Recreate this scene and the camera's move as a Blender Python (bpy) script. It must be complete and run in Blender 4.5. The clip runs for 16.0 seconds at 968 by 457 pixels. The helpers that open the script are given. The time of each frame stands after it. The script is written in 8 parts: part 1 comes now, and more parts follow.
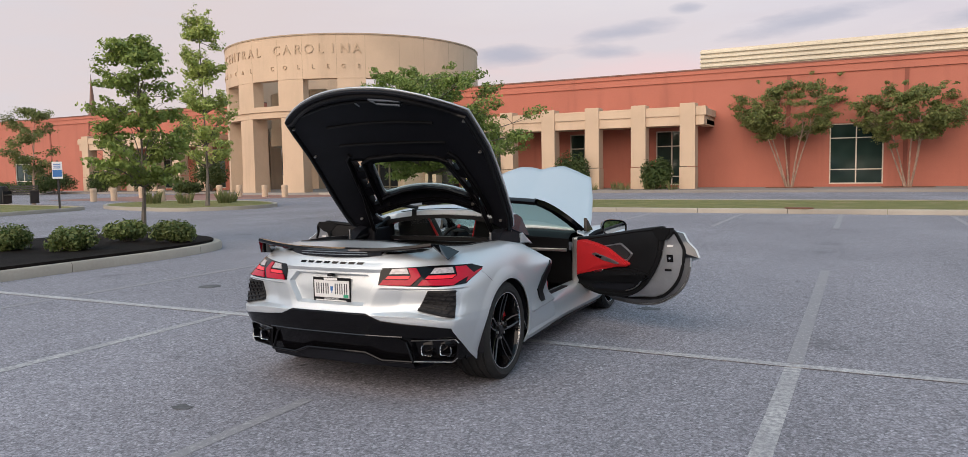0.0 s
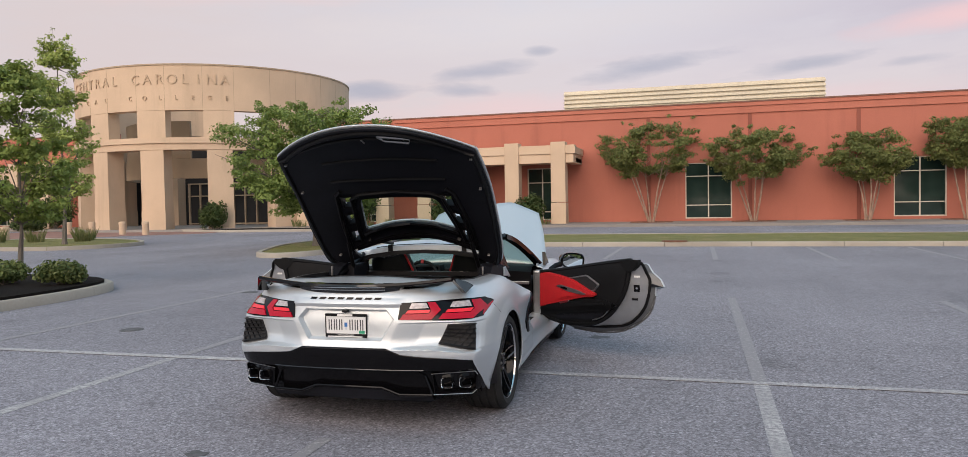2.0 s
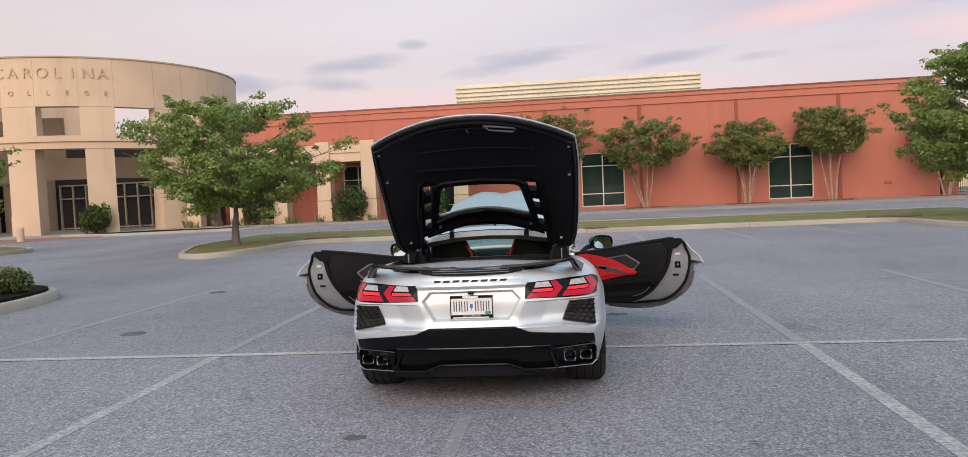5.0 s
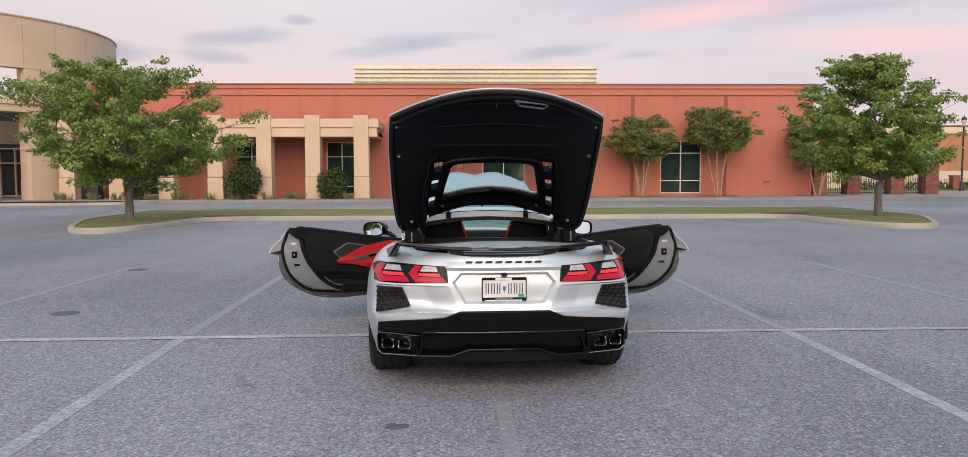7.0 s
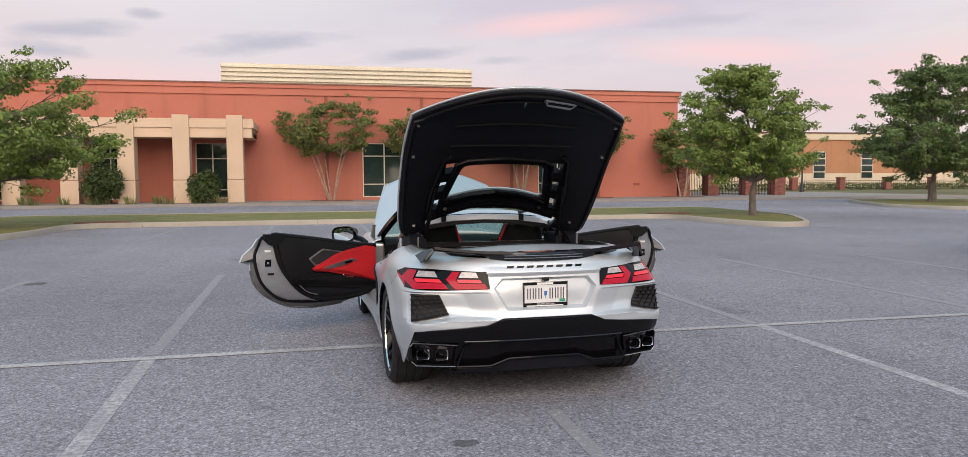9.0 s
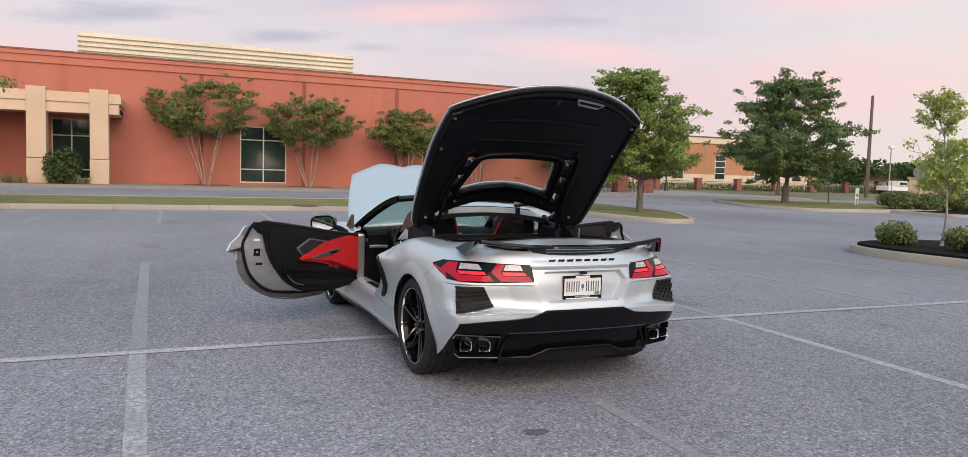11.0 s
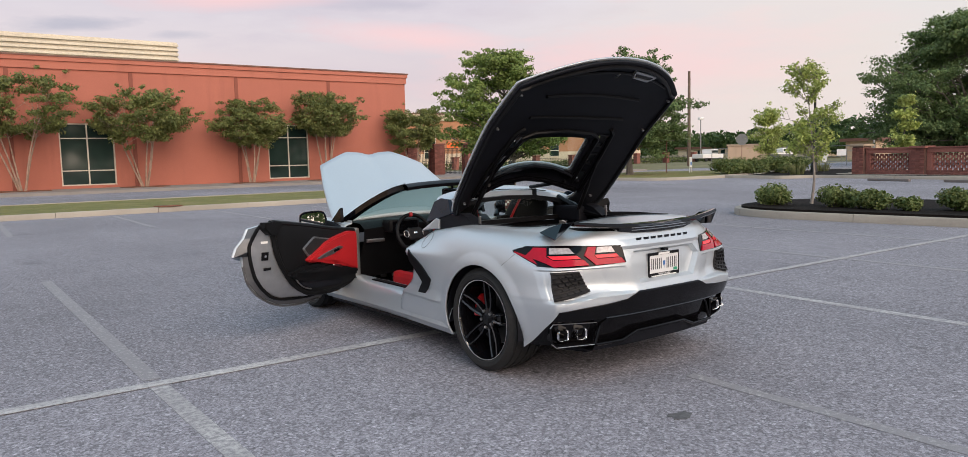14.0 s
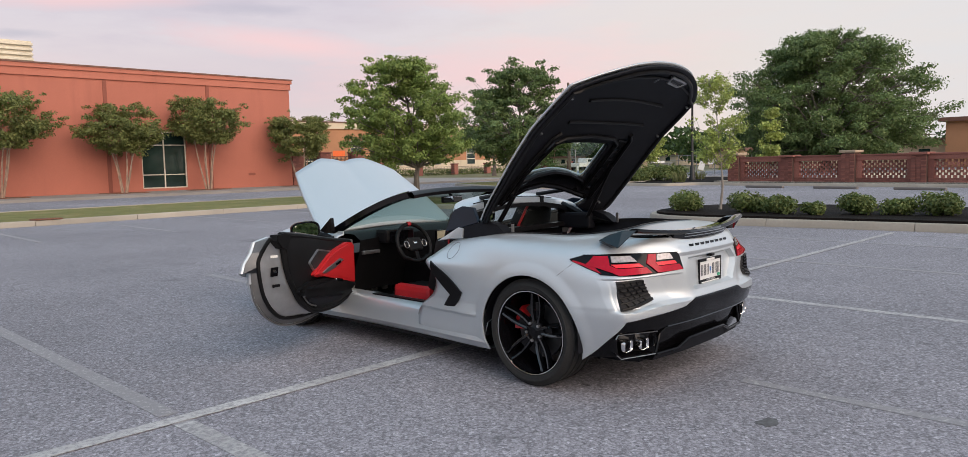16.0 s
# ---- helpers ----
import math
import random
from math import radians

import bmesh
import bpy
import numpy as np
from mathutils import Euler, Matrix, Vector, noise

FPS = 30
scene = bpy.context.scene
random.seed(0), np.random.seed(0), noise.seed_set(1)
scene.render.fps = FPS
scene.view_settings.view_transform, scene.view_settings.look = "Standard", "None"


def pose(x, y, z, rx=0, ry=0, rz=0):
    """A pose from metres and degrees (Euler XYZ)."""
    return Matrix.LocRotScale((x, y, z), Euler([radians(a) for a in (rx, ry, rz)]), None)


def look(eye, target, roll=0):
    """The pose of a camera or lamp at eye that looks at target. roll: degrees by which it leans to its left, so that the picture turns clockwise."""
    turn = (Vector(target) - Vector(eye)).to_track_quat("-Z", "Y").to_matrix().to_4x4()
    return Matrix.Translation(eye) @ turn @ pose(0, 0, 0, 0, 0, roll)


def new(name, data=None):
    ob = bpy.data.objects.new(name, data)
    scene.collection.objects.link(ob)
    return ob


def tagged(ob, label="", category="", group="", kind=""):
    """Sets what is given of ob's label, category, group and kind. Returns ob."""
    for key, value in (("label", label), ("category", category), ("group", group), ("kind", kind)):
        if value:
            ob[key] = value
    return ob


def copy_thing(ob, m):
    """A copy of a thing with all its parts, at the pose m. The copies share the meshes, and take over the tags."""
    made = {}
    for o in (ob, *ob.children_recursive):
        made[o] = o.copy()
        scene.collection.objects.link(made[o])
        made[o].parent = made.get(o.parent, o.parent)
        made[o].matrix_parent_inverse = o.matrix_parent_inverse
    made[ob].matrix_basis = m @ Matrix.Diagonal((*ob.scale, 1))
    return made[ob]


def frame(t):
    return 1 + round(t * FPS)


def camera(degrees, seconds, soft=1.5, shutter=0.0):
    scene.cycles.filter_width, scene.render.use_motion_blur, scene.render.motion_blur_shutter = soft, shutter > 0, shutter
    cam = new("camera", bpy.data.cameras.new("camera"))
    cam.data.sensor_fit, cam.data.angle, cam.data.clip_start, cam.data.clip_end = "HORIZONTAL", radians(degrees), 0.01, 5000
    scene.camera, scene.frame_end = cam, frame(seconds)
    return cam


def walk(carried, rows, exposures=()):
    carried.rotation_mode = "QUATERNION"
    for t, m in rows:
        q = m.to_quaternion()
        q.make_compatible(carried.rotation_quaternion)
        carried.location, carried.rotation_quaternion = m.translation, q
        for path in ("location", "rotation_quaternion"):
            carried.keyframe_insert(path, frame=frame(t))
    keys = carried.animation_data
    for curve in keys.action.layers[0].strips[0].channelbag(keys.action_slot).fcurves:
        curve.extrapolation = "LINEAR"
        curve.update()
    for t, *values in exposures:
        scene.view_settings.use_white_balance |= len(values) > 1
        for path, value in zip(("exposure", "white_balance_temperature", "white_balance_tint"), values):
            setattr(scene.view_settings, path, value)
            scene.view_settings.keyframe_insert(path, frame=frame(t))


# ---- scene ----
cam = camera(66.1, 16.0, soft=0.6)
PATH = [
    (0, (0.013, 0.093, 1.443), (-0.888, 1.872, 1.288), -1.0),
    (0.5, (-0.225, 0.012, 1.415), (-1.118, 1.795, 1.269), -1.4),
    (1, (-0.441, -0.15, 1.46), (-1.292, 1.66, 1.434), -2.4),
    (1.5, (-0.622, -0.302, 1.452), (-1.208, 1.61, 1.454), -2.4),
    (2, (-0.852, -0.449, 1.464), (-1.407, 1.471, 1.398), -1.0),
    (2.5, (-1.076, -0.555, 1.438), (-1.644, 1.36, 1.343), -2.1),
    (3, (-1.307, -0.641, 1.462), (-1.86, 1.278, 1.358), -1.4),
    (5.5, (-2.641, -1.082, 1.433), (-2.739, 0.914, 1.333), -1.3),
    (6, (-2.892, -1.054, 1.418), (-2.86, 0.941, 1.289), -0.3),
    (6.5, (-3.15, -0.98, 1.427), (-3.088, 1.014, 1.294), -3.7),
    (7, (-3.398, -0.868, 1.414), (-3.325, 1.126, 1.277), -0.2),
    (7.5, (-3.69, -0.84, 1.423), (-3.508, 1.146, 1.267), -2.8),
    (8, (-3.949, -0.762, 1.407), (-3.74, 1.219, 1.229), -0.4),
    (8.5, (-4.217, -0.631, 1.428), (-3.983, 1.347, 1.251), -1.7),
    (9, (-4.489, -0.54, 1.411), (-4.058, 1.408, 1.28), -0.3),
    (11.5, (-5.834, -0.13, 1.421), (-5.018, 1.688, 1.261), 0.5),
    (12, (-6.042, 0.052, 1.389), (-5.168, 1.843, 1.229), -0.6),
    (12.5, (-6.215, 0.23, 1.402), (-5.251, 1.974, 1.229), 0.4),
    (13, (-6.425, 0.387, 1.398), (-5.304, 2.036, 1.243), -1.1),
    (13.5, (-6.663, 0.502, 1.396), (-5.514, 2.128, 1.207), 1.1),
    (14, (-6.806, 0.766, 1.389), (-5.65, 2.386, 1.199), -1.3),
    (14.5, (-6.959, 0.991, 1.397), (-5.804, 2.613, 1.21), 0.6),
    (15, (-7.161, 1.195, 1.405), (-5.838, 2.684, 1.224), 0.7),
    (15.5, (-7.357, 1.395, 1.403), (-6.008, 2.86, 1.217), 2.3),
    (16, (-7.485, 1.651, 1.392), (-6.073, 3.057, 1.218), -1.3),
]
walk(cam, [(t, look(eye, target, roll)) for t, eye, target, roll in PATH], [(0.0, 0.05, 6680, 11.2), (0.9, 0.04, 6690, 11.4), (1.5, -0.07, 6700, 11.6), (2.1, 0.02, 6740, 12.0), (3.0, 0.11, 6780, 12.6), (12.5, 0.12, 6760, 12.4), (16.0, 0.06, 6740, 12.0)])

# ---- sky, sun and exposure ----
world = bpy.data.worlds.new("dusk_sky")
scene.world = world
world.use_nodes = True
WN, WL = world.node_tree.nodes, world.node_tree.links
WN.clear()


def wnode(kind, **values):
    n = WN.new(kind)
    for key, value in values.items():
        if key == "op":
            n.operation = value
        elif key == "blend":
            n.blend_type = value
        else:
            n.inputs[int(key[1:])].default_value = value
    return n


def wramp(stops, source):
    r = WN.new("ShaderNodeValToRGB")
    while len(r.color_ramp.elements) < len(stops):
        r.color_ramp.elements.new(0.5)
    for e, (p, c) in zip(r.color_ramp.elements, stops):
        e.position, e.color = p, (*c, 1) if len(c) == 3 else c
    WL.new(source, r.inputs[0])
    return r.outputs[0]


def wmix(blend, fac, a, b):
    m = WN.new("ShaderNodeMix")
    m.data_type, m.blend_type = "RGBA", blend
    for i, s in ((0, fac), (6, a), (7, b)):
        if isinstance(s, (int, float)):
            m.inputs[i].default_value = s
        elif isinstance(s, tuple):
            m.inputs[i].default_value = (*s, 1)
        else:
            WL.new(s, m.inputs[i])
    return m.outputs[2]


coord = wnode("ShaderNodeTexCoord")
split = wnode("ShaderNodeSeparateXYZ")
WL.new(coord.outputs["Generated"], split.inputs[0])
# elevation gradient, pink-grey by the horizon, lavender grey and then blue higher up
grad = wramp([(0.0, (0.33, 0.33, 0.35)), (0.49, (0.56, 0.54, 0.57)), (0.5, (0.74, 0.65, 0.65)), (0.545, (0.74, 0.66, 0.68)), (0.585, (0.71, 0.68, 0.74)), (0.63, (0.68, 0.70, 0.79)), (0.76, (0.66, 0.80, 0.95)), (0.88, (0.40, 0.63, 0.82)), (1.0, (0.27, 0.52, 0.72))],
             (lambda m: (WL.new(split.outputs[2], m.inputs[0]), m.outputs[0])[1])(wnode("ShaderNodeMath", op="MULTIPLY_ADD", _1=0.5, _2=0.5)))


def wmath(op, a, b=0.0, c=0.0):
    n = wnode("ShaderNodeMath", op=op)
    for i, v in enumerate((a, b, c)):
        if isinstance(v, (int, float)):
            n.inputs[i].default_value = v
        else:
            WL.new(v, n.inputs[i])
    return n.outputs[0]


# azimuth (from north, clockwise) and elevation in degrees
azim = wmath("MULTIPLY", wmath("ARCTAN2", split.outputs[0], split.outputs[1]), 57.296)
elev = wmath("MULTIPLY", wmath("ARCSINE", split.outputs[2]), 57.296)
place_ = wnode("ShaderNodeCombineXYZ")
WL.new(wmath("MULTIPLY", azim, 0.16), place_.inputs[0])
WL.new(wmath("MULTIPLY", elev, 0.60), place_.inputs[1])


def sky_noise(size, detail, shift):
    mp = WN.new("ShaderNodeMapping")
    mp.inputs["Location"].default_value = (shift, shift * 0.7, 0)
    WL.new(place_.outputs[0], mp.inputs[0])
    n = WN.new("ShaderNodeTexNoise")
    n.inputs["Scale"].default_value, n.inputs["Detail"].default_value, n.inputs["Roughness"].default_value = size, detail, 0.58
    WL.new(mp.outputs[0], n.inputs[0])
    return wmath("SUBTRACT", n.outputs[0], 0.5)


ROUGH_A, ROUGH_B = sky_noise(1.1, 6, 3.7), sky_noise(0.45, 5, 11.2)


def cloud(base, colour, az, el, wide, high, slope, amount, soft=0.75, ragged=2.2):
    """One long ragged cloud at an azimuth and elevation."""
    u = wmath("DIVIDE", wmath("SUBTRACT", azim, az), wide)
    lift = wmath("MULTIPLY", wmath("SUBTRACT", azim, az), slope)
    v = wmath("DIVIDE", wmath("SUBTRACT", wmath("SUBTRACT", elev, el), lift), high)
    d = wmath("SQRT", wmath("ADD", wmath("MULTIPLY", u, u), wmath("MULTIPLY", v, v)))
    d = wmath("ADD", d, wmath("MULTIPLY", ROUGH_A, ragged))
    d = wmath("ADD", d, wmath("MULTIPLY", ROUGH_B, ragged * 0.6))
    m = wramp([(0.0, (amount,) * 3), (0.25, (amount * 0.8,) * 3), (0.45 + soft * 0.3, (0, 0, 0))], wmath("MULTIPLY", d, 0.5))
    return wmix("MIX", m, base, colour)


PALE, SLATE, ROSE, MAUVE = (0.76, 0.74, 0.78), (0.42, 0.45, 0.56), (0.92, 0.64, 0.66), (0.55, 0.51, 0.62)
# broad veils: warm to the north-west, cream towards the north-east, blue east and west
sky = grad
sky = cloud(sky, (0.70, 0.62, 0.63), -52, 12, 26, 12, 0.0, 0.9, 1.6, 1.0)
sky = cloud(sky, (0.80, 0.76, 0.71), 78, 8, 24, 10, 0.0, 0.85, 1.6, 1.0)
# the two blue veils are added mostly out of view, to tint flanks and asphalt
sky = cloud(sky, (0.60, 0.71, 0.86), 112, 24, 30, 26, 0.0, 0.9, 1.6, 0.8)
sky = cloud(sky, (0.60, 0.71, 0.86), -108, 24, 34, 26, 0.0, 0.9, 1.6, 0.8)
sky = cloud(sky, MAUVE, 24, 13.0, 13, 2.2, -0.06, 0.70, 1.5, 1.8)
sky = cloud(sky, MAUVE, 31, 6.0, 12, 2.2, 0.0, 0.35, 1.5, 1.8)
sky = cloud(sky, (0.58, 0.55, 0.65), 13, 13.5, 14, 3.0, 0.0, 0.62, 1.5, 1.7)
sky = cloud(sky, PALE, -10, 13.5, 16, 1.6, 0.05, 0.6, 1.4, 2.0)
for az, el, wide, high, slope, amount in ((18.0, 11.6, 6.0, 0.7, 0.08, 0.75), (31.0, 9.0, 6.5, 0.8, -0.10, 0.80), (47.0, 6.6, 11.0, 2.0, 0.05, 0.65), (50.0, 12.5, 8.0, 0.8, 0.06, 0.6), (6.0, 6.9, 8.0, 0.8, 0.0, 0.35), (-12.0, 7.2, 9.0, 1.0, 0.0, 0.45), (-36.0, 16.0, 12.0, 1.3, 0.03, 0.35)):
    sky = cloud(sky, ROSE, az, el, wide, high, slope, amount, 1.2, 2.0)
for az, el, wide, high, slope, amount in ((-24.6, 8.7, 2.6, 0.75, 0.0, 0.85), (-17.4, 8.6, 2.2, 0.55, 0.02, 0.75), (-16.2, 10.0, 3.0, 0.65, 0.10, 0.80), (-3.6, 9.9, 4.6, 0.70, 0.13, 0.80), (7.2, 9.3, 3.6, 0.55, 0.11, 0.80), (-11.6, 11.4, 0.9, 0.35, 0.0, 0.7), (14.0, 9.0, 1.6, 0.3, 0.05, 0.5), (29.0, 11.3, 4.0, 0.5, 0.02, 0.35), (-70.0, 11.0, 6.0, 0.8, 0.0, 0.5), (100.0, 12.0, 7.0, 0.8, 0.0, 0.5)):
    sky = cloud(sky, SLATE, az, el, wide, high * 0.85, slope, amount * 0.92, 0.8, 2.2)
# afterglow in the west, low behind the walk
west = wnode("ShaderNodeVectorMath", op="DOT_PRODUCT")
WL.new(coord.outputs["Generated"], west.inputs[0])
west.inputs[1].default_value = Vector((-0.10, -0.97, 0.20)).normalized()
glow = wramp([(0.0, (0, 0, 0)), (0.50, (0.0, 0.0, 0.0)), (0.82, (0.24, 0.21, 0.16)), (1.0, (0.95, 0.76, 0.48))], west.outputs["Value"])
sky = wmix("ADD", 1.0, sky, glow)
back = wnode("ShaderNodeBackground")
back.inputs["Strength"].default_value = 1.0
WL.new(sky, back.inputs[0])
out = wnode("ShaderNodeOutputWorld")
WL.new(back.outputs[0], out.inputs[0])

sun = new("sun", bpy.data.lights.new("sun", "SUN"))
sun.data.energy, sun.data.angle, sun.data.color = 2.45, radians(62), (1.0, 0.80, 0.66)
sun.matrix_world = look((-4, -40, 22), (0, 0, 0))

# ---- materials ----


class Mat:
    """A small node builder round one Principled shader."""

    def __init__(self, name, color=(0.5, 0.5, 0.5), rough=0.6, metal=0.0, coat=0.0, spec=0.5):
        self.m = bpy.data.materials.new(name)
        self.m.use_nodes = True
        self.n, self.l = self.m.node_tree.nodes, self.m.node_tree.links
        self.b = self.n["Principled BSDF"]
        self.set("Base Color", (*color, 1))
        self.set("Roughness", rough)
        self.set("Metallic", metal)
        self.set("Coat Weight", coat)
        self.set("Coat Roughness", 0.04)
        self.set("Specular IOR Level", spec)

    def set(self, key, value):
        self.b.inputs[key].default_value = value

    def tex(self, kind, scale, detail=4, rough=0.55, stretch=(1, 1, 1), space="Object", shift=False):
        c = self.n.new("ShaderNodeTexCoord")
        src = c.outputs[space]
        if space == "World":
            src = c.outputs["Object"]
        mp = self.n.new("ShaderNodeMapping")
        mp.inputs["Scale"].default_value = stretch
        self.l.new(src, mp.inputs[0])
        if shift:
            info = self.n.new("ShaderNodeObjectInfo")
            mul = self.n.new("ShaderNodeMath")
            mul.operation = "MULTIPLY"
            mul.inputs[1].default_value = 37.0
            self.l.new(info.outputs["Random"], mul.inputs[0])
            self.l.new(mul.outputs[0], mp.inputs["Location"])
        t = self.n.new({"noise": "ShaderNodeTexNoise", "voronoi": "ShaderNodeTexVoronoi", "wave": "ShaderNodeTexWave"}[kind])
        t.inputs["Scale"].default_value = scale
        if kind == "noise":
            t.inputs["Detail"].default_value, t.inputs["Roughness"].default_value = detail, rough
        self.l.new(mp.outputs[0], t.inputs["Vector"])
        return t.outputs[0]

    def geo_tex(self, scale, detail=4, stretch=(1, 1, 1)):
        g = self.n.new("ShaderNodeNewGeometry")
        mp = self.n.new("ShaderNodeMapping")
        mp.inputs["Scale"].default_value = stretch
        self.l.new(g.outputs["Position"], mp.inputs[0])
        t = self.n.new("ShaderNodeTexNoise")
        t.inputs["Scale"].default_value, t.inputs["Detail"].default_value = scale, detail
        self.l.new(mp.outputs[0], t.inputs["Vector"])
        return t.outputs[0]

    def ramp(self, source, stops):
        r = self.n.new("ShaderNodeValToRGB")
        while len(r.color_ramp.elements) < len(stops):
            r.color_ramp.elements.new(0.5)
        for e, (p, c) in zip(r.color_ramp.elements, stops):
            e.position = p
            e.color = (c, c, c, 1) if isinstance(c, (int, float)) else (*c, 1)
        self.l.new(source, r.inputs[0])
        return r.outputs[0]

    def mix(self, blend, fac, a, b):
        x = self.n.new("ShaderNodeMix")
        x.data_type, x.blend_type = "RGBA", blend
        for i, s in ((0, fac), (6, a), (7, b)):
            if isinstance(s, (int, float)):
                x.inputs[i].default_value = s
            elif isinstance(s, tuple):
                x.inputs[i].default_value = (*s, 1)
            else:
                self.l.new(s, x.inputs[i])
        return x.outputs[2]

    def color(self, socket):
        self.l.new(socket, self.b.inputs["Base Color"])
        return self

    def rough(self, socket):
        self.l.new(socket, self.b.inputs["Roughness"])
        return self

    def bump(self, socket, strength=0.3, distance=0.01):
        b = self.n.new("ShaderNodeBump")
        b.inputs["Strength"].default_value, b.inputs["Distance"].default_value = strength, distance
        self.l.new(socket, b.inputs["Height"])
        self.l.new(b.outputs[0], self.b.inputs["Normal"])
        return self

    def island(self):
        return self.n.new("ShaderNodeNewGeometry").outputs["Random Per Island"]

    def chance(self):
        return self.n.new("ShaderNodeObjectInfo").outputs["Random"]


def plain(name, color, rough=0.6, metal=0.0, coat=0.0, grain=30.0, amount=0.12, bump=0.0, spec=0.5):
    """A surface of one colour with fine and broad variation."""
    m = Mat(name, color, rough, metal, coat, spec)
    fine = m.ramp(m.tex("noise", grain, 5), [(0.3, 1 - amount), (0.7, 1 + amount)])
    wide = m.ramp(m.tex("noise", grain * 0.06, 3), [(0.3, 1 - amount * 0.8), (0.7, 1 + amount * 0.8)])
    c = m.mix("MULTIPLY", 1.0, m.mix("MULTIPLY", 1.0, tuple(color), fine), wide)
    m.color(c)
    if bump:
        m.bump(m.tex("noise", grain * 2, 4), bump, 0.004)
    return m.m


def make_asphalt():
    m = Mat("asphalt", (0.2, 0.2, 0.2), 0.85)
    tc = m.n.new("ShaderNodeTexCoord")
    cells = []
    for size in (62, 130):
        v = m.n.new("ShaderNodeTexVoronoi")
        v.inputs["Scale"].default_value, v.inputs["Randomness"].default_value = size, 1.0
        m.l.new(tc.outputs["Object"], v.inputs["Vector"])
        cells.append(v)
    stones = m.ramp(cells[0].outputs["Color"], [(0.10, 0.62), (0.5, 1.0), (0.80, 1.22), (0.95, 1.75)])
    seams = m.ramp(cells[0].outputs["Distance"], [(0.45, 1.06), (0.85, 0.72)])
    grit = m.ramp(cells[1].outputs["Color"], [(0.1, 0.72), (0.9, 1.28)])
    pits = m.ramp(m.tex("noise", 38, 3, 0.6), [(0.30, 0.50), (0.40, 1.0)])
    wide = m.ramp(m.tex("noise", 0.16, 6, 0.6), [(0.32, 0.80), (0.68, 1.18)])
    lanes = m.ramp(m.tex("noise", 0.5, 5, 0.6, (1, 0.12, 1)), [(0.35, 0.92), (0.65, 1.06)])
    spots = m.ramp(m.tex("noise", 1.3, 4, 0.5), [(0.26, 0.76), (0.37, 1.0)])
    marks = m.ramp(m.tex("noise", 5.5, 5, 0.6), [(0.285, 0.45), (0.325, 1.0)])
    blotch = m.ramp(m.tex("noise", 16, 4, 0.65), [(0.32, 0.90), (0.5, 1.0), (0.70, 1.10)])
    c = m.mix("MULTIPLY", 1.0, (0.245, 0.236, 0.263), stones)
    for s in (seams, grit, pits, wide, lanes, spots, marks, blotch):
        c = m.mix("MULTIPLY", 1.0, c, s)
    m.color(c)
    return m.bump(m.tex("noise", 80, 4, 0.7), 0.35, 0.008).m


def make_line_paint(name, amount):
    m = Mat(name, (0.6, 0.6, 0.6), 0.7)
    wear = m.ramp(m.tex("noise", 26, 6, 0.75), [(amount - 0.08, 0.0), (amount + 0.10, 1.0)])
    broad = m.ramp(m.tex("noise", 1.2, 4, 0.6), [(0.32, 0.36), (0.62, 1.0)])
    c = m.mix("MIX", m.mix("MULTIPLY", 1.0, wear, broad), (0.245, 0.236, 0.250), (0.555, 0.545, 0.54))
    m.color(c)
    return m.bump(m.tex("noise", 70, 4, 0.7), 0.5, 0.01).m


def make_stucco(name, base, amount=0.07):
    m = Mat(name, base, 0.88)
    sand = m.ramp(m.tex("noise", 22, 5), [(0.3, 0.95), (0.7, 1.05)])
    wide = m.ramp(m.tex("noise", 0.35, 4), [(0.3, 1 - amount), (0.7, 1 + amount)])
    runs = m.ramp(m.tex("noise", 0.9, 5, 0.6, (1, 1, 0.10)), [(0.28, 0.86), (0.45, 1.0)])
    c = m.mix("MULTIPLY", 1.0, tuple(base), sand)
    c = m.mix("MULTIPLY", 1.0, c, wide)
    c = m.mix("MULTIPLY", 1.0, c, runs)
    m.color(c)
    return m.bump(m.tex("noise", 60, 4), 0.25, 0.006).m


def make_leaf(name, a, b):
    m = Mat(name, a, 0.55, spec=0.35)
    c = m.mix("MIX", m.island(), a, b)
    var = m.ramp(m.geo_tex(1.1, 2), [(0.3, 0.75), (0.7, 1.25)])
    m.color(m.mix("MULTIPLY", 1.0, c, var))
    m.set("Subsurface Weight", 0.0)
    m.set("Transmission Weight", 0.0)
    thin = m.n.new("ShaderNodeBsdfTranslucent")
    m.l.new(c, thin.inputs[0])
    add = m.n.new("ShaderNodeMixShader")
    add.inputs[0].default_value = 0.30
    m.l.new(m.b.outputs[0], add.inputs[1])
    m.l.new(thin.outputs[0], add.inputs[2])
    m.l.new(add.outputs[0], m.n["Material Output"].inputs[0])
    return m.m


def make_bark(name, base):
    m = Mat(name, base, 0.9)
    s = m.ramp(m.tex("noise", 9, 6, 0.65, (1, 1, 0.25)), [(0.3, 0.6), (0.7, 1.35)])
    m.color(m.mix("MULTIPLY", 1.0, tuple(base), s))
    return m.bump(m.tex("noise", 14, 5, 0.6, (1, 1, 0.2)), 0.6, 0.02).m


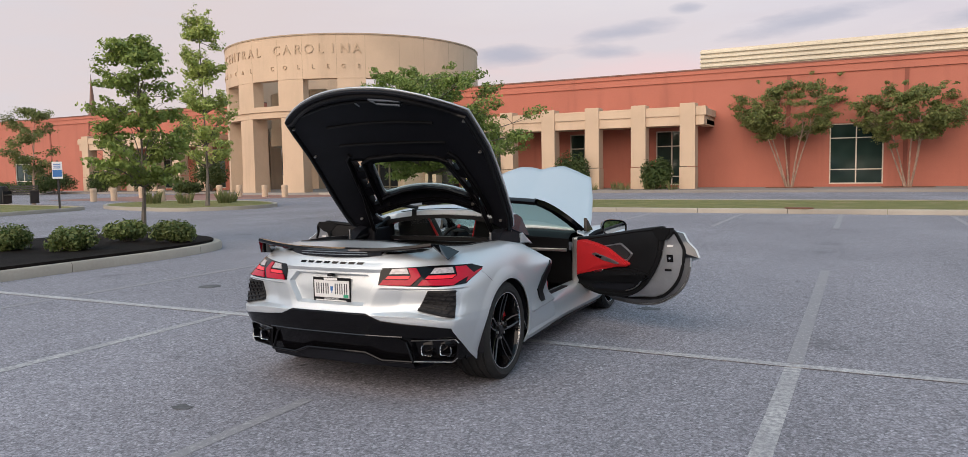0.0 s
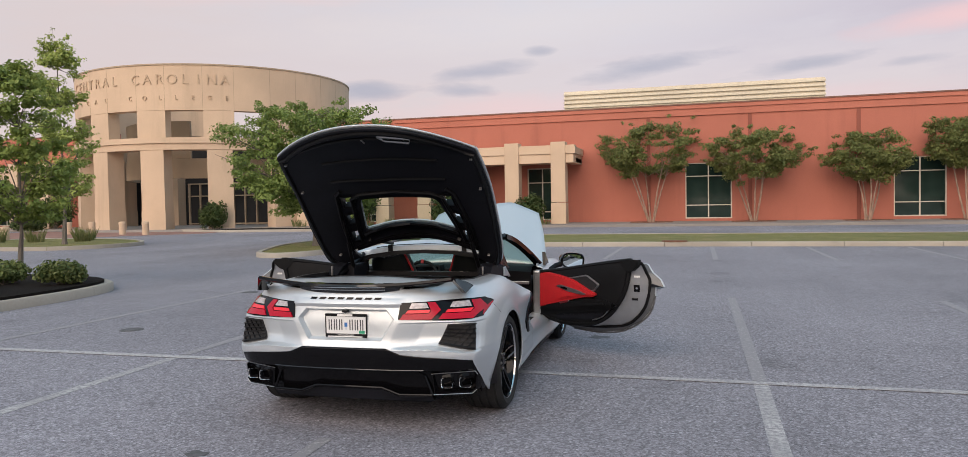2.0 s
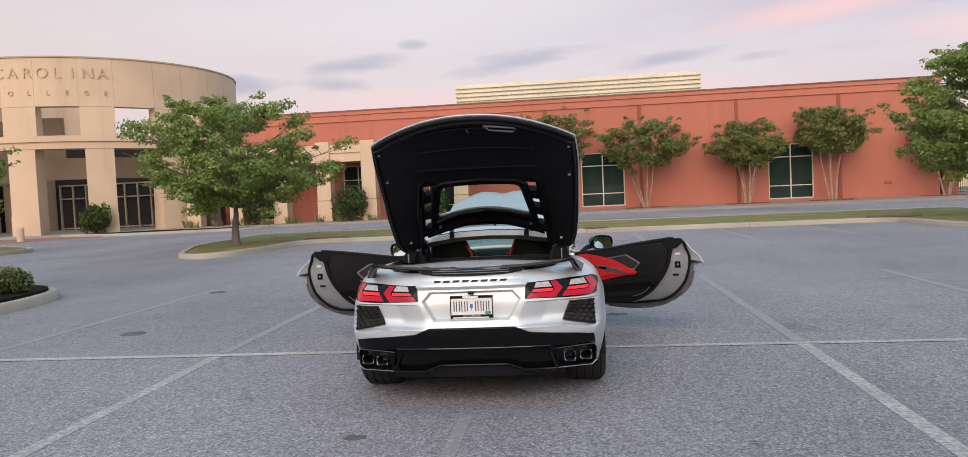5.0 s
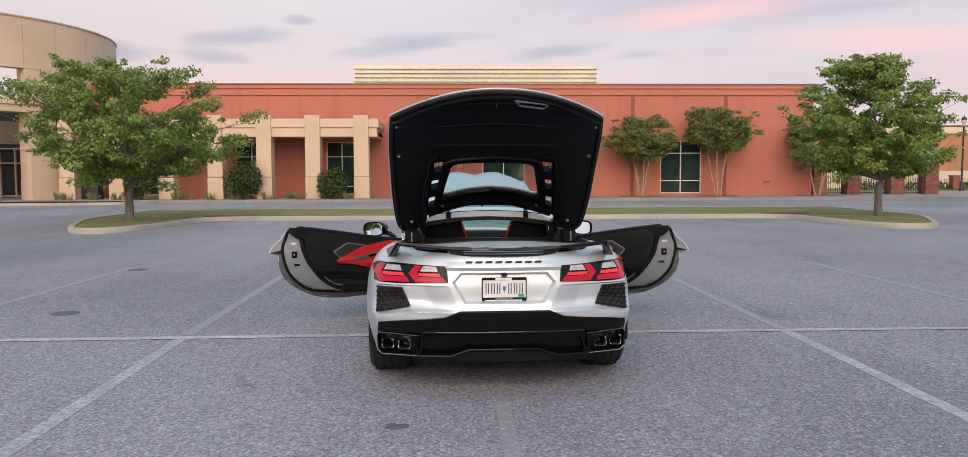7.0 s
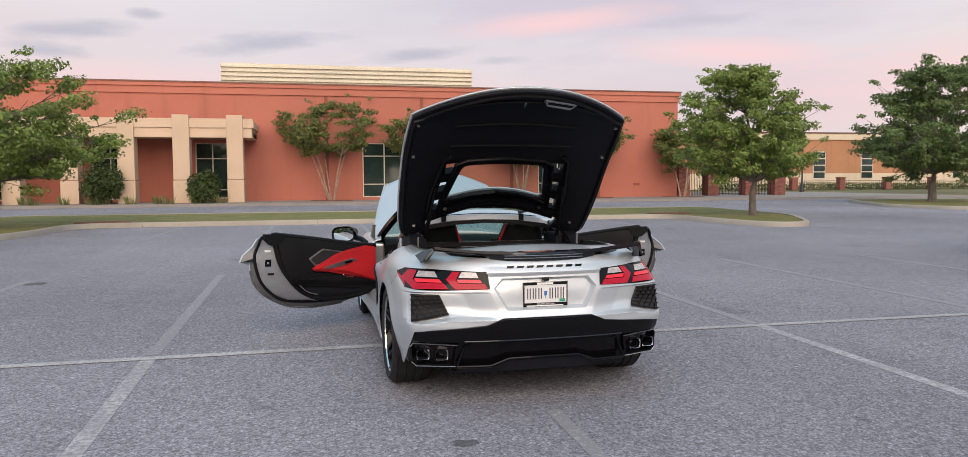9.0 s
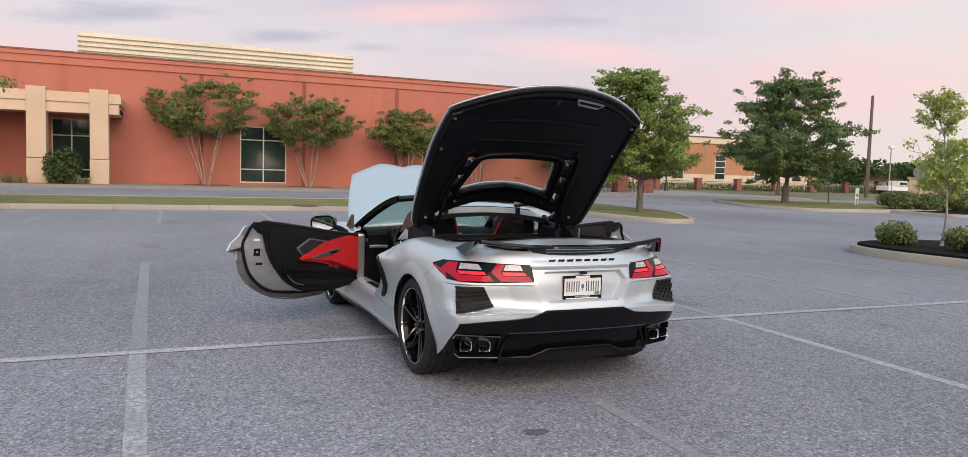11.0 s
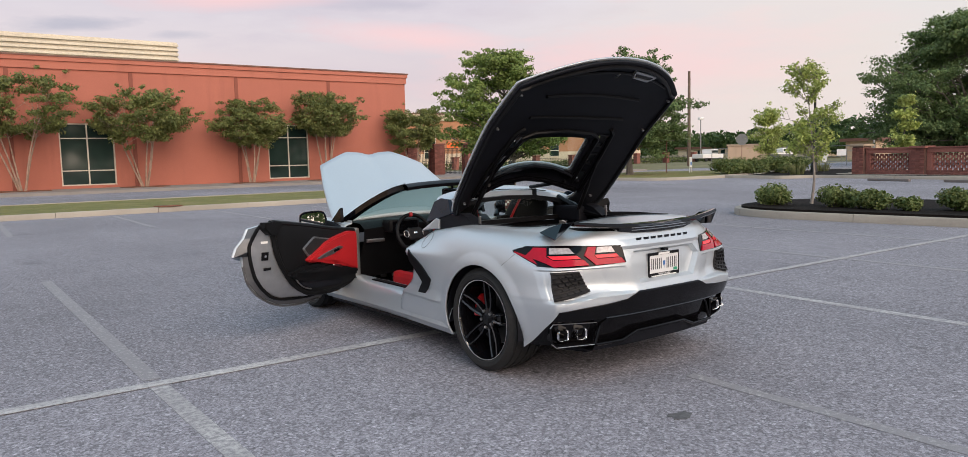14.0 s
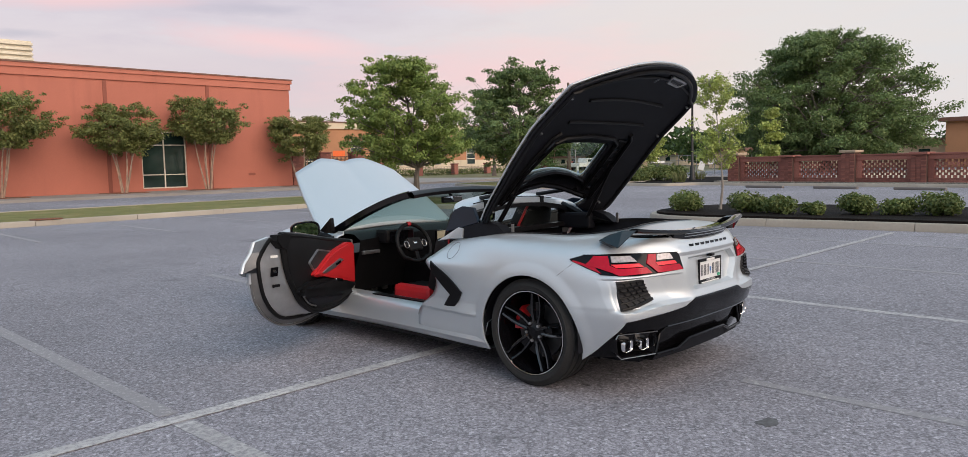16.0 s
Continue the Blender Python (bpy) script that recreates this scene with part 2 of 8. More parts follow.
def make_grass():
    m = Mat("turf", (0.1, 0.14, 0.04), 0.9)
    a = m.ramp(m.tex("noise", 1.1, 5), [(0.3, (0.130, 0.142, 0.032)), (0.55, (0.185, 0.175, 0.050)), (0.72, (0.26, 0.205, 0.09))])
    f = m.ramp(m.tex("noise", 45, 4, 0.7), [(0.3, 0.6), (0.7, 1.4)])
    m.color(m.mix("MULTIPLY", 1.0, a, f))
    return m.bump(m.tex("noise", 50, 4), 0.8, 0.03).m


def make_paint():
    m = Mat("silver_flake_paint", (0.578, 0.622, 0.655), 0.44, 0.58, 0.35)
    flake = m.ramp(m.tex("noise", 900, 1), [(0.3, 0.94), (0.7, 1.06)])
    m.color(m.mix("MULTIPLY", 1.0, (0.578, 0.622, 0.655), flake))
    m.rough(m.ramp(m.tex("noise", 3.0, 4), [(0.3, 0.40), (0.7, 0.45)]))
    m.set("Coat Roughness", 0.05)
    return m.m


def make_glass(name, tint, rough=0.0):
    m = Mat(name, tint, rough)
    g = m.n.new("ShaderNodeBsdfTransparent")
    g.inputs[0].default_value = (*tint, 1)
    s = m.n.new("ShaderNodeBsdfGlossy")
    s.inputs["Roughness"].default_value = rough
    f = m.n.new("ShaderNodeFresnel")
    f.inputs[0].default_value = 1.5
    x = m.n.new("ShaderNodeMixShader")
    m.l.new(f.outputs[0], x.inputs[0])
    m.l.new(g.outputs[0], x.inputs[1])
    m.l.new(s.outputs[0], x.inputs[2])
    m.l.new(x.outputs[0], m.n["Material Output"].inputs[0])
    return m.m


def make_dark_pane():
    m = Mat("dark_window_glass", (0.018, 0.035, 0.032), 0.06, spec=0.5)
    c = m.ramp(m.tex("noise", 0.5, 2), [(0.3, (0.010, 0.022, 0.020)), (0.7, (0.030, 0.055, 0.048))])
    m.color(c)
    return m.m


def make_brick(name, base):
    m = Mat(name, base, 0.9)
    pick = m.ramp(m.chance(), [(0.0, (base[0] * 0.65, base[1] * 0.6, base[2] * 0.62)), (0.5, tuple(base)), (1.0, (base[0] * 1.25, base[1] * 1.3, base[2] * 1.3))])
    pick2 = m.ramp(m.island(), [(0.0, 0.72), (1.0, 1.22)])
    s = m.ramp(m.tex("noise", 25, 5), [(0.3, 0.85), (0.7, 1.15)])
    m.color(m.mix("MULTIPLY", 1.0, m.mix("MULTIPLY", 1.0, pick, pick2), s))
    return m.bump(m.tex("noise", 60, 4), 0.4, 0.005).m


ASPHALT = make_asphalt()
LINE = make_line_paint("worn_white_line", 0.497)
LINE_CROSS = make_line_paint("white_cross_line", 0.452)
LINE_FADED = make_line_paint("faded_white_line", 0.60)
PATCH = plain("asphalt_patch", (0.10, 0.10, 0.105), 0.85, grain=30, amount=0.3, bump=0.4)
CONCRETE = make_stucco("kerb_concrete", (0.37, 0.335, 0.285), 0.16)
WHEEL_STOP = make_stucco("weathered_grey_concrete", (0.185, 0.165, 0.155), 0.14)
YARD = plain("pale_gravel_yard", (0.50, 0.42, 0.31), 0.95, grain=3.0, amount=0.18)
WALKWAY = make_stucco("walkway_concrete", (0.27, 0.245, 0.225), 0.10)
RED_WALL = make_stucco("red_stucco", (0.44, 0.152, 0.107), 0.05)
# darker copy of RED_WALL, the shade of grooves put into the colour
RED_DARK = make_stucco("red_groove_shade_stucco", (0.26, 0.085, 0.06), 0.05)
RED_TRIM = make_stucco("red_cornice_stucco", (0.47, 0.165, 0.115), 0.06)
BEIGE = make_stucco("beige_cast_stone", (0.585, 0.44, 0.315), 0.09)
# duller beige: worn stone of the entrance wall, painted shade of the drum letters
BEIGE_WORN_SHADE = make_stucco("beige_wear_and_letter_shade", (0.50, 0.375, 0.265), 0.09)
# darker copy of BEIGE; inside the rotunda it carries the recess's shade
BEIGE_DARK = make_stucco("beige_dark_recess_shade", (0.40, 0.31, 0.22), 0.08)
TAN_BRICK = make_stucco("tan_brick_far", (0.42, 0.21, 0.115), 0.10)
CREAM = make_stucco("cream_band", (0.62, 0.53, 0.40), 0.06)
CREAM_METAL = plain("cream_metal_cladding", (0.60, 0.54, 0.42), 0.45, 0.0, grain=4)
GUTTER = plain("brown_metal_coping", (0.16, 0.075, 0.055), 0.5)
PANE = make_dark_pane()
FRAME_LIGHT = plain("pale_window_frame", (0.62, 0.57, 0.49), 0.5, grain=8)
# near black: the darkness of unlit depths put into the colour
INSIDE_SHADE = plain("interior_shade", (0.02, 0.02, 0.022), 0.9)
BRICK = make_brick("red_brick", (0.27, 0.105, 0.082))
MORTAR = plain("brick_core", (0.15, 0.085, 0.07), 0.95, grain=25)
IRON = plain("black_iron", (0.015, 0.015, 0.016), 0.45, grain=20)
MULCH = plain("dark_mulch", (0.011, 0.009, 0.008), 0.95, grain=35, amount=0.5, bump=1.0, spec=0.12)
PAVER = make_stucco("red_paver", (0.28, 0.155, 0.125), 0.12)
PINE_STRAW = plain("pine_straw", (0.17, 0.075, 0.045), 0.95, grain=35, amount=0.4, bump=1.0)
TURF = make_grass()
FIELD = plain("far_field", (0.16, 0.15, 0.07), 0.95, grain=1.0, amount=0.3)
LEAF_OAK = make_leaf("oak_leaf", (0.150, 0.225, 0.055), (0.275, 0.350, 0.100))
LEAF_YOUNG = make_leaf("willow_oak_leaf", (0.175, 0.245, 0.055), (0.310, 0.380, 0.100))
LEAF_DARK = make_leaf("dark_leaf", (0.100, 0.160, 0.055), (0.180, 0.250, 0.095))
LEAF_LIGHT = make_leaf("young_leaf", (0.290, 0.365, 0.090), (0.450, 0.510, 0.165))
LEAF_MYRTLE = make_leaf("myrtle_leaf", (0.120, 0.160, 0.046), (0.235, 0.250, 0.085))
LEAF_SHRUB = make_leaf("shrub_leaf", (0.065, 0.110, 0.028), (0.215, 0.250, 0.085))
LEAF_EVERGREEN = make_leaf("evergreen_leaf", (0.035, 0.065, 0.018), (0.100, 0.135, 0.042))
LEAF_FAR = make_leaf("far_leaf", (0.040, 0.080, 0.025), (0.070, 0.120, 0.040))
BLADE = make_leaf("grass_blade", (0.11, 0.15, 0.045), (0.26, 0.25, 0.12))
BARK = make_bark("grey_bark", (0.145, 0.125, 0.108))
BARK_GREY = make_bark("grey_young_bark", (0.30, 0.265, 0.235))
BARK_PALE = make_bark("pale_smooth_bark", (0.36, 0.25, 0.19))
WHITE = plain("white_paint", (0.75, 0.75, 0.74), 0.5, grain=8, amount=0.05)
SIGN_BLUE = plain("sign_blue", (0.04, 0.16, 0.42), 0.4, grain=8, amount=0.05)
SIGN_RED = plain("sign_red", (0.35, 0.02, 0.02), 0.4, grain=8, amount=0.05)
ORANGE = plain("orange_banner", (0.85, 0.16, 0.04), 0.6, grain=8, amount=0.05)
GALV = plain("galvanised_steel", (0.32, 0.32, 0.32), 0.45, 0.7, grain=12)
WOOD_POLE = make_bark("weathered_pole", (0.15, 0.11, 0.085))
METAL_ROOF = plain("grey_metal_roof", (0.25, 0.27, 0.29), 0.4, 0.3, grain=3)

# ---- builders ----


def finish(name, bm, material, smooth=False, angle=40):
    """A mesh object from a bmesh."""
    me = bpy.data.meshes.new(name)
    bm.normal_update()
    bm.to_mesh(me)
    bm.free()
    for m in material if isinstance(material, (list, tuple)) else [material]:
        me.materials.append(m)
    if smooth:
        me.polygons.foreach_set("use_smooth", [True] * len(me.polygons))
        me.set_sharp_from_angle(angle=radians(angle))
    return new(name, me)


def part(name, bm, material, parent, label="", smooth=False, angle=40):
    ob = finish(name, bm, material, smooth, angle)
    ob.parent = parent
    if label:
        tagged(ob, label)
    return ob


def thing(name, label, category, at=(0, 0, 0), rz=0.0, group="", kind=""):
    ob = new(name)
    ob.matrix_basis = pose(*at, 0, 0, rz)
    return tagged(ob, label, category, group, kind)


def box(bm, x0, x1, y0, y1, z0, z1, bevel=0.0, m=None):
    g = bmesh.ops.create_cube(bm, size=1.0)["verts"]
    for v in g:
        v.co = Vector(((x0 + x1) / 2 + v.co.x * (x1 - x0), (y0 + y1) / 2 + v.co.y * (y1 - y0), (z0 + z1) / 2 + v.co.z * (z1 - z0)))
    if bevel:
        e = list({e for v in g for e in v.link_edges})
        g2 = bmesh.ops.bevel(bm, geom=e, offset=bevel, segments=2, affect="EDGES", profile=0.6)
        g = list({v for f in g2["faces"] for v in f.verts} | {v for v in g if v.is_valid})
    if m is not None:
        bmesh.ops.transform(bm, matrix=m, verts=list({v for v in g if v.is_valid}))
    return bm


def boxes(*rows, bevel=0.0):
    bm = bmesh.new()
    for r in rows:
        box(bm, *r, bevel=bevel)
    return bm


def slab(poly, z0, z1, bevel=0.0, bm=None):
    """An upright prism over a plan polygon (counter-clockwise)."""
    bm = bm or bmesh.new()
    lo = [bm.verts.new((x, y, z0)) for x, y in poly]
    hi = [bm.verts.new((x, y, z1)) for x, y in poly]
    n = len(poly)
    top = bm.faces.new(hi)
    bm.faces.new(lo[::-1])
    for i in range(n):
        bm.faces.new((lo[i], lo[(i + 1) % n], hi[(i + 1) % n], hi[i]))
    if bevel:
        bmesh.ops.bevel(bm, geom=list(top.edges), offset=bevel, segments=2, affect="EDGES")
    return bm


def grid_mesh(rows, bm=None, closed=False, flip=False):
    """Faces between rows of points."""
    bm = bm or bmesh.new()
    vs = [[bm.verts.new(p) for p in r] for r in rows]
    for a, b in zip(vs, vs[1:]):
        n = len(a)
        for i in range(n if closed else n - 1):
            q = (a[i], a[(i + 1) % n], b[(i + 1) % n], b[i])
            bm.faces.new(q[::-1] if flip else q)
    return bm


def tube(path, radii, sides=8, bm=None, caps=True):
    bm = bm or bmesh.new()
    path = [Vector(p) for p in path]
    radii = [radii] * len(path) if isinstance(radii, (int, float)) else radii
    rings, ref = [], Vector((0.13, 0.21, 1))
    for i, p in enumerate(path):
        d = (path[min(i + 1, len(path) - 1)] - path[max(i - 1, 0)]).normalized()
        if abs(d.dot(ref.normalized())) > 0.95:
            ref = Vector((1, 0.2, 0.1))
        a = d.cross(ref).normalized()
        b = d.cross(a)
        rings.append([bm.verts.new(p + radii[i] * (math.cos(k * math.tau / sides) * a + math.sin(k * math.tau / sides) * b)) for k in range(sides)])
    for r, s in zip(rings, rings[1:]):
        for k in range(sides):
            bm.faces.new((r[k], s[k], s[(k + 1) % sides], r[(k + 1) % sides]))
    if caps:
        bm.faces.new(rings[0])
        bm.faces.new(rings[-1][::-1])
    return bm


def lathe(profile, sides=32, axis="z", bm=None):
    """Turn a profile of (radius, height) rows."""
    bm = bm or bmesh.new()
    rows = []
    for k in range(sides):
        a = k * math.tau / sides
        row = []
        for r, h in profile:
            p = (r * math.cos(a), r * math.sin(a), h)
            row.append(p if axis == "z" else (h, r * math.cos(a), r * math.sin(a)))
        rows.append(row)
    vs = [[bm.verts.new(p) for p in r] for r in rows]
    for k in range(sides):
        a, b = vs[k], vs[(k + 1) % sides]
        for i in range(len(profile) - 1):
            bm.faces.new((a[i], b[i], b[i + 1], a[i + 1]))
    return bm


def spline(points, n):
    """n+1 points along a smooth curve through the control points."""
    pts = np.array(points, float)
    k = len(pts) - 1
    ext = np.vstack([2 * pts[0] - pts[1], pts, 2 * pts[-1] - pts[-2]])
    res = []
    for i in range(n + 1):
        u = min(i * k / n, k - 1e-9)
        j, t = int(u), u - int(u)
        p0, p1, p2, p3 = ext[j:j + 4]
        res.append(0.5 * (2 * p1 + (p2 - p0) * t + (2 * p0 - 5 * p1 + 4 * p2 - p3) * t * t + (3 * p1 - p0 - 3 * p2 + p3) * t ** 3))
    return np.array(res)


def rounded(poly, r, n=5):
    """A plan polygon with its corners rounded by about r."""
    res = []
    for i, p in enumerate(poly):
        p, a, b = Vector(p), Vector(poly[i - 1]), Vector(poly[(i + 1) % len(poly)])
        da, db = (a - p), (b - p)
        ra, rb = min(r, da.length * 0.49), min(r, db.length * 0.49)
        s, e = p + da.normalized() * ra, p + db.normalized() * rb
        for k in range(n + 1):
            t = k / n
            res.append(((1 - t) ** 2 * s + 2 * t * (1 - t) * p + t * t * e)[:])
    return res


def inset(poly, d):
    """The polygon drawn in by d (counter-clockwise)."""
    res, n = [], len(poly)
    for i in range(n):
        a, p, b = Vector(poly[i - 1]), Vector(poly[i]), Vector(poly[(i + 1) % n])
        u, v = (p - a), (b - p)
        if u.length < 1e-6 or v.length < 1e-6:
            u = v = (b - a)
        u, v = u.normalized(), v.normalized()
        m = Vector((-u.y - v.y, u.x + v.x)).normalized()
        res.append((p + m * d / max(0.5, m.dot(Vector((-u.y, u.x)))))[:])
    return res


def text_mesh(word, height, depth, material, name="letter"):
    cu = bpy.data.curves.new("word", "FONT")
    cu.body, cu.size, cu.extrude, cu.align_x, cu.align_y = word, height * 1.38, depth / 2, "CENTER", "CENTER"
    cu.resolution_u = 3
    tmp = bpy.data.objects.new("word", cu)
    scene.collection.objects.link(tmp)
    me = bpy.data.meshes.new_from_object(tmp.evaluated_get(bpy.context.evaluated_depsgraph_get()))
    bpy.data.objects.remove(tmp)
    me.name = name
    me.materials.clear()
    me.materials.append(material)
    return me


def leaf_mesh(name, centres, size, material, rng, droop=0.0, aspect=0.55, face=None):
    """One mesh of many small folded leaves round the given places, turned to the given facing."""
    n = len(centres)
    c = np.asarray(centres, float)
    up = rng.normal(size=(n, 3)) if face is None else np.asarray(face, float) + rng.normal(0, 0.60, (n, 3))
    up /= np.linalg.norm(up, axis=1)[:, None] + 1e-9
    r = rng.normal(size=(n, 3))
    r[:, 2] -= droop
    d = r - up * (r * up).sum(1)[:, None]
    d /= np.linalg.norm(d, axis=1)[:, None] + 1e-9
    s = np.cross(up, d)
    ln = (size * rng.uniform(0.65, 1.35, n))[:, None]
    w = ln * aspect * 0.5
    v = np.stack([c - d * ln * 0.5, c + s * w + up * w * 0.35, c + d * ln * 0.5, c - s * w + up * w * 0.35], 1).reshape(-1, 3)
    f = np.arange(4 * n).reshape(-1, 4)
    tri = np.concatenate([f[:, [0, 1, 2]], f[:, [0, 2, 3]]], 0)
    me = bpy.data.meshes.new(name)
    me.vertices.add(len(v))
    me.vertices.foreach_set("co", v.ravel())
    me.loops.add(tri.size)
    me.loops.foreach_set("vertex_index", tri.ravel())
    me.polygons.add(len(tri))
    me.polygons.foreach_set("loop_start", np.arange(len(tri)) * 3)
    me.materials.append(material)
    me.update(calc_edges=True)
    return me


# crown outlines: (share of the crown's height, share of its spread)
OAK = ((0, 0.50), (0.10, 0.88), (0.28, 1.0), (0.50, 0.92), (0.72, 0.70), (0.90, 0.42), (1.0, 0.15))
VASE = ((0, 0.30), (0.18, 0.72), (0.45, 1.0), (0.70, 0.92), (0.88, 0.62), (1.0, 0.25))
CONE = ((0, 0.55), (0.10, 1.0), (0.30, 0.92), (0.50, 0.66), (0.72, 0.60), (0.90, 0.34), (1.0, 0.10))
SPREADING = ((0, 0.55), (0.12, 0.90), (0.35, 1.0), (0.60, 0.96), (0.80, 0.80), (0.93, 0.55), (1.0, 0.28))
UMBRELLA = ((0, 0.45), (0.18, 0.85), (0.45, 1.0), (0.70, 0.90), (0.88, 0.62), (1.0, 0.25))
DOME = ((0, 0.86), (0.08, 1.0), (0.30, 0.99), (0.55, 0.88), (0.78, 0.62), (0.93, 0.36), (1.0, 0.12))


def tree(name, label, at, height, spread, bole, trunk_r, leaf, bark, count, leaf_size, seed, category="tree", stems=1, lean=0.06, clumps=120, clump=0.34, outline=OAK, shift=(0, 0), rise=0.35, hollow=0.35, uneven=0.16, group=""):
    """A tapered trunk, limbs that fork into branchlets, and a spray of leaves along each branchlet."""
    rng = np.random.default_rng(seed)
    root = thing(name, label, category, at, group=group)
    hs, rs = zip(*outline)
    ph = rng.uniform(0, math.tau, 4)

    def reach(t, a):
        """How far the crown goes at a share of its height and an azimuth."""
        k = 1 + uneven * (math.sin(2 * a + ph[0]) + 0.8 * math.sin(3 * a + ph[1] + 4 * t) + 0.6 * math.sin(5 * a + ph[2] - 7 * t))
        return spread * float(np.interp(t, hs, rs)) * k

    trunks = []
    for k in range(stems):
        a0 = k * math.tau / stems + rng.uniform(0, 1)
        off = 0.0 if stems == 1 else 0.14
        out = 0.06 if stems == 1 else spread * rng.uniform(0.22, 0.42)
        base = np.array([off * math.cos(a0), off * math.sin(a0), -0.06])
        fork = np.array([math.cos(a0) * out, math.sin(a0) * out, bole])
        bend = base * 0.45 + fork * 0.55 + rng.normal(0, lean, 3) * [1, 1, 0] - [0, 0, bole * 0.02]
        top = fork + [rng.normal(0, lean) + shift[0] * 0.7, rng.normal(0, lean) + shift[1] * 0.7, (height - bole) * (0.80 if stems == 1 else 0.45)]
        pth = spline([base, bend, fork, top], 11)
        r0 = trunk_r / (1 if stems == 1 else 1.9)
        bm = tube([tuple(p) for p in pth], [r0 * (1.30 if i == 0 else 1.0) * (1 - 0.075 * i) for i in range(12)], 8)
        trunks.append((a0, pth, r0, bm))
    heads = []
    limbs = max(5, clumps // (6 if outline is not CONE else 4))
    for j in range(limbs):
        a0, pth, r0, bm = trunks[j % stems]
        az = j * 2.39996 + rng.uniform(-0.35, 0.35) if stems == 1 else a0 + rng.uniform(-1.5, 1.5)
        te = (j + 0.5) / limbs if stems == 1 else rng.uniform(0.05, 0.95)
        te = float(np.clip(te + rng.uniform(-0.08, 0.08), 0.03, 0.97))
        far = reach(te, az) * rng.uniform(0.62, 0.90)
        e = np.array([math.cos(az) * far + shift[0] * (0.4 + 0.6 * te), math.sin(az) * far + shift[1] * (0.4 + 0.6 * te), bole + (height - bole) * te])
        zs = float(np.clip(e[2] - far * rng.uniform(0.45, 0.9), bole * 0.82, bole + (height - bole) * 0.72))
        i = int(np.argmin([abs(p[2] - zs) for p in pth]))
        s0 = pth[i]
        m = s0 * 0.5 + e * 0.5 + [0, 0, rng.uniform(0.0, 0.12) * far]
        q = spline([s0, m, e], 6)
        rl = r0 * (0.42 - 0.022 * i)
        tube([tuple(p) for p in q], [max(0.006, rl * (1 - 0.14 * n)) for n in range(7)], 5, bm)
        for n in range(7):
            f = rng.uniform(0.22, 1.0)
            b0 = q[int(f * 6)]
            a1 = az + rng.normal(0, 0.9)
            ln = spread * rng.uniform(0.14, 0.36)
            w = np.array([math.cos(a1), math.sin(a1), rise + rng.normal(0, 0.30)])
            w /= np.linalg.norm(w)
            tip = b0 + w * ln
            t = float(np.clip((tip[2] - bole) / (height - bole), 0.0, 1.0))
            ta = math.atan2(tip[1] - shift[1] * t, tip[0] - shift[0] * t)
            sprig = outline is not DOME and rng.uniform() < 0.14
            if sprig:
                tip = tip + w * ln * 0.5 + [0, 0, ln * 0.35]
            lim = reach(t, ta) * (1.20 if sprig else 1.0)
            rad = math.hypot(tip[0] - shift[0] * t, tip[1] - shift[1] * t)
            if rad > lim:
                tip[:2] *= lim / rad
            hole = math.sin(tip[0] * 2.9 + ph[0]) * math.sin(tip[1] * 2.9 + ph[1]) * math.sin(tip[2] * 3.6 + ph[2])
            if hole > 0.38 and not sprig and outline is not CONE:
                continue
            if tip[2] > height * (1.08 if sprig else 1.0) or (rad < spread * hollow * rng.uniform(0.3, 1.0) and t < 0.6):
                continue
            tube([tuple(b0), tuple((b0 + tip) / 2 + [0, 0, 0.04]), tuple(tip)], [max(0.004, rl * 0.3), max(0.003, rl * 0.2), 0.003], 4, bm)
            heads.append((tip, w, 0.55 if sprig else 1.0))
    for a0, pth, r0, bm in trunks:
        part("trunk" if stems == 1 else "stem", bm, bark, root, smooth=True)
    heads = [heads[i] for i in rng.permutation(len(heads))]
    heads = heads[:clumps]
    size = rng.uniform(0.60, 1.20, len(heads)) * clump * np.array([h[2] for h in heads])
    share = size ** 2 / (size ** 2).sum()
    pts, facing = [], []
    for (c, w, _), s, q in zip(heads, size, share):
        n = max(8, int(count * q))
        d = rng.normal(size=(n, 3))
        d /= np.linalg.norm(d, axis=1)[:, None]
        rad = s * rng.uniform(0.05, 1.0, n) ** 0.45
        rad *= 1 + 0.35 * np.sin(d[:, 0] * 6 + c[0] * 9) * np.cos(d[:, 1] * 5 + c[1] * 9)
        p = d * rad[:, None] * [1, 1, 0.62]
        p += w * (p @ w)[:, None] * 0.75
        pts.append(c - w * s * 0.35 + p)
        facing.append(d * [0.9, 0.9, 0.7] + [0, 0, 0.55])
    pts, facing = np.concatenate(pts), np.concatenate(facing)
    ok = pts[:, 2] > bole * 0.6
    cr = new("crown", leaf_mesh("crown", pts[ok], leaf_size, leaf, rng, 0.3, 0.6, facing[ok]))
    cr.parent = root
    return root


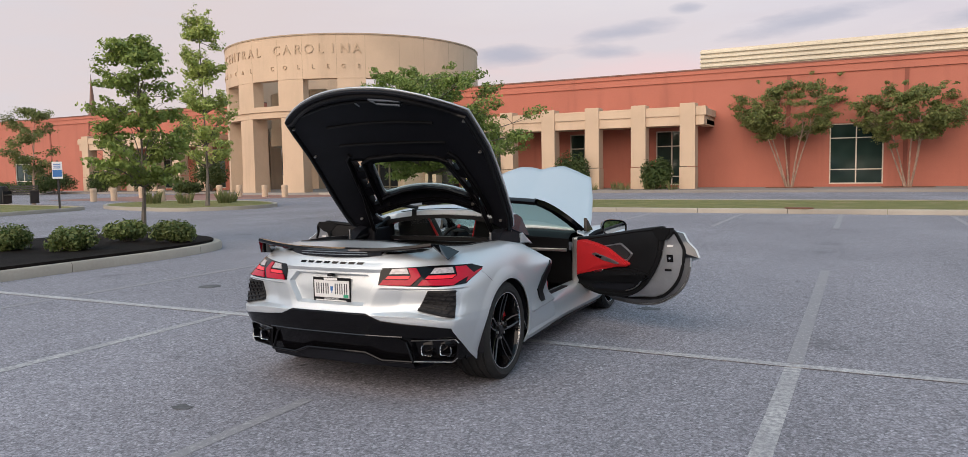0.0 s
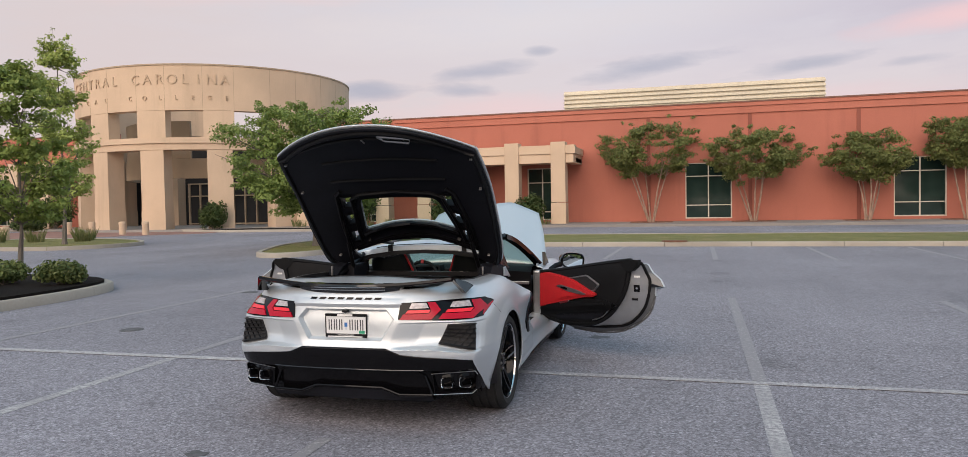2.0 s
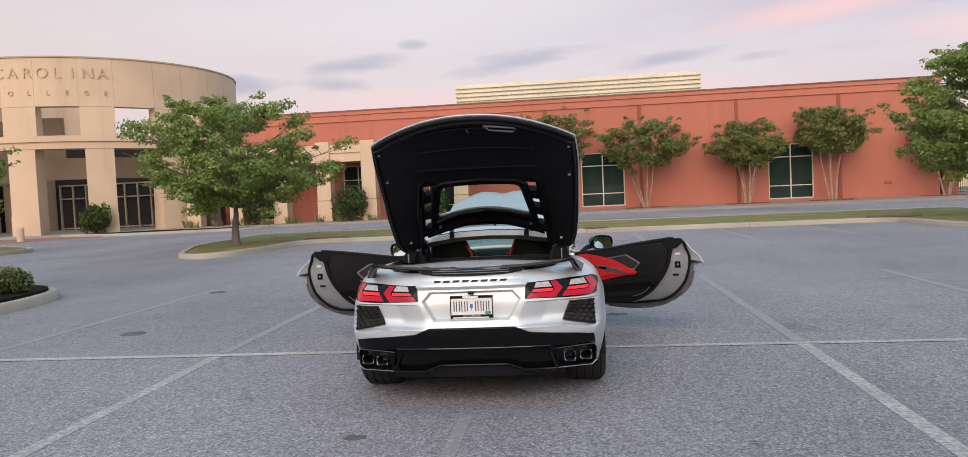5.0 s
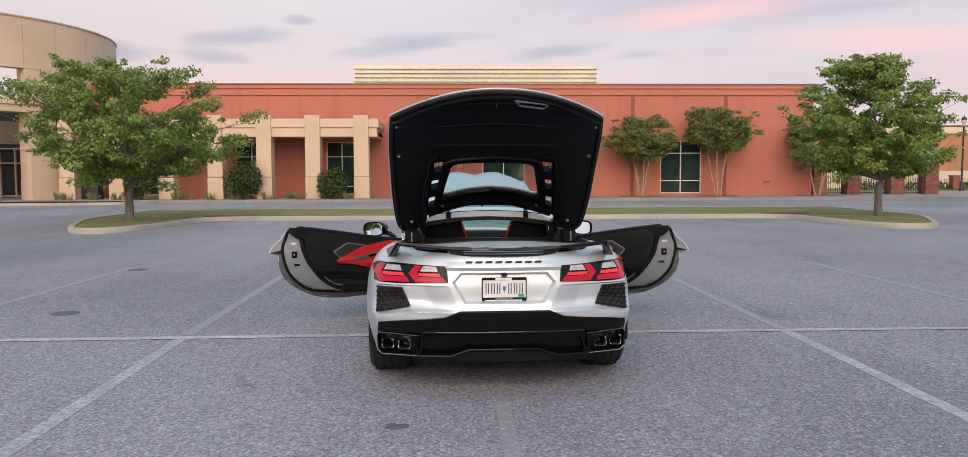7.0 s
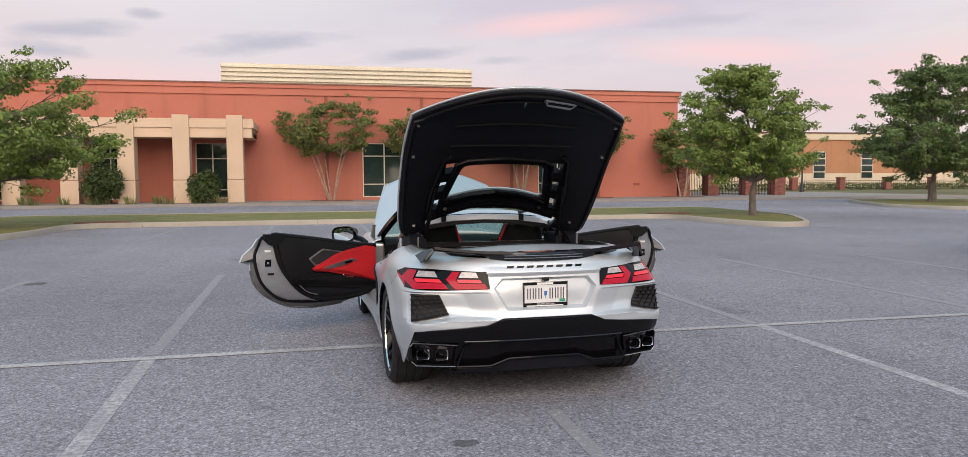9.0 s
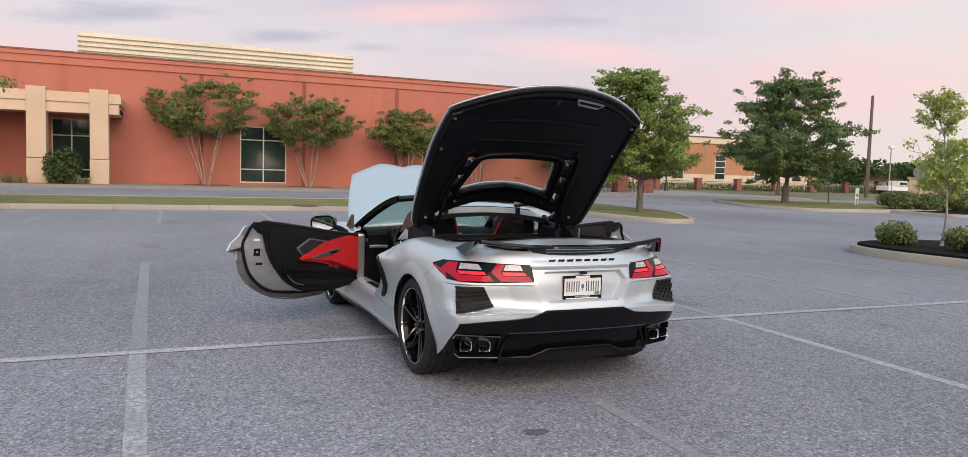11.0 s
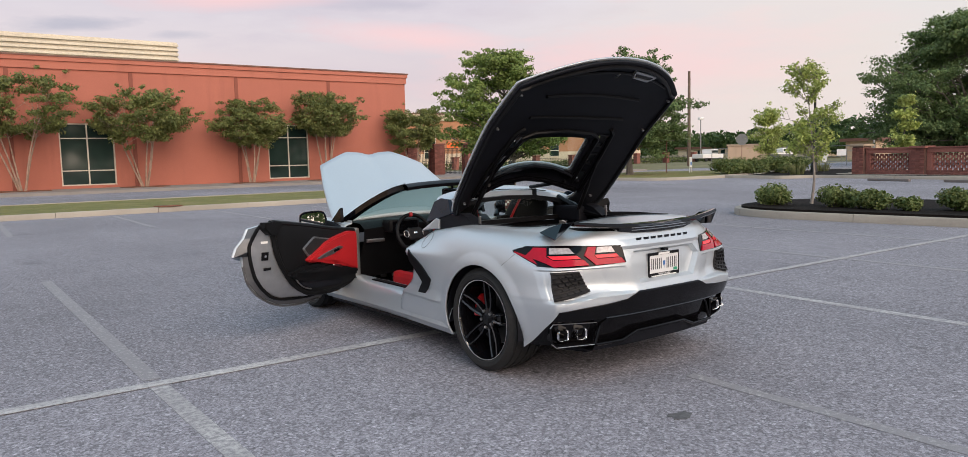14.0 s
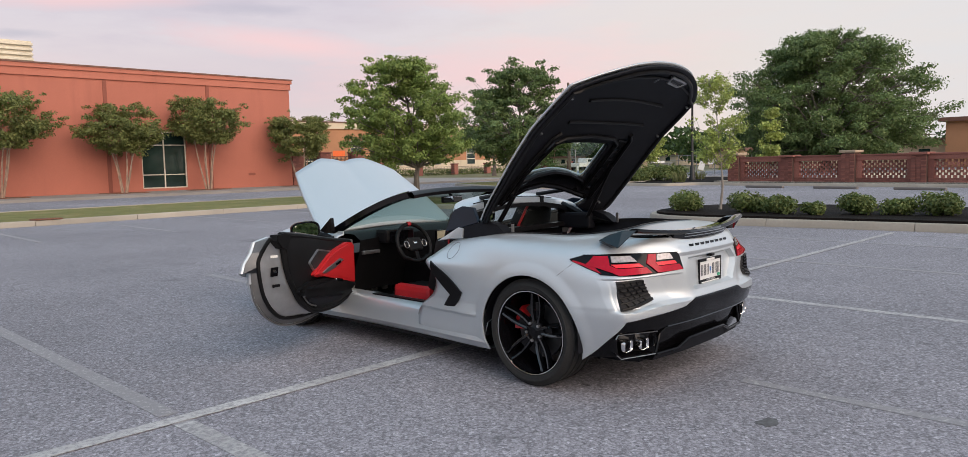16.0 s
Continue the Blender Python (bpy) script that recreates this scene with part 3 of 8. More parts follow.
def shrub(name, label, at, rx, rz, count, leaf_size, leaf, seed, category="shrub", group="", lumps=9):
    rng = np.random.default_rng(seed)
    root = thing(name, label, category, at, group=group)
    bm = bmesh.new()
    pts, facing = [], []
    for k in range(lumps):
        a = k * 2.4 + rng.uniform(-0.3, 0.3)
        rr = rx * 0.68 * math.sqrt((k + 0.3) / lumps)
        c = np.array([math.cos(a) * rr, math.sin(a) * rr, rz * rng.uniform(0.36, 0.66)])
        tube([(0, 0, -0.05), (c[0] * 0.4, c[1] * 0.4, c[2] * 0.45), tuple(c)], [0.02, 0.014, 0.006], 5, bm)
        n = count // lumps
        d = rng.normal(size=(n, 3))
        d /= np.linalg.norm(d, axis=1)[:, None]
        rad = rng.uniform(0.2, 1.12, n) ** 0.6 * rng.uniform(0.72, 1.12)
        pts.append(c + d * rad[:, None] * [rx * 0.50, rx * 0.50, rz * 0.42])
        facing.append(d * [0.9, 0.9, 0.7] + [0, 0, 0.4])
    pts, facing = np.concatenate(pts), np.concatenate(facing)
    ok = pts[:, 2] > 0.02
    part("stems", bm, BARK, root)
    cr = new("foliage", leaf_mesh("foliage", pts[ok], leaf_size, leaf, rng, 0.0, 0.6, facing[ok]))
    cr.parent = root
    return root


def tuft(name, label, at, r, h, count, seed, material=None):
    """A clump of upright blades."""
    rng = np.random.default_rng(seed)
    bm = bmesh.new()
    for k in range(count):
        a, q = rng.uniform(0, math.tau), r * math.sqrt(rng.uniform(0, 1)) * 0.6
        x, y = math.cos(a) * q, math.sin(a) * q
        t = rng.uniform(0, math.tau)
        w = 0.02
        hh = h * rng.uniform(0.6, 1.05)
        ox, oy = math.cos(a) * r * 0.5 * rng.uniform(0.2, 1), math.sin(a) * r * 0.5 * rng.uniform(0.2, 1)
        v = [bm.verts.new(p) for p in ((x - w * math.cos(t), y - w * math.sin(t), -0.02), (x + w * math.cos(t), y + w * math.sin(t), -0.02), (x + ox * 0.5 + w * 0.6, y + oy * 0.5, hh * 0.65), (x + ox, y + oy, hh))]
        bm.faces.new(v[:3])
        bm.faces.new((v[0], v[2], v[3]))
    ob = finish(name, bm, material or BLADE)
    ob.location = at
    return tagged(ob, label, "grass clump")


# ---- ground, lot and kerbs ----
rng0 = random.Random(4)
bm = bmesh.new()
bmesh.ops.create_grid(bm, x_segments=40, y_segments=40, size=1500)
ground = finish("ground", bm, FIELD)
ground.location.z = -0.07
tagged(ground, "dull grassy ground reaching the horizon", "ground", kind="structure")
xs = [-110.0, -30.0] + [-8.0 + 0.1 * k for k in range(101)] + [30.0, 75.0]
ys = [-70.0, -20.0] + [2.5 + 0.1 * k for k in range(42)] + [20.0, 44.0]


def lot_z(x, y):
    """A shallow settled hollow where cars have stood."""
    q = ((x + 3.1) / 1.9) ** 2 + ((y - 4.7) / 0.98) ** 2
    w = min(1.0, max(0.0, 1.7 * (1 - q)))
    return -0.020 * w * w * (3 - 2 * w)


bm = grid_mesh([[(x, y, lot_z(x, y)) for x in xs] for y in ys])
bmesh.ops.recalc_face_normals(bm, faces=bm.faces)
g = bmesh.ops.extrude_edge_only(bm, edges=[e for e in bm.edges if e.is_boundary])["geom"]
for v in g:
    if isinstance(v, bmesh.types.BMVert):
        v.co.z = -0.5
lot = finish("parking_lot", bm, ASPHALT)
tagged(lot, "weathered grey asphalt parking lot with fine aggregate", "pavement", kind="structure")

STALL = 2.72
X0 = -5.90


def line(name, x0, x1, y0, y1, material, label, rz=0.0, z=0.001):
    ob = finish(name, boxes((x0 - (x0 + x1) / 2, x1 - (x0 + x1) / 2, y0 - (y0 + y1) / 2, y1 - (y0 + y1) / 2, 0.0, 0.002)), material)
    ob.matrix_basis = pose((x0 + x1) / 2, (y0 + y1) / 2, z, 0, 0, rz)
    return tagged(ob, label, "road marking", group="parking lines", kind="structure")


line("parking_line", -10.3, -3.0, 5.680, 5.787, LINE_CROSS, "worn white painted line across the stall ends", 0.9, 0.005)
line("parking_line", -3.0, 7.0, 5.740, 5.835, LINE, "worn white painted line across the stall ends", 0.0, 0.005)
for k in (-1, 0, 1, 2, 3, 4):
    x = {0: -5.835, 2: -0.39}.get(k, X0 + STALL * k + (0.12 if k > 2 else 0.06))
    faded = LINE_FADED if k in (-1, 1, 3, 4) else LINE
    tilt = {0: 1.2}.get(k, 0.0)
    xu = x - math.tan(radians(tilt)) * 2.7
    line("parking_line", xu - 0.056, xu + 0.056, 5.87, 11.2, LINE_FADED, "faded white stall line on grey asphalt", tilt)
    lean = {0: 1.9, 2: -0.5}.get(k, 0.0)
    y1 = 3.74 if k == 1 else 5.75
    y0 = -4.5 if k in (0, 2) else 0.3
    x += math.tan(radians(lean)) * (y1 - y0) / 2
    half = 0.045 if k == 1 else 0.056
    line("parking_line", x - half, x + half, y0, y1, faded, "worn white stall line on grey asphalt", lean)
for k in range(-1, 6):
    x = X0 + STALL * k
    line("parking_line", x - 0.06, x + 0.06, 18.6, 23.7, LINE_FADED, "faded white stall line running to the kerb")


def island(name, poly, top_mat, label, height=0.15, kerb=0.16, r=1.2, crown=0.0):
    """A kerbed island: concrete ring and a filled top."""
    out_p = rounded(poly, r)
    in_p = inset(out_p, kerb)
    root = thing(name, label, "kerb island", kind="structure")
    rings = [(np.array(out_p), -0.05), (np.array(out_p), height - 0.03), (np.array(inset(out_p, 0.025)), height), (np.array(in_p), height), (np.array(in_p), -0.05)]
    n = len(out_p)
    run = np.concatenate([[0], np.cumsum(np.linalg.norm(np.roll(rings[0][0], -1, 0) - rings[0][0], axis=1))])
    stones = max(4, round(run[-1] / 2.6))
    for k in range(stones):
        a, b = run[-1] * k / stones + 0.006, run[-1] * (k + 1) / stones - 0.006
        at = [a] + [r for r in run if a + 0.01 < r < b - 0.01] + [b]
        idx = np.interp(at, run, np.arange(n + 1))
        rows = []
        for q in idx:
            i, f = int(q) % n, q - int(q)
            rows.append([(*(ring[i] * (1 - f) + ring[(i + 1) % n] * f), z) for ring, z in rings])
        bm = grid_mesh(rows)
        first, last = list(bm.verts)[:5], list(bm.verts)[-5:]
        bm.faces.new(first[::-1])
        bm.faces.new(last)
        bmesh.ops.recalc_face_normals(bm, faces=bm.faces)
        part("kerb_stone", bm, CONCRETE, root, smooth=True, angle=50)
    bm = slab(inset(out_p, kerb - 0.01), -0.05, height - 0.025)
    if crown:
        bm.faces.ensure_lookup_table()
        top = max(bm.faces, key=lambda f: f.calc_center_median().z)
        r2 = bmesh.ops.inset_individual(bm, faces=[top], thickness=0.9)
        for v in top.verts:
            v.co.z += crown
    part("bed", bm, top_mat, root)
    return root


island("grass_island", [(-11.7, 24.0), (7.7, 24.0), (7.8, 20.6), (8.2, 18.5), (9.5, 18.4), (11.8, 22.6), (12.6, 30.6), (-16.0, 30.6), (-15.3, 23.0), (-13.5, 18.6), (-12.3, 18.4), (-11.7, 20.4)], TURF, "long mown grass strip with rounded tree islands at both ends")
island("grass_island", [(22.0, 30.2), (22.6, 26.2), (30, 25.6), (36, 28.5), (38, 31.5), (33, 37), (26, 38)], TURF, "mown grass island beside the lot entrance")
island("planting_bed", [(-15.6, -14), (-10.75, -14), (-10.72, 9.6), (-11.3, 11.2), (-14.4, 11.9), (-15.6, 10.3)], MULCH, "kerbed planting bed of dark mulch", crown=0.07)
island("planting_bed", [(7.95, -14), (12.6, -14), (11.6, 10.0), (10.2, 11.6), (7.6, 11.4), (6.85, 10.2), (7.45, 5.0)], MULCH, "kerbed planting bed of dark mulch", crown=0.07)
island("grass_island", [(-23.0, 25.2), (-23.0, 23.2), (-24.6, 21.2), (-30.6, 22.4), (-33.8, 25.2), (-33.4, 28.4), (-28.5, 28.8), (-25.0, 27.2)], TURF, "mown grass island before the entrance", r=2.0)
island("grass_island", [(-62, 18), (-33, 14.5), (-29.4, 16.5), (-30.8, 22.0), (-36, 22.8), (-62, 26)], TURF, "mown grass verge", r=1.2)
for x, y, r1, r2 in ((-11.0, 24.6, 0.9, 0.35), (8.0, 24.6, 0.9, 0.35), (-1.6, 24.2, 0.45, 0.22)):
    straw = finish("pine_straw_patch", slab(rounded([(-r1, -r2), (r1, -r2), (r1 * 0.7, r2), (-r1 * 0.8, r2)], 0.3), 0.0, 0.03), PINE_STRAW)
    straw.location = (x, y, 0.135 if r1 > 0.5 else 0.155)
    tagged(straw, "reddish pine straw by the kerb", "mulch", kind="structure")

# walkway before the building, with its kerb
walk_poly = [(-108, 43.0), (40, 43.0), (40, 60), (-108, 60)]
walkway = finish("walkway", slab(walk_poly, -0.3, 0.14, 0.03), WALKWAY)
tagged(walkway, "grey concrete walkway along the building", "pavement", kind="structure")
for k in range(24):
    x = -62 + k * 4.2
    j = finish("joint", boxes((x, x + 0.02, 43.02, 48.8, 0.139, 0.1425)), GUTTER)
    j.parent = walkway

for x, y in ((-7.53, 7.05), (-8.35, 10.8)):
    lid = finish("manhole_cover", lathe([(0.0, 0.006), (0.24, 0.006), (0.25, 0.0), (0.26, 0.003), (0.33, 0.003), (0.34, -0.01)], 28), PATCH)
    lid.location = (x, y, 0.001)
    lid.scale = (0.42, 0.42, 1)
    tagged(lid, "round dark iron manhole cover in the asphalt", "manhole cover")
for x, y, r in ((-3.75, 3.3, 0.07), (-4.5, 2.35, 0.05), (-1.9, 7.6, 0.11), (-2.9, 1.9, 0.04)):
    spot = finish("oil_spot", slab([(r * (1 + 0.35 * math.sin(k * 2.3)) * math.cos(k * 0.63), r * 0.7 * (1 + 0.3 * math.cos(k * 1.7)) * math.sin(k * 0.63)) for k in range(10)], 0, 0.003), PATCH)
    spot.location = (x, y, 0.0005)
    tagged(spot, "small dark tar spot on the asphalt", "stain", kind="structure")

# ---- red wing of the building ----
FY = 48.94


def window(name, x0, x1, z0, z1, y, cols, rails, label, sill=True):
    """A glazed opening set in the wall: frame, mullions, panes, sill."""
    root = thing(name, label, "window", ((x0 + x1) / 2, y, z0), kind="structure")
    w, h = x1 - x0, z1 - z0
    part("window_frame", boxes((-w / 2, w / 2, -0.03, 0.10, 0, 0.07), (-w / 2, w / 2, -0.03, 0.10, h - 0.07, h), (-w / 2, -w / 2 + 0.07, -0.03, 0.10, 0.07, h - 0.07), (w / 2 - 0.07, w / 2, -0.03, 0.10, 0.07, h - 0.07), bevel=0.008), FRAME_LIGHT, root)
    xs = [-w / 2 + 0.07 + (w - 0.14) * k / cols for k in range(cols + 1)]
    zs = [0.07] + [h * r for r in rails] + [h - 0.07]
    for x in xs[1:-1]:
        part("mullion", boxes((x - 0.035, x + 0.035, -0.02, 0.08, 0.07, h - 0.07)), FRAME_LIGHT, root)
    for z in zs[1:-1]:
        for a, b in zip(xs, xs[1:]):
            part("rail", boxes((a + (0.035 if a > xs[0] else 0), b - (0.035 if b < xs[-1] else 0), -0.018, 0.08, z - 0.03, z + 0.03)), FRAME_LIGHT, root)
    for a, b in zip(xs, xs[1:]):
        for c, d in zip(zs, zs[1:]):
            part("pane", boxes((a + 0.01, b - 0.01, 0.04, 0.05, c + 0.01, d - 0.01)), PANE, root)
    if sill:
        part("window_sill", boxes((-w / 2 - 0.02, w / 2 + 0.02, -0.06, 0.0, -0.07, 0.0), bevel=0.01), FRAME_LIGHT, root)
    return root


def wall_with_openings(name, x0, x1, y0, y1, z0, z1, openings, material, label):
    """A thick wall along x with rectangular openings through it."""
    bm = bmesh.new()
    xs = [x0]
    for a, b, c, d in sorted(openings):
        box(bm, xs[-1], a, y0, y1, z0, z1)
        if c > z0:
            box(bm, a, b, y0, y1, z0, c)
        if d < z1:
            box(bm, a, b, y0, y1, d, z1)
        xs.append(b)
    box(bm, xs[-1], x1, y0, y1, z0, z1)
    bmesh.ops.remove_doubles(bm, verts=bm.verts, dist=0.001)
    return tagged(finish(name, bm, material), label, "wall", kind="structure")


WINS = [(-1.67, 1.17, 0.30, 3.85), (10.32, 13.12, 0.30, 3.85), (-12.0, -9.95, 0.30, 3.80), (-17.95, -15.85, 0.30, 3.80), (-23.7, -22.0, 0.30, 3.80)]
wall_with_openings("wall_front", -27.6, 20.72, FY, FY + 0.35, 0.0, 6.85, WINS, RED_WALL, "brick-red stucco front wall")
for i, (a, b, c, d) in enumerate(WINS):
    window(f"window_{i + 1}", a, b, c, d, FY + 0.08, 2, (0.24, 0.76) if i < 2 else (0.16, 0.72), "dark glazed window with a pale metal frame")
    # flat sheet added behind the opening, the room's darkness put into its colour
    tagged(finish("trim", boxes((a - 0.2, b + 0.2, FY + 0.8, FY + 0.85, c - 0.2, d + 0.2)), INSIDE_SHADE), "dark sheet standing in for the unlit room behind the glass", "backing", kind="structure")
tagged(finish("wall_side", boxes((20.37, 20.72, FY + 0.35, 92, 0, 6.85)), RED_WALL), "brick-red stucco side wall", "wall", kind="structure")
tagged(finish("cornice", boxes((-27.6, 20.80, FY - 0.09, FY + 0.4, 6.85, 7.28), (-27.6, 20.88, FY - 0.17, FY + 0.4, 7.28, 7.52), (20.4, 20.80, FY + 0.4, 92, 6.85, 7.28), (20.4, 20.88, FY + 0.4, 92, 7.28, 7.52)), RED_TRIM), "stepped red stucco cornice", "cornice", kind="structure")
tagged(finish("coping", boxes((-27.6, 20.93, FY - 0.22, FY + 0.4, 7.52, 7.60), (20.4, 20.93, FY + 0.4, 92, 7.52, 7.60)), GUTTER), "thin brown metal coping along the parapet", "coping", kind="structure")
# grooves drawn as raised strips, their shade put into the darker red
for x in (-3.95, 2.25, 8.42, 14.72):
    tagged(finish("wall_groove", boxes((x - 0.11, x + 0.11, FY - 0.05, FY, 0.15, 6.84), bevel=0.01), RED_DARK), "raised vertical strip, its darker red standing in for groove shade", "trim", kind="structure")
tagged(finish("roof", boxes((-27.6, 20.3, FY + 0.4, 92, 6.6, 6.8)), METAL_ROOF), "flat grey roof behind the parapet", "roof", kind="structure")
tagged(finish("vent_grille", boxes((17.35, 17.85, FY - 0.02, FY, 0.95, 1.12)), RED_DARK), "small vent grille low on the red wall", "vent", kind="structure")
# louvred screen on the roof
screen = thing("roof_screen", "cream louvred metal equipment screen on the roof", "screen", (0, 0, 0))
part("panel", boxes((-12.3, 9.1, 65.72, 66.2, 6.7, 11.3), (8.7, 9.1, 66.2, 74, 6.7, 11.3), (-12.3, -11.9, 66.2, 74, 6.7, 11.3)), CREAM_METAL, screen)
for k in range(11):
    z = 7.25 + 0.37 * k
    part("slat", boxes((-12.34, 9.14, 65.52, 65.70, z, z + 0.20), bevel=0.03), CREAM_METAL, screen)
lamp = thing("wall_lamp", "small pale wall lamp high on the red wall", "lamp", (19.9, FY, 4.55))
part("body", boxes((-0.07, 0.07, -0.14, 0.0, -0.09, 0.09), bevel=0.02), WHITE, lamp)


# ---- portico of square piers ----
def portico(xs, y, end_right, end_left, name_label):
    root_list = []
    for x in xs:
        p = thing("portico_pier", "square beige cast-stone pier of the portico", "pier", (x, y, 0.14), group="portico piers")
        part("shaft", boxes((-0.46, 0.46, 0, 0.92, 1.35, 5.12), bevel=0.03), BEIGE, p)
        part("base", boxes((-0.475, 0.475, -0.015, 0.935, 0, 1.32), bevel=0.02), BEIGE, p)
        root_list.append(p)
    x0, x1 = min(xs) - 0.46 - end_left, max(xs) + 0.46 + end_right
    tagged(finish("portico_beam", boxes((x0 + 0.12, x1 - 0.12, y + 0.14, y + 0.80, 3.95, 4.52), (x0, x1, y + 0.06, y + 0.86, 4.52, 4.95), (x0 + 0.05, x1 - 0.05, y + 0.10, y + 0.82, 4.95, 5.06), bevel=0.02), BEIGE), "stepped beige cast-stone beam over the piers", "beam", kind="structure")
    tagged(finish("portico_ceiling", boxes((x0 + 0.1, x1 - 0.1, y + 0.80, FY - 0.01, 4.02, 4.30)), BEIGE), "flat beige soffit of the portico", "ceiling", kind="structure")
    tagged(finish("portico_beam", boxes((x1 - 0.72, x1 - 0.10, y + 0.86, FY - 0.005, 3.95, 4.52), (x1 - 0.80, x1, y + 0.86, FY - 0.005, 4.52, 4.95), bevel=0.02), BEIGE), "stepped beige cast-stone end beam", "beam", kind="structure")
    return root_list


portico([-9.27 - 2.98 * k for k in range(7)], 45.5, 0.62, 0.0, "")
for x in (-10.8, -13.75, -16.75, -19.7):
    lamp = thing("downlight", "small round downlight in the soffit", "lamp", (x, 47.2, 4.02))
    part("ring", lathe([(0.0, -0.02), (0.10, -0.02), (0.12, 0.0)], 16), WHITE, lamp)
bin_ = thing("trash_bin", "square black metal litter bin on the walkway", "bin", (-26.2, 46.6, 0.14))
part("body", boxes((-0.55, 0.55, -0.35, 0.35, 0, 1.5), bevel=0.03), IRON, bin_)
part("lid", boxes((-0.58, 0.58, -0.38, 0.38, 1.5, 1.58), bevel=0.02), IRON, bin_)

# ---- rotunda ----
RC, RR = (-36.9, 50.2), 9.98
rot = thing("rotunda", "round beige cast-stone entrance rotunda with tall piers", "building", (RC[0], RC[1], 0.0))


def arc_block(a0, a1, r0, r1, z0, z1, step=2.0):
    n = max(1, int(abs(a1 - a0) / step))
    bm = bmesh.new()
    rows = []
    for i in range(n + 1):
        a = radians(a0 + (a1 - a0) * i / n)
        c, s = math.sin(a), -math.cos(a)
        rows.append([(r1 * c, r1 * s, z0), (r1 * c, r1 * s, z1), (r0 * c, r0 * s, z1), (r0 * c, r0 * s, z0)])
    grid_mesh(rows, bm, closed=True)
    bm.faces.new(list(bm.verts)[:4][::-1])
    bm.faces.new(list(bm.verts)[-4:])
    bmesh.ops.recalc_face_normals(bm, faces=bm.faces)
    return bm


# angle 0 faces the lot (south), positive to the east
PITCH, FIRST = 25.0, -40.0
PIERS = [FIRST + PITCH * k for k in range(-4, 9)]
for a in PIERS:
    part("pier", arc_block(a - 4.6, a + 4.6, RR - 1.25, RR, 0.1, 5.35), BEIGE, rot, smooth=True)
    part("pier_base", arc_block(a - 4.75, a + 4.75, RR - 1.28, RR + 0.03, 0.1, 1.35), BEIGE, rot, smooth=True)
    part("upper_pier", arc_block(a - 5.6, a + 5.6, RR - 0.9, RR - 0.02, 6.16, 7.92), BEIGE, rot, smooth=True)
part("lower_band", arc_block(-150, 170, RR - 1.2, RR + 0.03, 5.36, 5.78), BEIGE, rot, smooth=True)
part("sill_band", arc_block(-150, 170, RR - 1.0, RR + 0.14, 5.785, 6.15), BEIGE, rot, smooth=True)
part("drum", arc_block(-141, 170, RR - 0.7, RR, 7.925, 10.85), BEIGE, rot, smooth=True)
part("drum_coping", arc_block(-141, 170, RR - 0.75, RR + 0.05, 10.855, 10.95), BEIGE_DARK, rot, smooth=True)
for a in PIERS:
    for off in (-5.6, 5.6):
        part("panel_joint", arc_block(a + off - 0.06, a + off + 0.06, RR - 0.01, RR + 0.006, 7.95, 10.8), BEIGE_DARK, rot)
# inner wall, band and door frames: shade of the interior put into the beige
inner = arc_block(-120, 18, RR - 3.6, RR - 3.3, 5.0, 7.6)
part("inner_wall", inner, BEIGE_DARK, rot, "recessed beige wall inside the rotunda, shade put into its colour")
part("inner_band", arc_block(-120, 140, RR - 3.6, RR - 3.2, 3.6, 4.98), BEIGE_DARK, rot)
part("inner_floor", lathe([(0, 0.145), (RR + 0.6, 0.145), (RR + 0.65, 0.0)], 64), WALKWAY, rot)
part("entry_wall", boxes((-9.5, 9.5, 1.6, 1.9, 0.1, 6.9)), INSIDE_SHADE, rot, "dark glazed entrance wall")
for k in range(-4, 5):
    part("door_jamb", boxes((k * 1.05 - 0.06, k * 1.05 + 0.06, 1.45, 1.6, 0.1, 3.5)), BEIGE_DARK, rot)
for z in (0.2, 2.45, 3.45):
    part("door_rail", boxes((-4.3, 4.3, 1.46, 1.6, z, z + 0.10)), BEIGE_DARK, rot)
for side in (-1, 1):
    part("entry_return", boxes((side * 6.4 - 1.8, side * 6.4 + 1.8, 0.6, 1.55, 0.1, 4.2)), BEIGE, rot)


def arc_words(words, z, height, mid, spread_deg, rot_parent):
    cells = [c for c in words]
    n = len(cells)
    for i, ch in enumerate(cells):
        if ch == " ":
            continue
        a = mid + spread_deg * (i - (n - 1) / 2) / (n - 1)
        # letters are the drum's stone; their relief shadow is put into a darker beige
        me = text_mesh(ch, height, 0.06, BEIGE_WORN_SHADE)
        ob = new("letter", me)
        ob.parent = rot_parent
        ar = radians(a)
        ob.matrix_local = Matrix.Translation(((RR + 0.03) * math.sin(ar), -(RR + 0.03) * math.cos(ar), z)) @ Euler((radians(90), 0, ar)).to_matrix().to_4x4()


arc_words("CENTRAL CAROLINA", 9.90, 0.66, 2.0, 71.0, rot)
arc_words("TECHNICAL COLLEGE", 8.72, 0.30, -10.0, 96.0, rot)

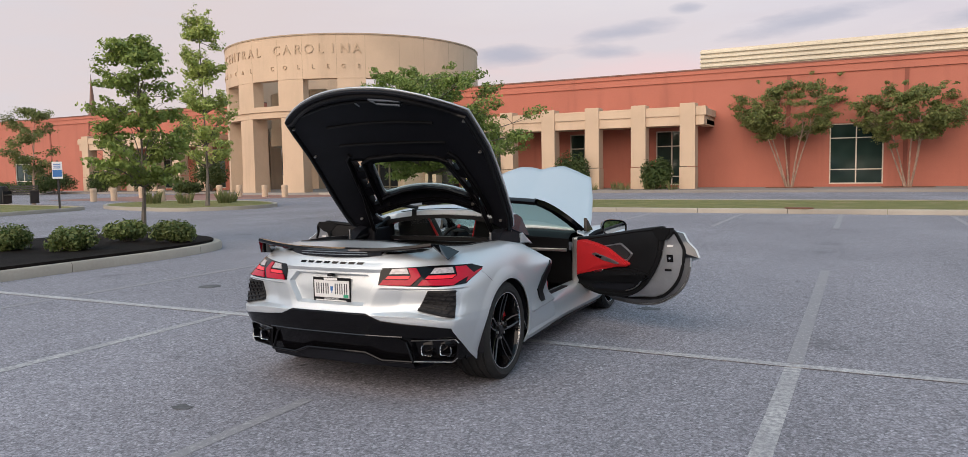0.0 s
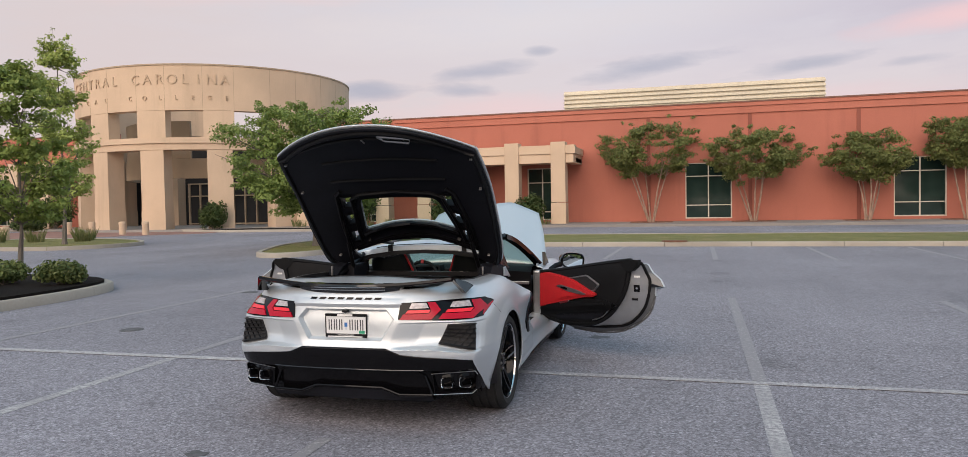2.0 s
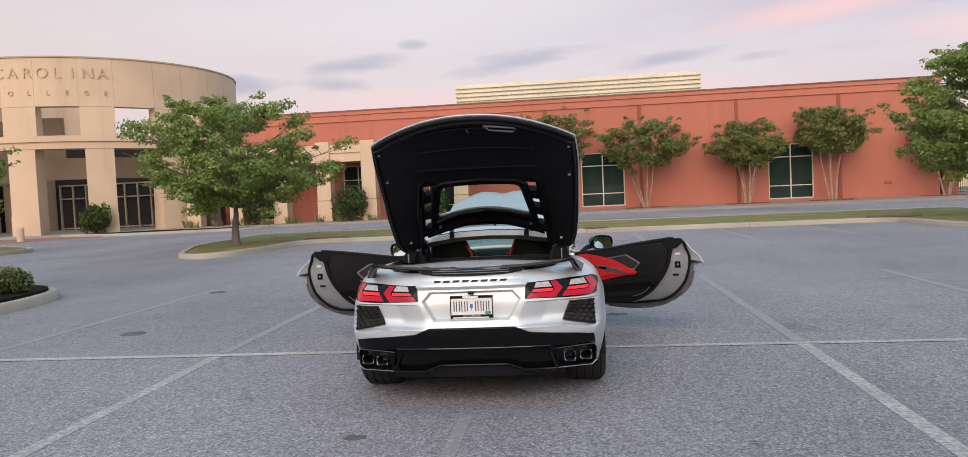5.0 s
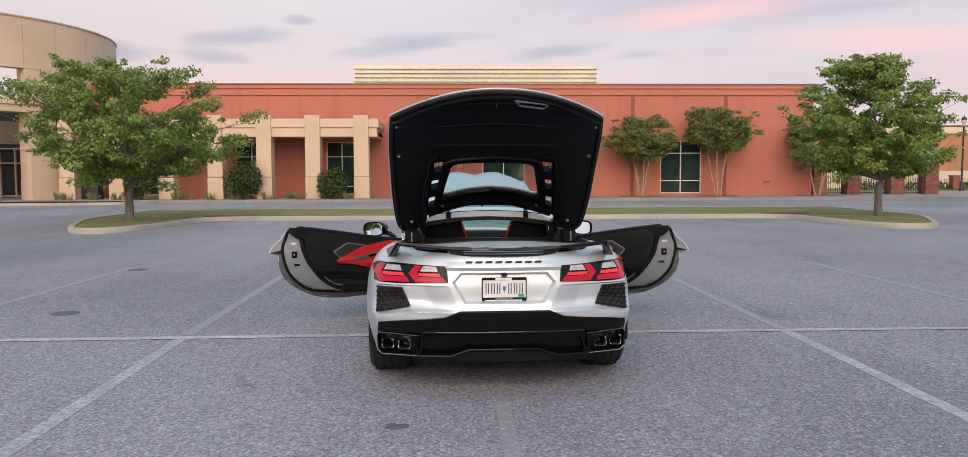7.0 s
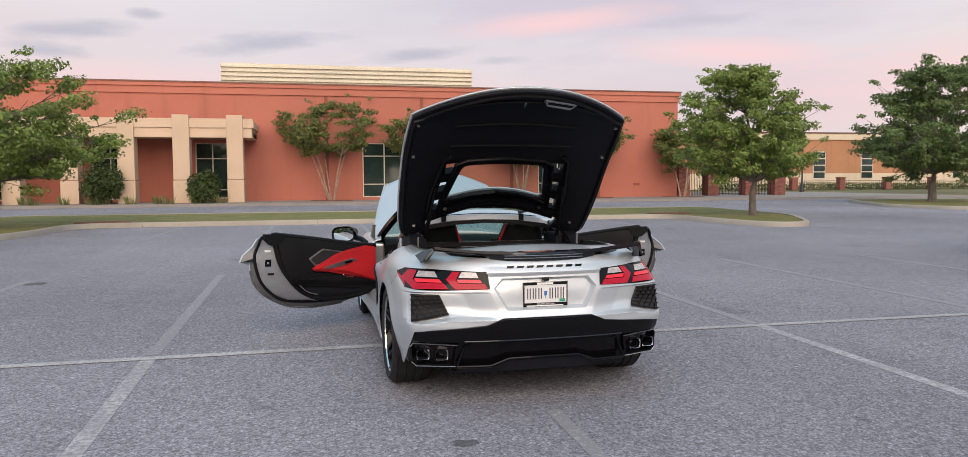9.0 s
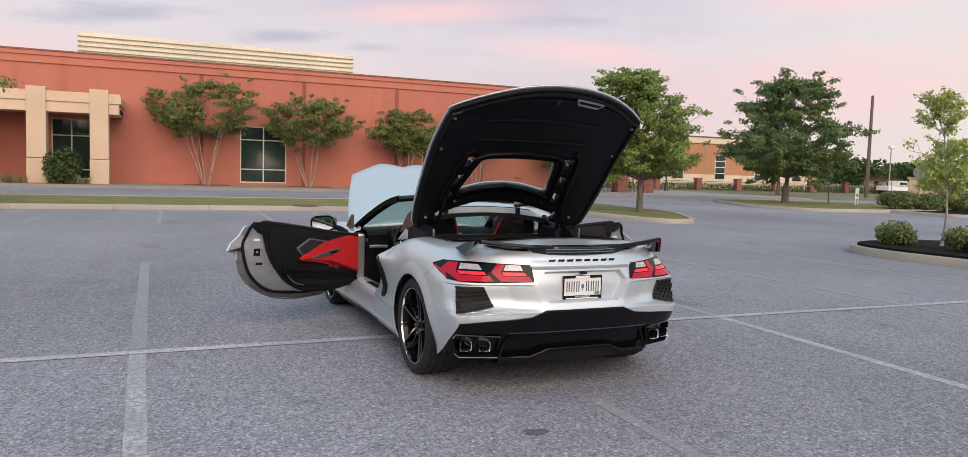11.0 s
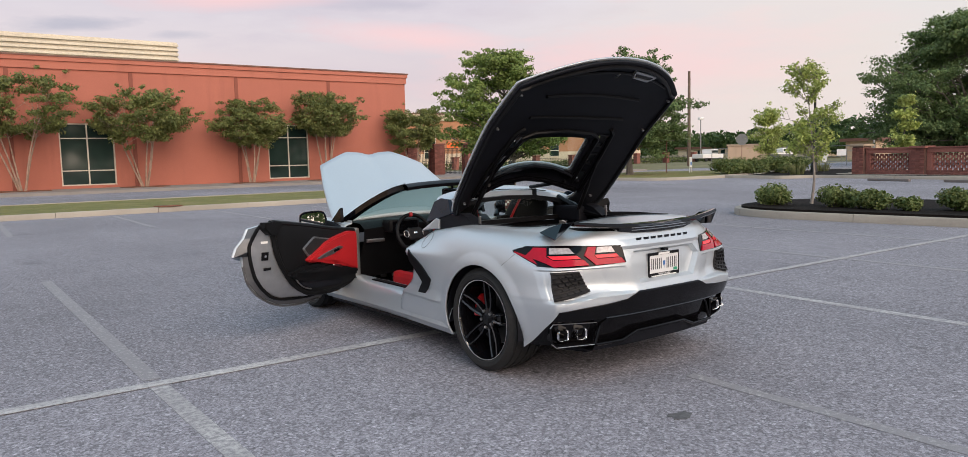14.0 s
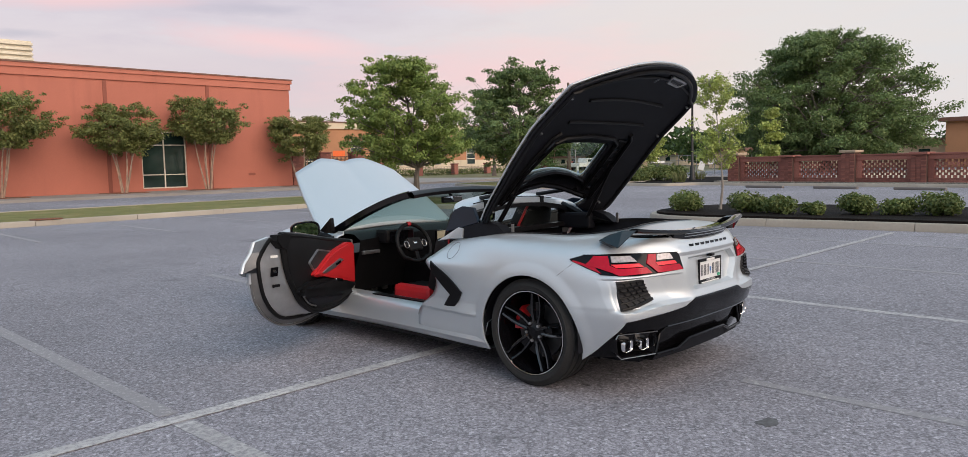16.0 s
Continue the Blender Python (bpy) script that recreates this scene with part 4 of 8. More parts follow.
# left wing
wall_with_openings("wall_left_wing", -110, -45.6, FY, FY + 0.35, 0, 6.85, [(-52.4, -50.4, 0.3, 3.8), (-58.4, -56.2, 0.3, 3.8), (-81, -78.2, 0.3, 3.85)], RED_WALL, "brick-red stucco wall of the far wing")
for i, (a, b) in enumerate(((-52.4, -50.4), (-58.4, -56.2), (-81, -78.2))):
    window(f"window_{i + 6}", a, b, 0.3, 3.8, FY + 0.08, 2, (0.24, 0.76), "dark glazed window with a pale metal frame")
    # same added sheet, near black in place of an unlit room
    tagged(finish("trim", boxes((a - 0.2, b + 0.2, FY + 0.8, FY + 0.85, 0.1, 4.0)), INSIDE_SHADE), "dark sheet standing in for the unlit room behind the glass", "backing", kind="structure")
tagged(finish("cornice", boxes((-110, -45.6, FY - 0.09, FY + 0.4, 6.85, 7.28), (-110, -45.6, FY - 0.17, FY + 0.4, 7.28, 7.52)), RED_TRIM), "stepped red stucco cornice", "cornice", kind="structure")
tagged(finish("coping", boxes((-110, -45.6, FY - 0.22, FY + 0.4, 7.52, 7.60)), GUTTER), "thin brown metal coping along the parapet", "coping", kind="structure")
# far wing's grooves, again proud strips with the shade in their red
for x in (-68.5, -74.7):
    tagged(finish("wall_groove", boxes((x - 0.11, x + 0.11, FY - 0.05, FY, 0.15, 6.84), bevel=0.01), RED_DARK), "raised vertical strip, its darker red standing in for groove shade", "trim", kind="structure")
portico([-64.5 + 2.98 * k for k in range(6)], 45.5, 0.0, 0.62, "")
tagged(finish("roof", boxes((-110, -28, 56, 92, 6.6, 7.4)), METAL_ROOF), "flat grey roof behind the parapet", "roof", kind="structure")

# bollards, bench and signs before the entrance
BOLLARDS = ((-32.0, 35.9), (-34.0, 36.3), (-36.8, 36.9), (-38.9, 37.2), (-32.8, 27.4), (-43.5, 34.7), (-40.3, 30.2), (-41.2, 29.5))
for x, y in BOLLARDS:
    b = thing("bollard", "short round beige cast-stone bollard", "bollard", (x, y, 0.0), group="entrance bollards")
    part("post", lathe([(0.0, 0.0), (0.19, 0.0), (0.19, 0.60), (0.16, 0.63)], 16), BEIGE, b, smooth=True)
    part("cap", lathe([(0.20, 0.61), (0.205, 0.72), (0.16, 0.78), (0.0, 0.79)], 16), BEIGE, b, smooth=True)
# red paver apron before the entrance and a mulched bed beside it
apron = finish("paver_apron", slab([(-47, 30.5), (-35.5, 29.5), (-31.0, 35.2), (-29.0, 37.5), (-29.5, 40.0), (-47, 42.5)], -0.05, 0.012), PAVER)
tagged(apron, "red clay paver apron before the entrance", "pavement", kind="structure")
island("planting_bed", [(-33.6, 40.6), (-28.5, 38.6), (-21.5, 39.6), (-20.5, 42.9), (-26, 42.9), (-31.5, 42.9)], MULCH, "kerbed mulch bed before the entrance", r=0.8)
bench = thing("bench", "black metal slatted bench on the verge", "bench", (-39.2, 23.9, 0.15), 20)
for k in range(5):
    part("slat", boxes((-0.8, 0.8, -0.25 + k * 0.11, -0.17 + k * 0.11, 0.44, 0.48)), IRON, bench)
for k in range(4):
    part("back_slat", boxes((-0.8, 0.8, 0.30, 0.34, 0.52 + k * 0.11, 0.60 + k * 0.11)), IRON, bench)
for x in (-0.8, 0.76):
    part("end_frame", boxes((x, x + 0.05, -0.28, 0.34, 0.0, 0.66)), IRON, bench)
bin2 = thing("trash_bin", "round-shouldered black litter bin on the verge", "bin", (-41.6, 24.3, 0.0))
part("body", lathe([(0.0, 0), (0.36, 0), (0.40, 0.9), (0.33, 1.05), (0.0, 1.08)], 18), IRON, bin2, smooth=True)
ada = thing("parking_sign", "blue and white accessible parking sign on a thin post", "sign", (-31.0, 20.6, 0.0), 40)
part("post", boxes((-0.035, 0.035, -0.035, 0.035, -0.05, 2.2)), IRON, ada)
part("plate", boxes((-0.2, 0.2, -0.06, -0.04, 1.42, 2.15)), WHITE, ada)
part("symbol_panel", boxes((-0.18, 0.18, -0.066, -0.0605, 1.50, 1.80)), SIGN_BLUE, ada)
for k in range(3):
    part("print_bar", boxes((-0.14, 0.14, -0.066, -0.0605, 1.86 + 0.08 * k, 1.90 + 0.08 * k)), SIGN_BLUE, ada)

# ---- right-hand side: gate, far buildings, brick screen wall ----
def brick_pier(x, y, h, w, name="brick_gate_pier", label="square red-brick gate pier with a stone cap", single=True):
    p = thing(name, label, "pier", (x, y, 0.0), group="brick piers")
    part("core", boxes((-w / 2 + 0.012, w / 2 - 0.012, -w / 2 + 0.012, w / 2 - 0.012, 0, h)), MORTAR, p)
    rows = int(h / 0.0767)
    bm = bmesh.new()
    per = max(3, int(w / 0.21))
    for r in range(rows):
        z = r * 0.0767
        for s in range(4):
            for k in range(per):
                u0 = -w / 2 + w * k / per + 0.005 + (0.05 if r % 2 and k else 0)
                u1 = -w / 2 + w * (k + 1) / per - 0.005 + (0.05 if r % 2 and k < per - 1 else 0)
                q = {0: (u0, u1, -w / 2, -w / 2 + 0.02), 1: (u0, u1, w / 2 - 0.02, w / 2), 2: (-w / 2, -w / 2 + 0.02, u0, u1), 3: (w / 2 - 0.02, w / 2, u0, u1)}[s]
                box(bm, *q, z, z + 0.066)
    part("bricks", bm, BRICK, p)
    tagged(p.children[-1], kind="stuff")
    part("cap", boxes((-w / 2 - 0.06, w / 2 + 0.06, -w / 2 - 0.06, w / 2 + 0.06, h, h + 0.12), bevel=0.02), BRICK, p)
    return p


first = brick_pier(21.75, 50.2, 2.42, 0.92)
for x, y in ((24.1, 50.2), (27.2, 50.2), (29.65, 50.2)):
    copy_thing(first, pose(x, y, 0))


def iron_fence(name, x0, x1, y, h, label, step=0.13, base=0.15):
    root = thing(name, label, "fence", ((x0 + x1) / 2, y, 0.0))
    w = x1 - x0
    for z in (base + 0.1, h - 0.25, h - 0.05):
        part("rail", boxes((-w / 2, w / 2, -0.02, 0.02, z, z + 0.04)), IRON, root)
    n = int(w / step)
    me = None
    for k in range(n + 1):
        x = -w / 2 + w * k / n
        if me is None:
            o = part("picket", boxes((-0.012, 0.012, -0.012, 0.012, base, h)), IRON, root)
            me = o.data
        else:
            o = new("picket", me)
            o.parent = root
        o.location.x = x
    return root


iron_fence("iron_gate", 22.15, 23.70, 50.2, 2.2, "black iron picket gate between brick piers", 0.12)
iron_fence("iron_gate", 24.50, 26.80, 50.2, 2.2, "black iron picket gate between brick piers", 0.12)
iron_fence("iron_gate", 27.60, 29.25, 50.2, 2.2, "black iron picket gate between brick piers", 0.12)
banner = thing("banner", "bright orange banner tied on top of the gate", "banner", (25.6, 50.2, 2.18))
part("cloth", boxes((-0.55, 0.55, -0.02, 0.02, 0, 0.45), bevel=0.01), ORANGE, banner)

hall = thing("far_hall", "long tan brick hall with a cream base band and flat roof", "building", (0, 0, 0))
part("wall", boxes((34, 83.3, 84, 84.6, 2.0, 6.3), (33.6, 34, 84, 104, 2.0, 6.3), (83.3, 83.7, 84, 104, 2.0, 6.3)), TAN_BRICK, hall)
part("base_band", boxes((33.9, 83.8, 83.92, 84.6, 0, 2.0)), CREAM, hall)
part("frieze", boxes((33.8, 83.9, 83.8, 84.6, 6.3, 7.1)), CREAM, hall)
part("coping", boxes((33.7, 84.0, 83.7, 84.6, 7.1, 7.25)), GUTTER, hall)
part("roof", boxes((34, 83.3, 84.6, 104, 6.3, 6.9)), METAL_ROOF, hall)
for k in range(7):
    x = 37.1 + k * 7.1
    w = part("window", boxes((x - 0.90, x + 0.90, 83.86, 83.99, 1.3, 4.8)), FRAME_LIGHT, hall)
    for j in range(4):
        o = part("pane", boxes((x - 0.80, x + 0.80, 83.83, 83.87, 1.4 + j * 0.85, 2.12 + j * 0.85)), PANE, w)
for k in range(8):
    brick_post = thing("brick_post", "low red-brick fence post", "post", (42.8 + k * 6.3, 75.9, 0), group="fence posts")
    part("shaft", boxes((-0.35, 0.35, -0.35, 0.35, 0, 1.35), bevel=0.02), BRICK, brick_post)
    part("cap", boxes((-0.42, 0.42, -0.42, 0.42, 1.35, 1.5), bevel=0.02), BRICK, brick_post)
iron_fence("iron_fence", 38, 96, 75.6, 1.1, "long low black iron picket fence between brick posts", 0.28)
hedge = finish("low_hedge", bmesh.new(), LEAF_SHRUB)
hr = np.random.default_rng(12)
hedge.data = leaf_mesh("low_hedge", np.stack([hr.uniform(38, 96, 9000), 77.2 + hr.normal(0, 0.5, 9000), hr.uniform(0, 0.75, 9000)], 1), 0.22, LEAF_SHRUB, hr)
tagged(hedge, "low clipped hedge behind the iron fence", "hedge", kind="stuff")

# perforated brick screen wall
A, B = Vector((31.2, 20.6)), Vector((27.5, -1.4))
along = (B - A).normalized()
WALL_LEN = (B - A).length
screen_wall = thing("brick_screen_wall", "long red-brick garden wall with pierced honeycomb panels", "wall", (A.x, A.y, 0.0), math.degrees(math.atan2(along.y, along.x)))
screen_wall.matrix_basis = screen_wall.matrix_basis @ Matrix.Diagonal((1.0, 1.0, 0.86, 1.0))


def brick_rows(x0, x1, z0, z1, depth, pierced):
    bm = bmesh.new()
    r = 0
    z = z0
    while z + 0.066 <= z1 + 0.001:
        step = 0.245 if pierced else 0.21
        x = x0 + (step / 2 if r % 2 else 0)
        if not pierced and r % 2:
            box(bm, x0, x - 0.008, -depth / 2, depth / 2, z, z + 0.068)
        while x < x1 - 0.03:
            box(bm, x, min(x + (0.13 if pierced else 0.20), x1), -depth / 2, depth / 2, z, z + (0.131 if pierced else 0.068))
            x += step
        z += 0.132 if pierced else 0.0767
        r += 1
    return bm


bays = 7
bay = WALL_LEN / bays
for k in range(bays):
    x0 = k * bay
    pier_h = 1.76 if k % 2 == 0 else 1.57
    part("pier_core", boxes((x0 - 0.30, x0 + 0.30, -0.30, 0.30, 0, pier_h)), MORTAR, screen_wall)
    bm = bmesh.new()
    for r in range(int(pier_h / 0.0767)):
        for j in range(3):
            u0 = x0 - 0.32 + 0.213 * j
            for yy in (-0.32, 0.295):
                box(bm, u0 + 0.004, u0 + 0.209, yy, yy + 0.025, r * 0.0767, r * 0.0767 + 0.068)
    tagged(part("pier_bricks", bm, BRICK, screen_wall), kind="stuff")
    part("pier_cap", boxes((x0 - 0.40, x0 + 0.40, -0.40, 0.40, pier_h, pier_h + 0.14), bevel=0.03), BEIGE_DARK if k % 2 == 0 else BRICK, screen_wall)
    xs, xe = x0 + 0.32, x0 + bay - 0.32
    part("plinth_core", boxes((xs, xe, -0.10, 0.10, 0, 0.38)), MORTAR, screen_wall)
    tagged(part("plinth_bricks", brick_rows(xs, xe, 0.0, 0.38, 0.225, False), BRICK, screen_wall), kind="stuff")
    tagged(part("pierced_bricks", brick_rows(xs + 0.25, xe - 0.25, 0.385, 1.27, 0.10, True), BRICK, screen_wall), kind="stuff")
    for a, b in ((xs, xs + 0.25), (xe - 0.25, xe)):
        part("jamb", boxes((a, b, -0.11, 0.11, 0.38, 1.33)), BRICK, screen_wall)
    part("coping_course", boxes((xs, xe, -0.14, 0.14, 1.33, 1.56), bevel=0.02), BRICK, screen_wall)
    part("coping_stone", boxes((xs, xe, -0.17, 0.17, 1.56, 1.66), bevel=0.02), BRICK, screen_wall)
yard = finish("yard", slab([(33.5, 20.0), (31.0, -12.0), (78.0, -30.0), (84.0, 12.0), (54.0, 21.0)], -0.05, 0.03), YARD)
tagged(yard, "pale gravel yard behind the brick wall", "yard", kind="structure")
for k in range(6):
    s = finish("wheel_stop", boxes((-0.95, 0.95, -0.09, 0.09, 0, 0.11), bevel=0.03), WHEEL_STOP)
    s.matrix_basis = pose(25.6 - k * 0.55, 16.5 - k * 3.3, 0, 0, 0, 80)
    tagged(s, "concrete wheel stop at the end of a stall", "wheel stop", group="wheel stops")
island("grass_island", [(27.2, 26.5), (26.6, 22.2), (28.3, 21.5), (25.8, -4), (26.8, -4), (30.2, 21.4), (41, 22), (40, 27.5)], MULCH, "mulched verge with a concrete kerb", r=0.6)


def street_lamp(x, y, h):
    root = thing("street_lamp", "black cast-iron street lamp with a glass lantern", "street lamp", (x, y, 0.0))
    part("pole", lathe([(0.0, 0), (0.20, 0), (0.20, 0.25), (0.15, 0.35), (0.15, 0.9), (0.085, 1.0), (0.06, h - 0.95), (0.10, h - 0.9)], 14), IRON, root, smooth=True)
    part("lantern", lathe([(0.10, h - 0.9), (0.21, h - 0.45), (0.20, h - 0.40)], 8), make_lantern, root)
    part("cap", lathe([(0.24, h - 0.40), (0.16, h - 0.18), (0.03, h - 0.10), (0.03, h)], 8), IRON, root)
    return root


make_lantern = plain("lantern_glass", (0.55, 0.50, 0.40), 0.25)
street_lamp(33.6, 24.6, 6.0)
street_lamp(38.5, 59.5, 6.4)
stop = thing("stop_sign", "red octagonal stop sign on a post", "sign", (31.2, 33.4, 0.12), 30)
part("post", boxes((-0.04, 0.04, -0.03, 0.03, 0, 2.3)), GUTTER, stop)
bm = bmesh.new()
bm.faces.new([bm.verts.new((0.40 * math.cos(radians(22.5 + 45 * k)), -0.05, 2.35 + 0.40 * math.sin(radians(22.5 + 45 * k)))) for k in range(8)])
g = bmesh.ops.extrude_face_region(bm, geom=list(bm.faces))
bmesh.ops.translate(bm, vec=(0, 0.02, 0), verts=[v for v in g["geom"] if isinstance(v, bmesh.types.BMVert)])
part("plate", bm, SIGN_RED, stop)
w = new("lettering", text_mesh("STOP", 0.24, 0.006, WHITE, "lettering"))
w.parent, w.matrix_local = stop, Matrix.Translation((0, -0.056, 2.35)) @ Euler((radians(90), 0, 0)).to_matrix().to_4x4()
marker = thing("sign", "small white and blue lawn sign on two legs", "sign", (32.4, 32.4, 0.12), 30)
part("board", boxes((-0.45, 0.45, -0.02, 0.02, 0.35, 1.0)), WHITE, marker)
part("print_bar", boxes((-0.30, 0.30, -0.026, -0.021, 0.48, 0.66)), SIGN_BLUE, marker)
for x in (-0.42, 0.38):
    part("leg", boxes((x, x + 0.04, -0.02, 0.02, 0, 0.35)), WHITE, marker)
yield_back = thing("traffic_sign", "grey bare back of an octagonal sign on a thin post", "sign", (36.4, 31.4, 0.0), 35)
part("post", boxes((-0.03, 0.03, -0.02, 0.02, 0, 2.5)), GUTTER, yield_back)
bm = bmesh.new()
lathe([(0.0, -0.01), (0.40, -0.01), (0.40, 0.01), (0.0, 0.01)], 8, "x", bm)
back_plate = part("plate", bm, GALV, yield_back)
back_plate.matrix_local = pose(-0.035, 0, 2.2, 22.5, 0, 0)
monument = thing("entrance_wall", "low pale stone entrance wall with a flat cap", "wall", (47.2, 38.7, 0.0), -55)
part("body", boxes((-1.4, 1.4, -0.25, 0.25, 0, 1.85), bevel=0.02), BEIGE_WORN_SHADE, monument)
part("pier", boxes((1.4, 2.0, -0.35, 0.35, 0, 1.5), bevel=0.02), BEIGE_WORN_SHADE, monument)
part("cap", boxes((-1.5, 1.5, -0.32, 0.32, 1.85, 2.0), bevel=0.02), BEIGE_DARK, monument)
for x, y, z, w_, h_, lean in ((33.1, 23.7, 0.72, 0.34, 0.50, 16), (45.8, 29.7, 0.95, 0.62, 0.46, 0)):
    lawn = thing("yard_sign", "small plain white yard sign on a wire stake", "sign", (x, y, 0.0), -55)
    board = part("board", boxes((-w_ / 2, w_ / 2, -0.012, 0.012, -h_ / 2, h_ / 2), bevel=0.004), WHITE, lawn)
    board.matrix_local = pose(0, 0, z + h_ / 2, 0, lean, 0)
    part("stake", tube([(0, 0, 0), (0, 0, z + 0.1)], 0.012, 6), GALV, lawn)
wire = thing("wire_fence", "far low wire fence on thin steel posts", "fence", (52.0, 42.0, 0.0), -60)
for k in range(11):
    part("post", tube([(k * 1.6 - 3.0, 0, 0), (k * 1.6 - 3.0, 0, 1.75)], 0.035, 6), GALV, wire)
for z in (0.35, 0.8, 1.25, 1.7):
    part("rail", tube([(-3.0, 0, z), (13.0, 0, z)], 0.018, 6), GALV, wire)
pole = thing("utility_pole", "weathered wooden utility pole beyond the lot", "pole", (57.0, 52.5, 0))
part("shaft", lathe([(0, 0), (0.19, 0), (0.13, 9.9), (0, 9.9)], 12), WOOD_POLE, pole, smooth=True)
for x, y, h in ((111.0, 93.5, 7.6), (82.4, 45.9, 6.2)):
    fl = thing("floodlight", "floodlight on a tall thin pole, far off", "floodlight", (x, y, 0))
    part("pole", lathe([(0.14, 0), (0.09, h)], 8), GALV, fl)
    part("head", boxes((-0.55, 0.55, -0.3, 0.3, h, h + 0.5), bevel=0.1), WHITE, fl)


def pickup(x, y, rz):
    root = thing("pickup_truck", "white pickup truck parked far behind the fence", "truck", (x, y, 0), rz)
    part("body", boxes((-2.8, 2.8, -0.95, 0.95, 0.5, 1.15), bevel=0.08), WHITE, root)
    part("cab", boxes((-0.4, 1.5, -0.85, 0.85, 1.15, 1.85), bevel=0.14), WHITE, root)
    part("side_window", boxes((-0.25, 1.35, -0.87, 0.87, 1.28, 1.70), bevel=0.05), PANE, root)
    for wx in (-1.8, 1.8):
        for wy in (-0.82, 0.82):
            t = part("wheel", lathe([(0.0, -0.12), (0.38, -0.12), (0.40, 0.0), (0.38, 0.12), (0.0, 0.12)], 18), IRON, root, smooth=True)
            t.matrix_local = pose(wx, wy, 0.40, 90, 0, 0)


pickup(88, 74, 5)
pickup(104, 72, -8)
for x, y, w, d, h, mat, lab in ((150, 102, 30, 34, 2.3, CREAM, "pale low commercial building far off"), (88, 25, 10, 24, 2.6, BEIGE, "low beige house behind the big tree"), (86, 13.5, 12, 17, 4.6, TAN_BRICK, "tan brick building with a dark flat roof beyond the wall"), (93, 52, 4, 4, 2.4, BEIGE, "small pale shed far behind the brick wall"), (205, 60, 40, 12, 3, CREAM, "pale long shed far off")):
    hs = thing("far_building", lab, "building", (x, y, 0))
    part("wall", boxes((-w / 2, w / 2, -d / 2, d / 2, 0, h)), mat, hs)
    part("roof", slab(rounded([(-w / 2 - 0.6, -d / 2 - 0.6), (w / 2 + 0.6, -d / 2 - 0.6), (w / 2 + 0.6, d / 2 + 0.6), (-w / 2 - 0.6, d / 2 + 0.6)], 0.1, 1), h, h + 0.4), GUTTER, hs)
    for k in range(int((d - 2) / 3.2)):
        part("window", boxes((-w / 2 - 0.03, -w / 2 + 0.02, -d / 2 + 1.5 + k * 3.2, -d / 2 + 2.6 + k * 3.2, 1.0, 1.9)), PANE, hs)
box_unit = thing("utility_cabinet", "pale grey utility cabinet among shrubs", "cabinet", (39.5, 30.5, 0))
part("body", boxes((-0.8, 0.8, -0.5, 0.5, 0, 1.1), bevel=0.04), GALV, box_unit)
part("lid", boxes((-0.84, 0.84, -0.54, 0.54, 1.1, 1.16), bevel=0.02), GALV, box_unit)

spire = thing("church_spire", "slender dark church spire rising behind the campus roofs", "spire", (-121.7, 87.7, 0.0))
part("tower", boxes((-1.3, 1.3, -1.3, 1.3, 0, 10.5), bevel=0.05), BEIGE_DARK, spire)
part("steeple", lathe([(1.25, 10.3), (0.85, 11.4), (0.40, 15.0), (0.06, 19.0), (0.0, 19.0)], 8), GUTTER, spire)
part("finial", lathe([(0.0, 18.9), (0.05, 18.95), (0.02, 19.6), (0.0, 19.6)], 6), IRON, spire)

# ---- planting ----
tree("oak_tree", "young live oak with a broad green crown on the grass island", (-13.6, 22.7, 0.1), 4.80, 3.75, 1.40, 0.155, LEAF_OAK, BARK, 46000, 0.105, 11, clumps=330, clump=0.30, outline=SPREADING, shift=(-0.40, 0.1), uneven=0.12, group="lot oaks")
tree("oak_tree", "young live oak with a full green crown on the grass island", (10.3, 22.8, 0.1), 5.05, 2.75, 1.60, 0.14, LEAF_OAK, BARK, 52000, 0.105, 12, clumps=330, clump=0.28, shift=(-0.45, 0.3), hollow=0.2, uneven=0.10, group="lot oaks")
tree("oak_tree", "dark full oak on the entrance island", (27.6, 33.2, 0.1), 7.1, 4.7, 1.7, 0.24, LEAF_DARK, BARK, 46000, 0.16, 13, clumps=330, clump=0.42, uneven=0.11, group="lot oaks")
tree("oak_tree", "dark full oak beside the far hall", (55, 62, 0.0), 9.0, 5.0, 2.2, 0.25, LEAF_DARK, BARK, 11000, 0.32, 14, clumps=110, clump=0.8, group="lot oaks")
tree("young_tree", "slender young tree with an airy crown in the mulch bed", (-13.15, 10.55, 0.2), 4.15, 1.22, 1.15, 0.06, LEAF_YOUNG, BARK, 12500, 0.088, 15, clumps=190, clump=0.175, outline=CONE, rise=0.25, hollow=0.0, uneven=0.14)
tree("young_tree", "tall narrow light-green young tree on the grass island", (-25.6, 23.8, 0.1), 8.4, 1.65, 1.9, 0.10, LEAF_LIGHT, BARK, 10500, 0.135, 16, clumps=230, clump=0.25, outline=CONE, rise=0.8, hollow=0.0, uneven=0.10)
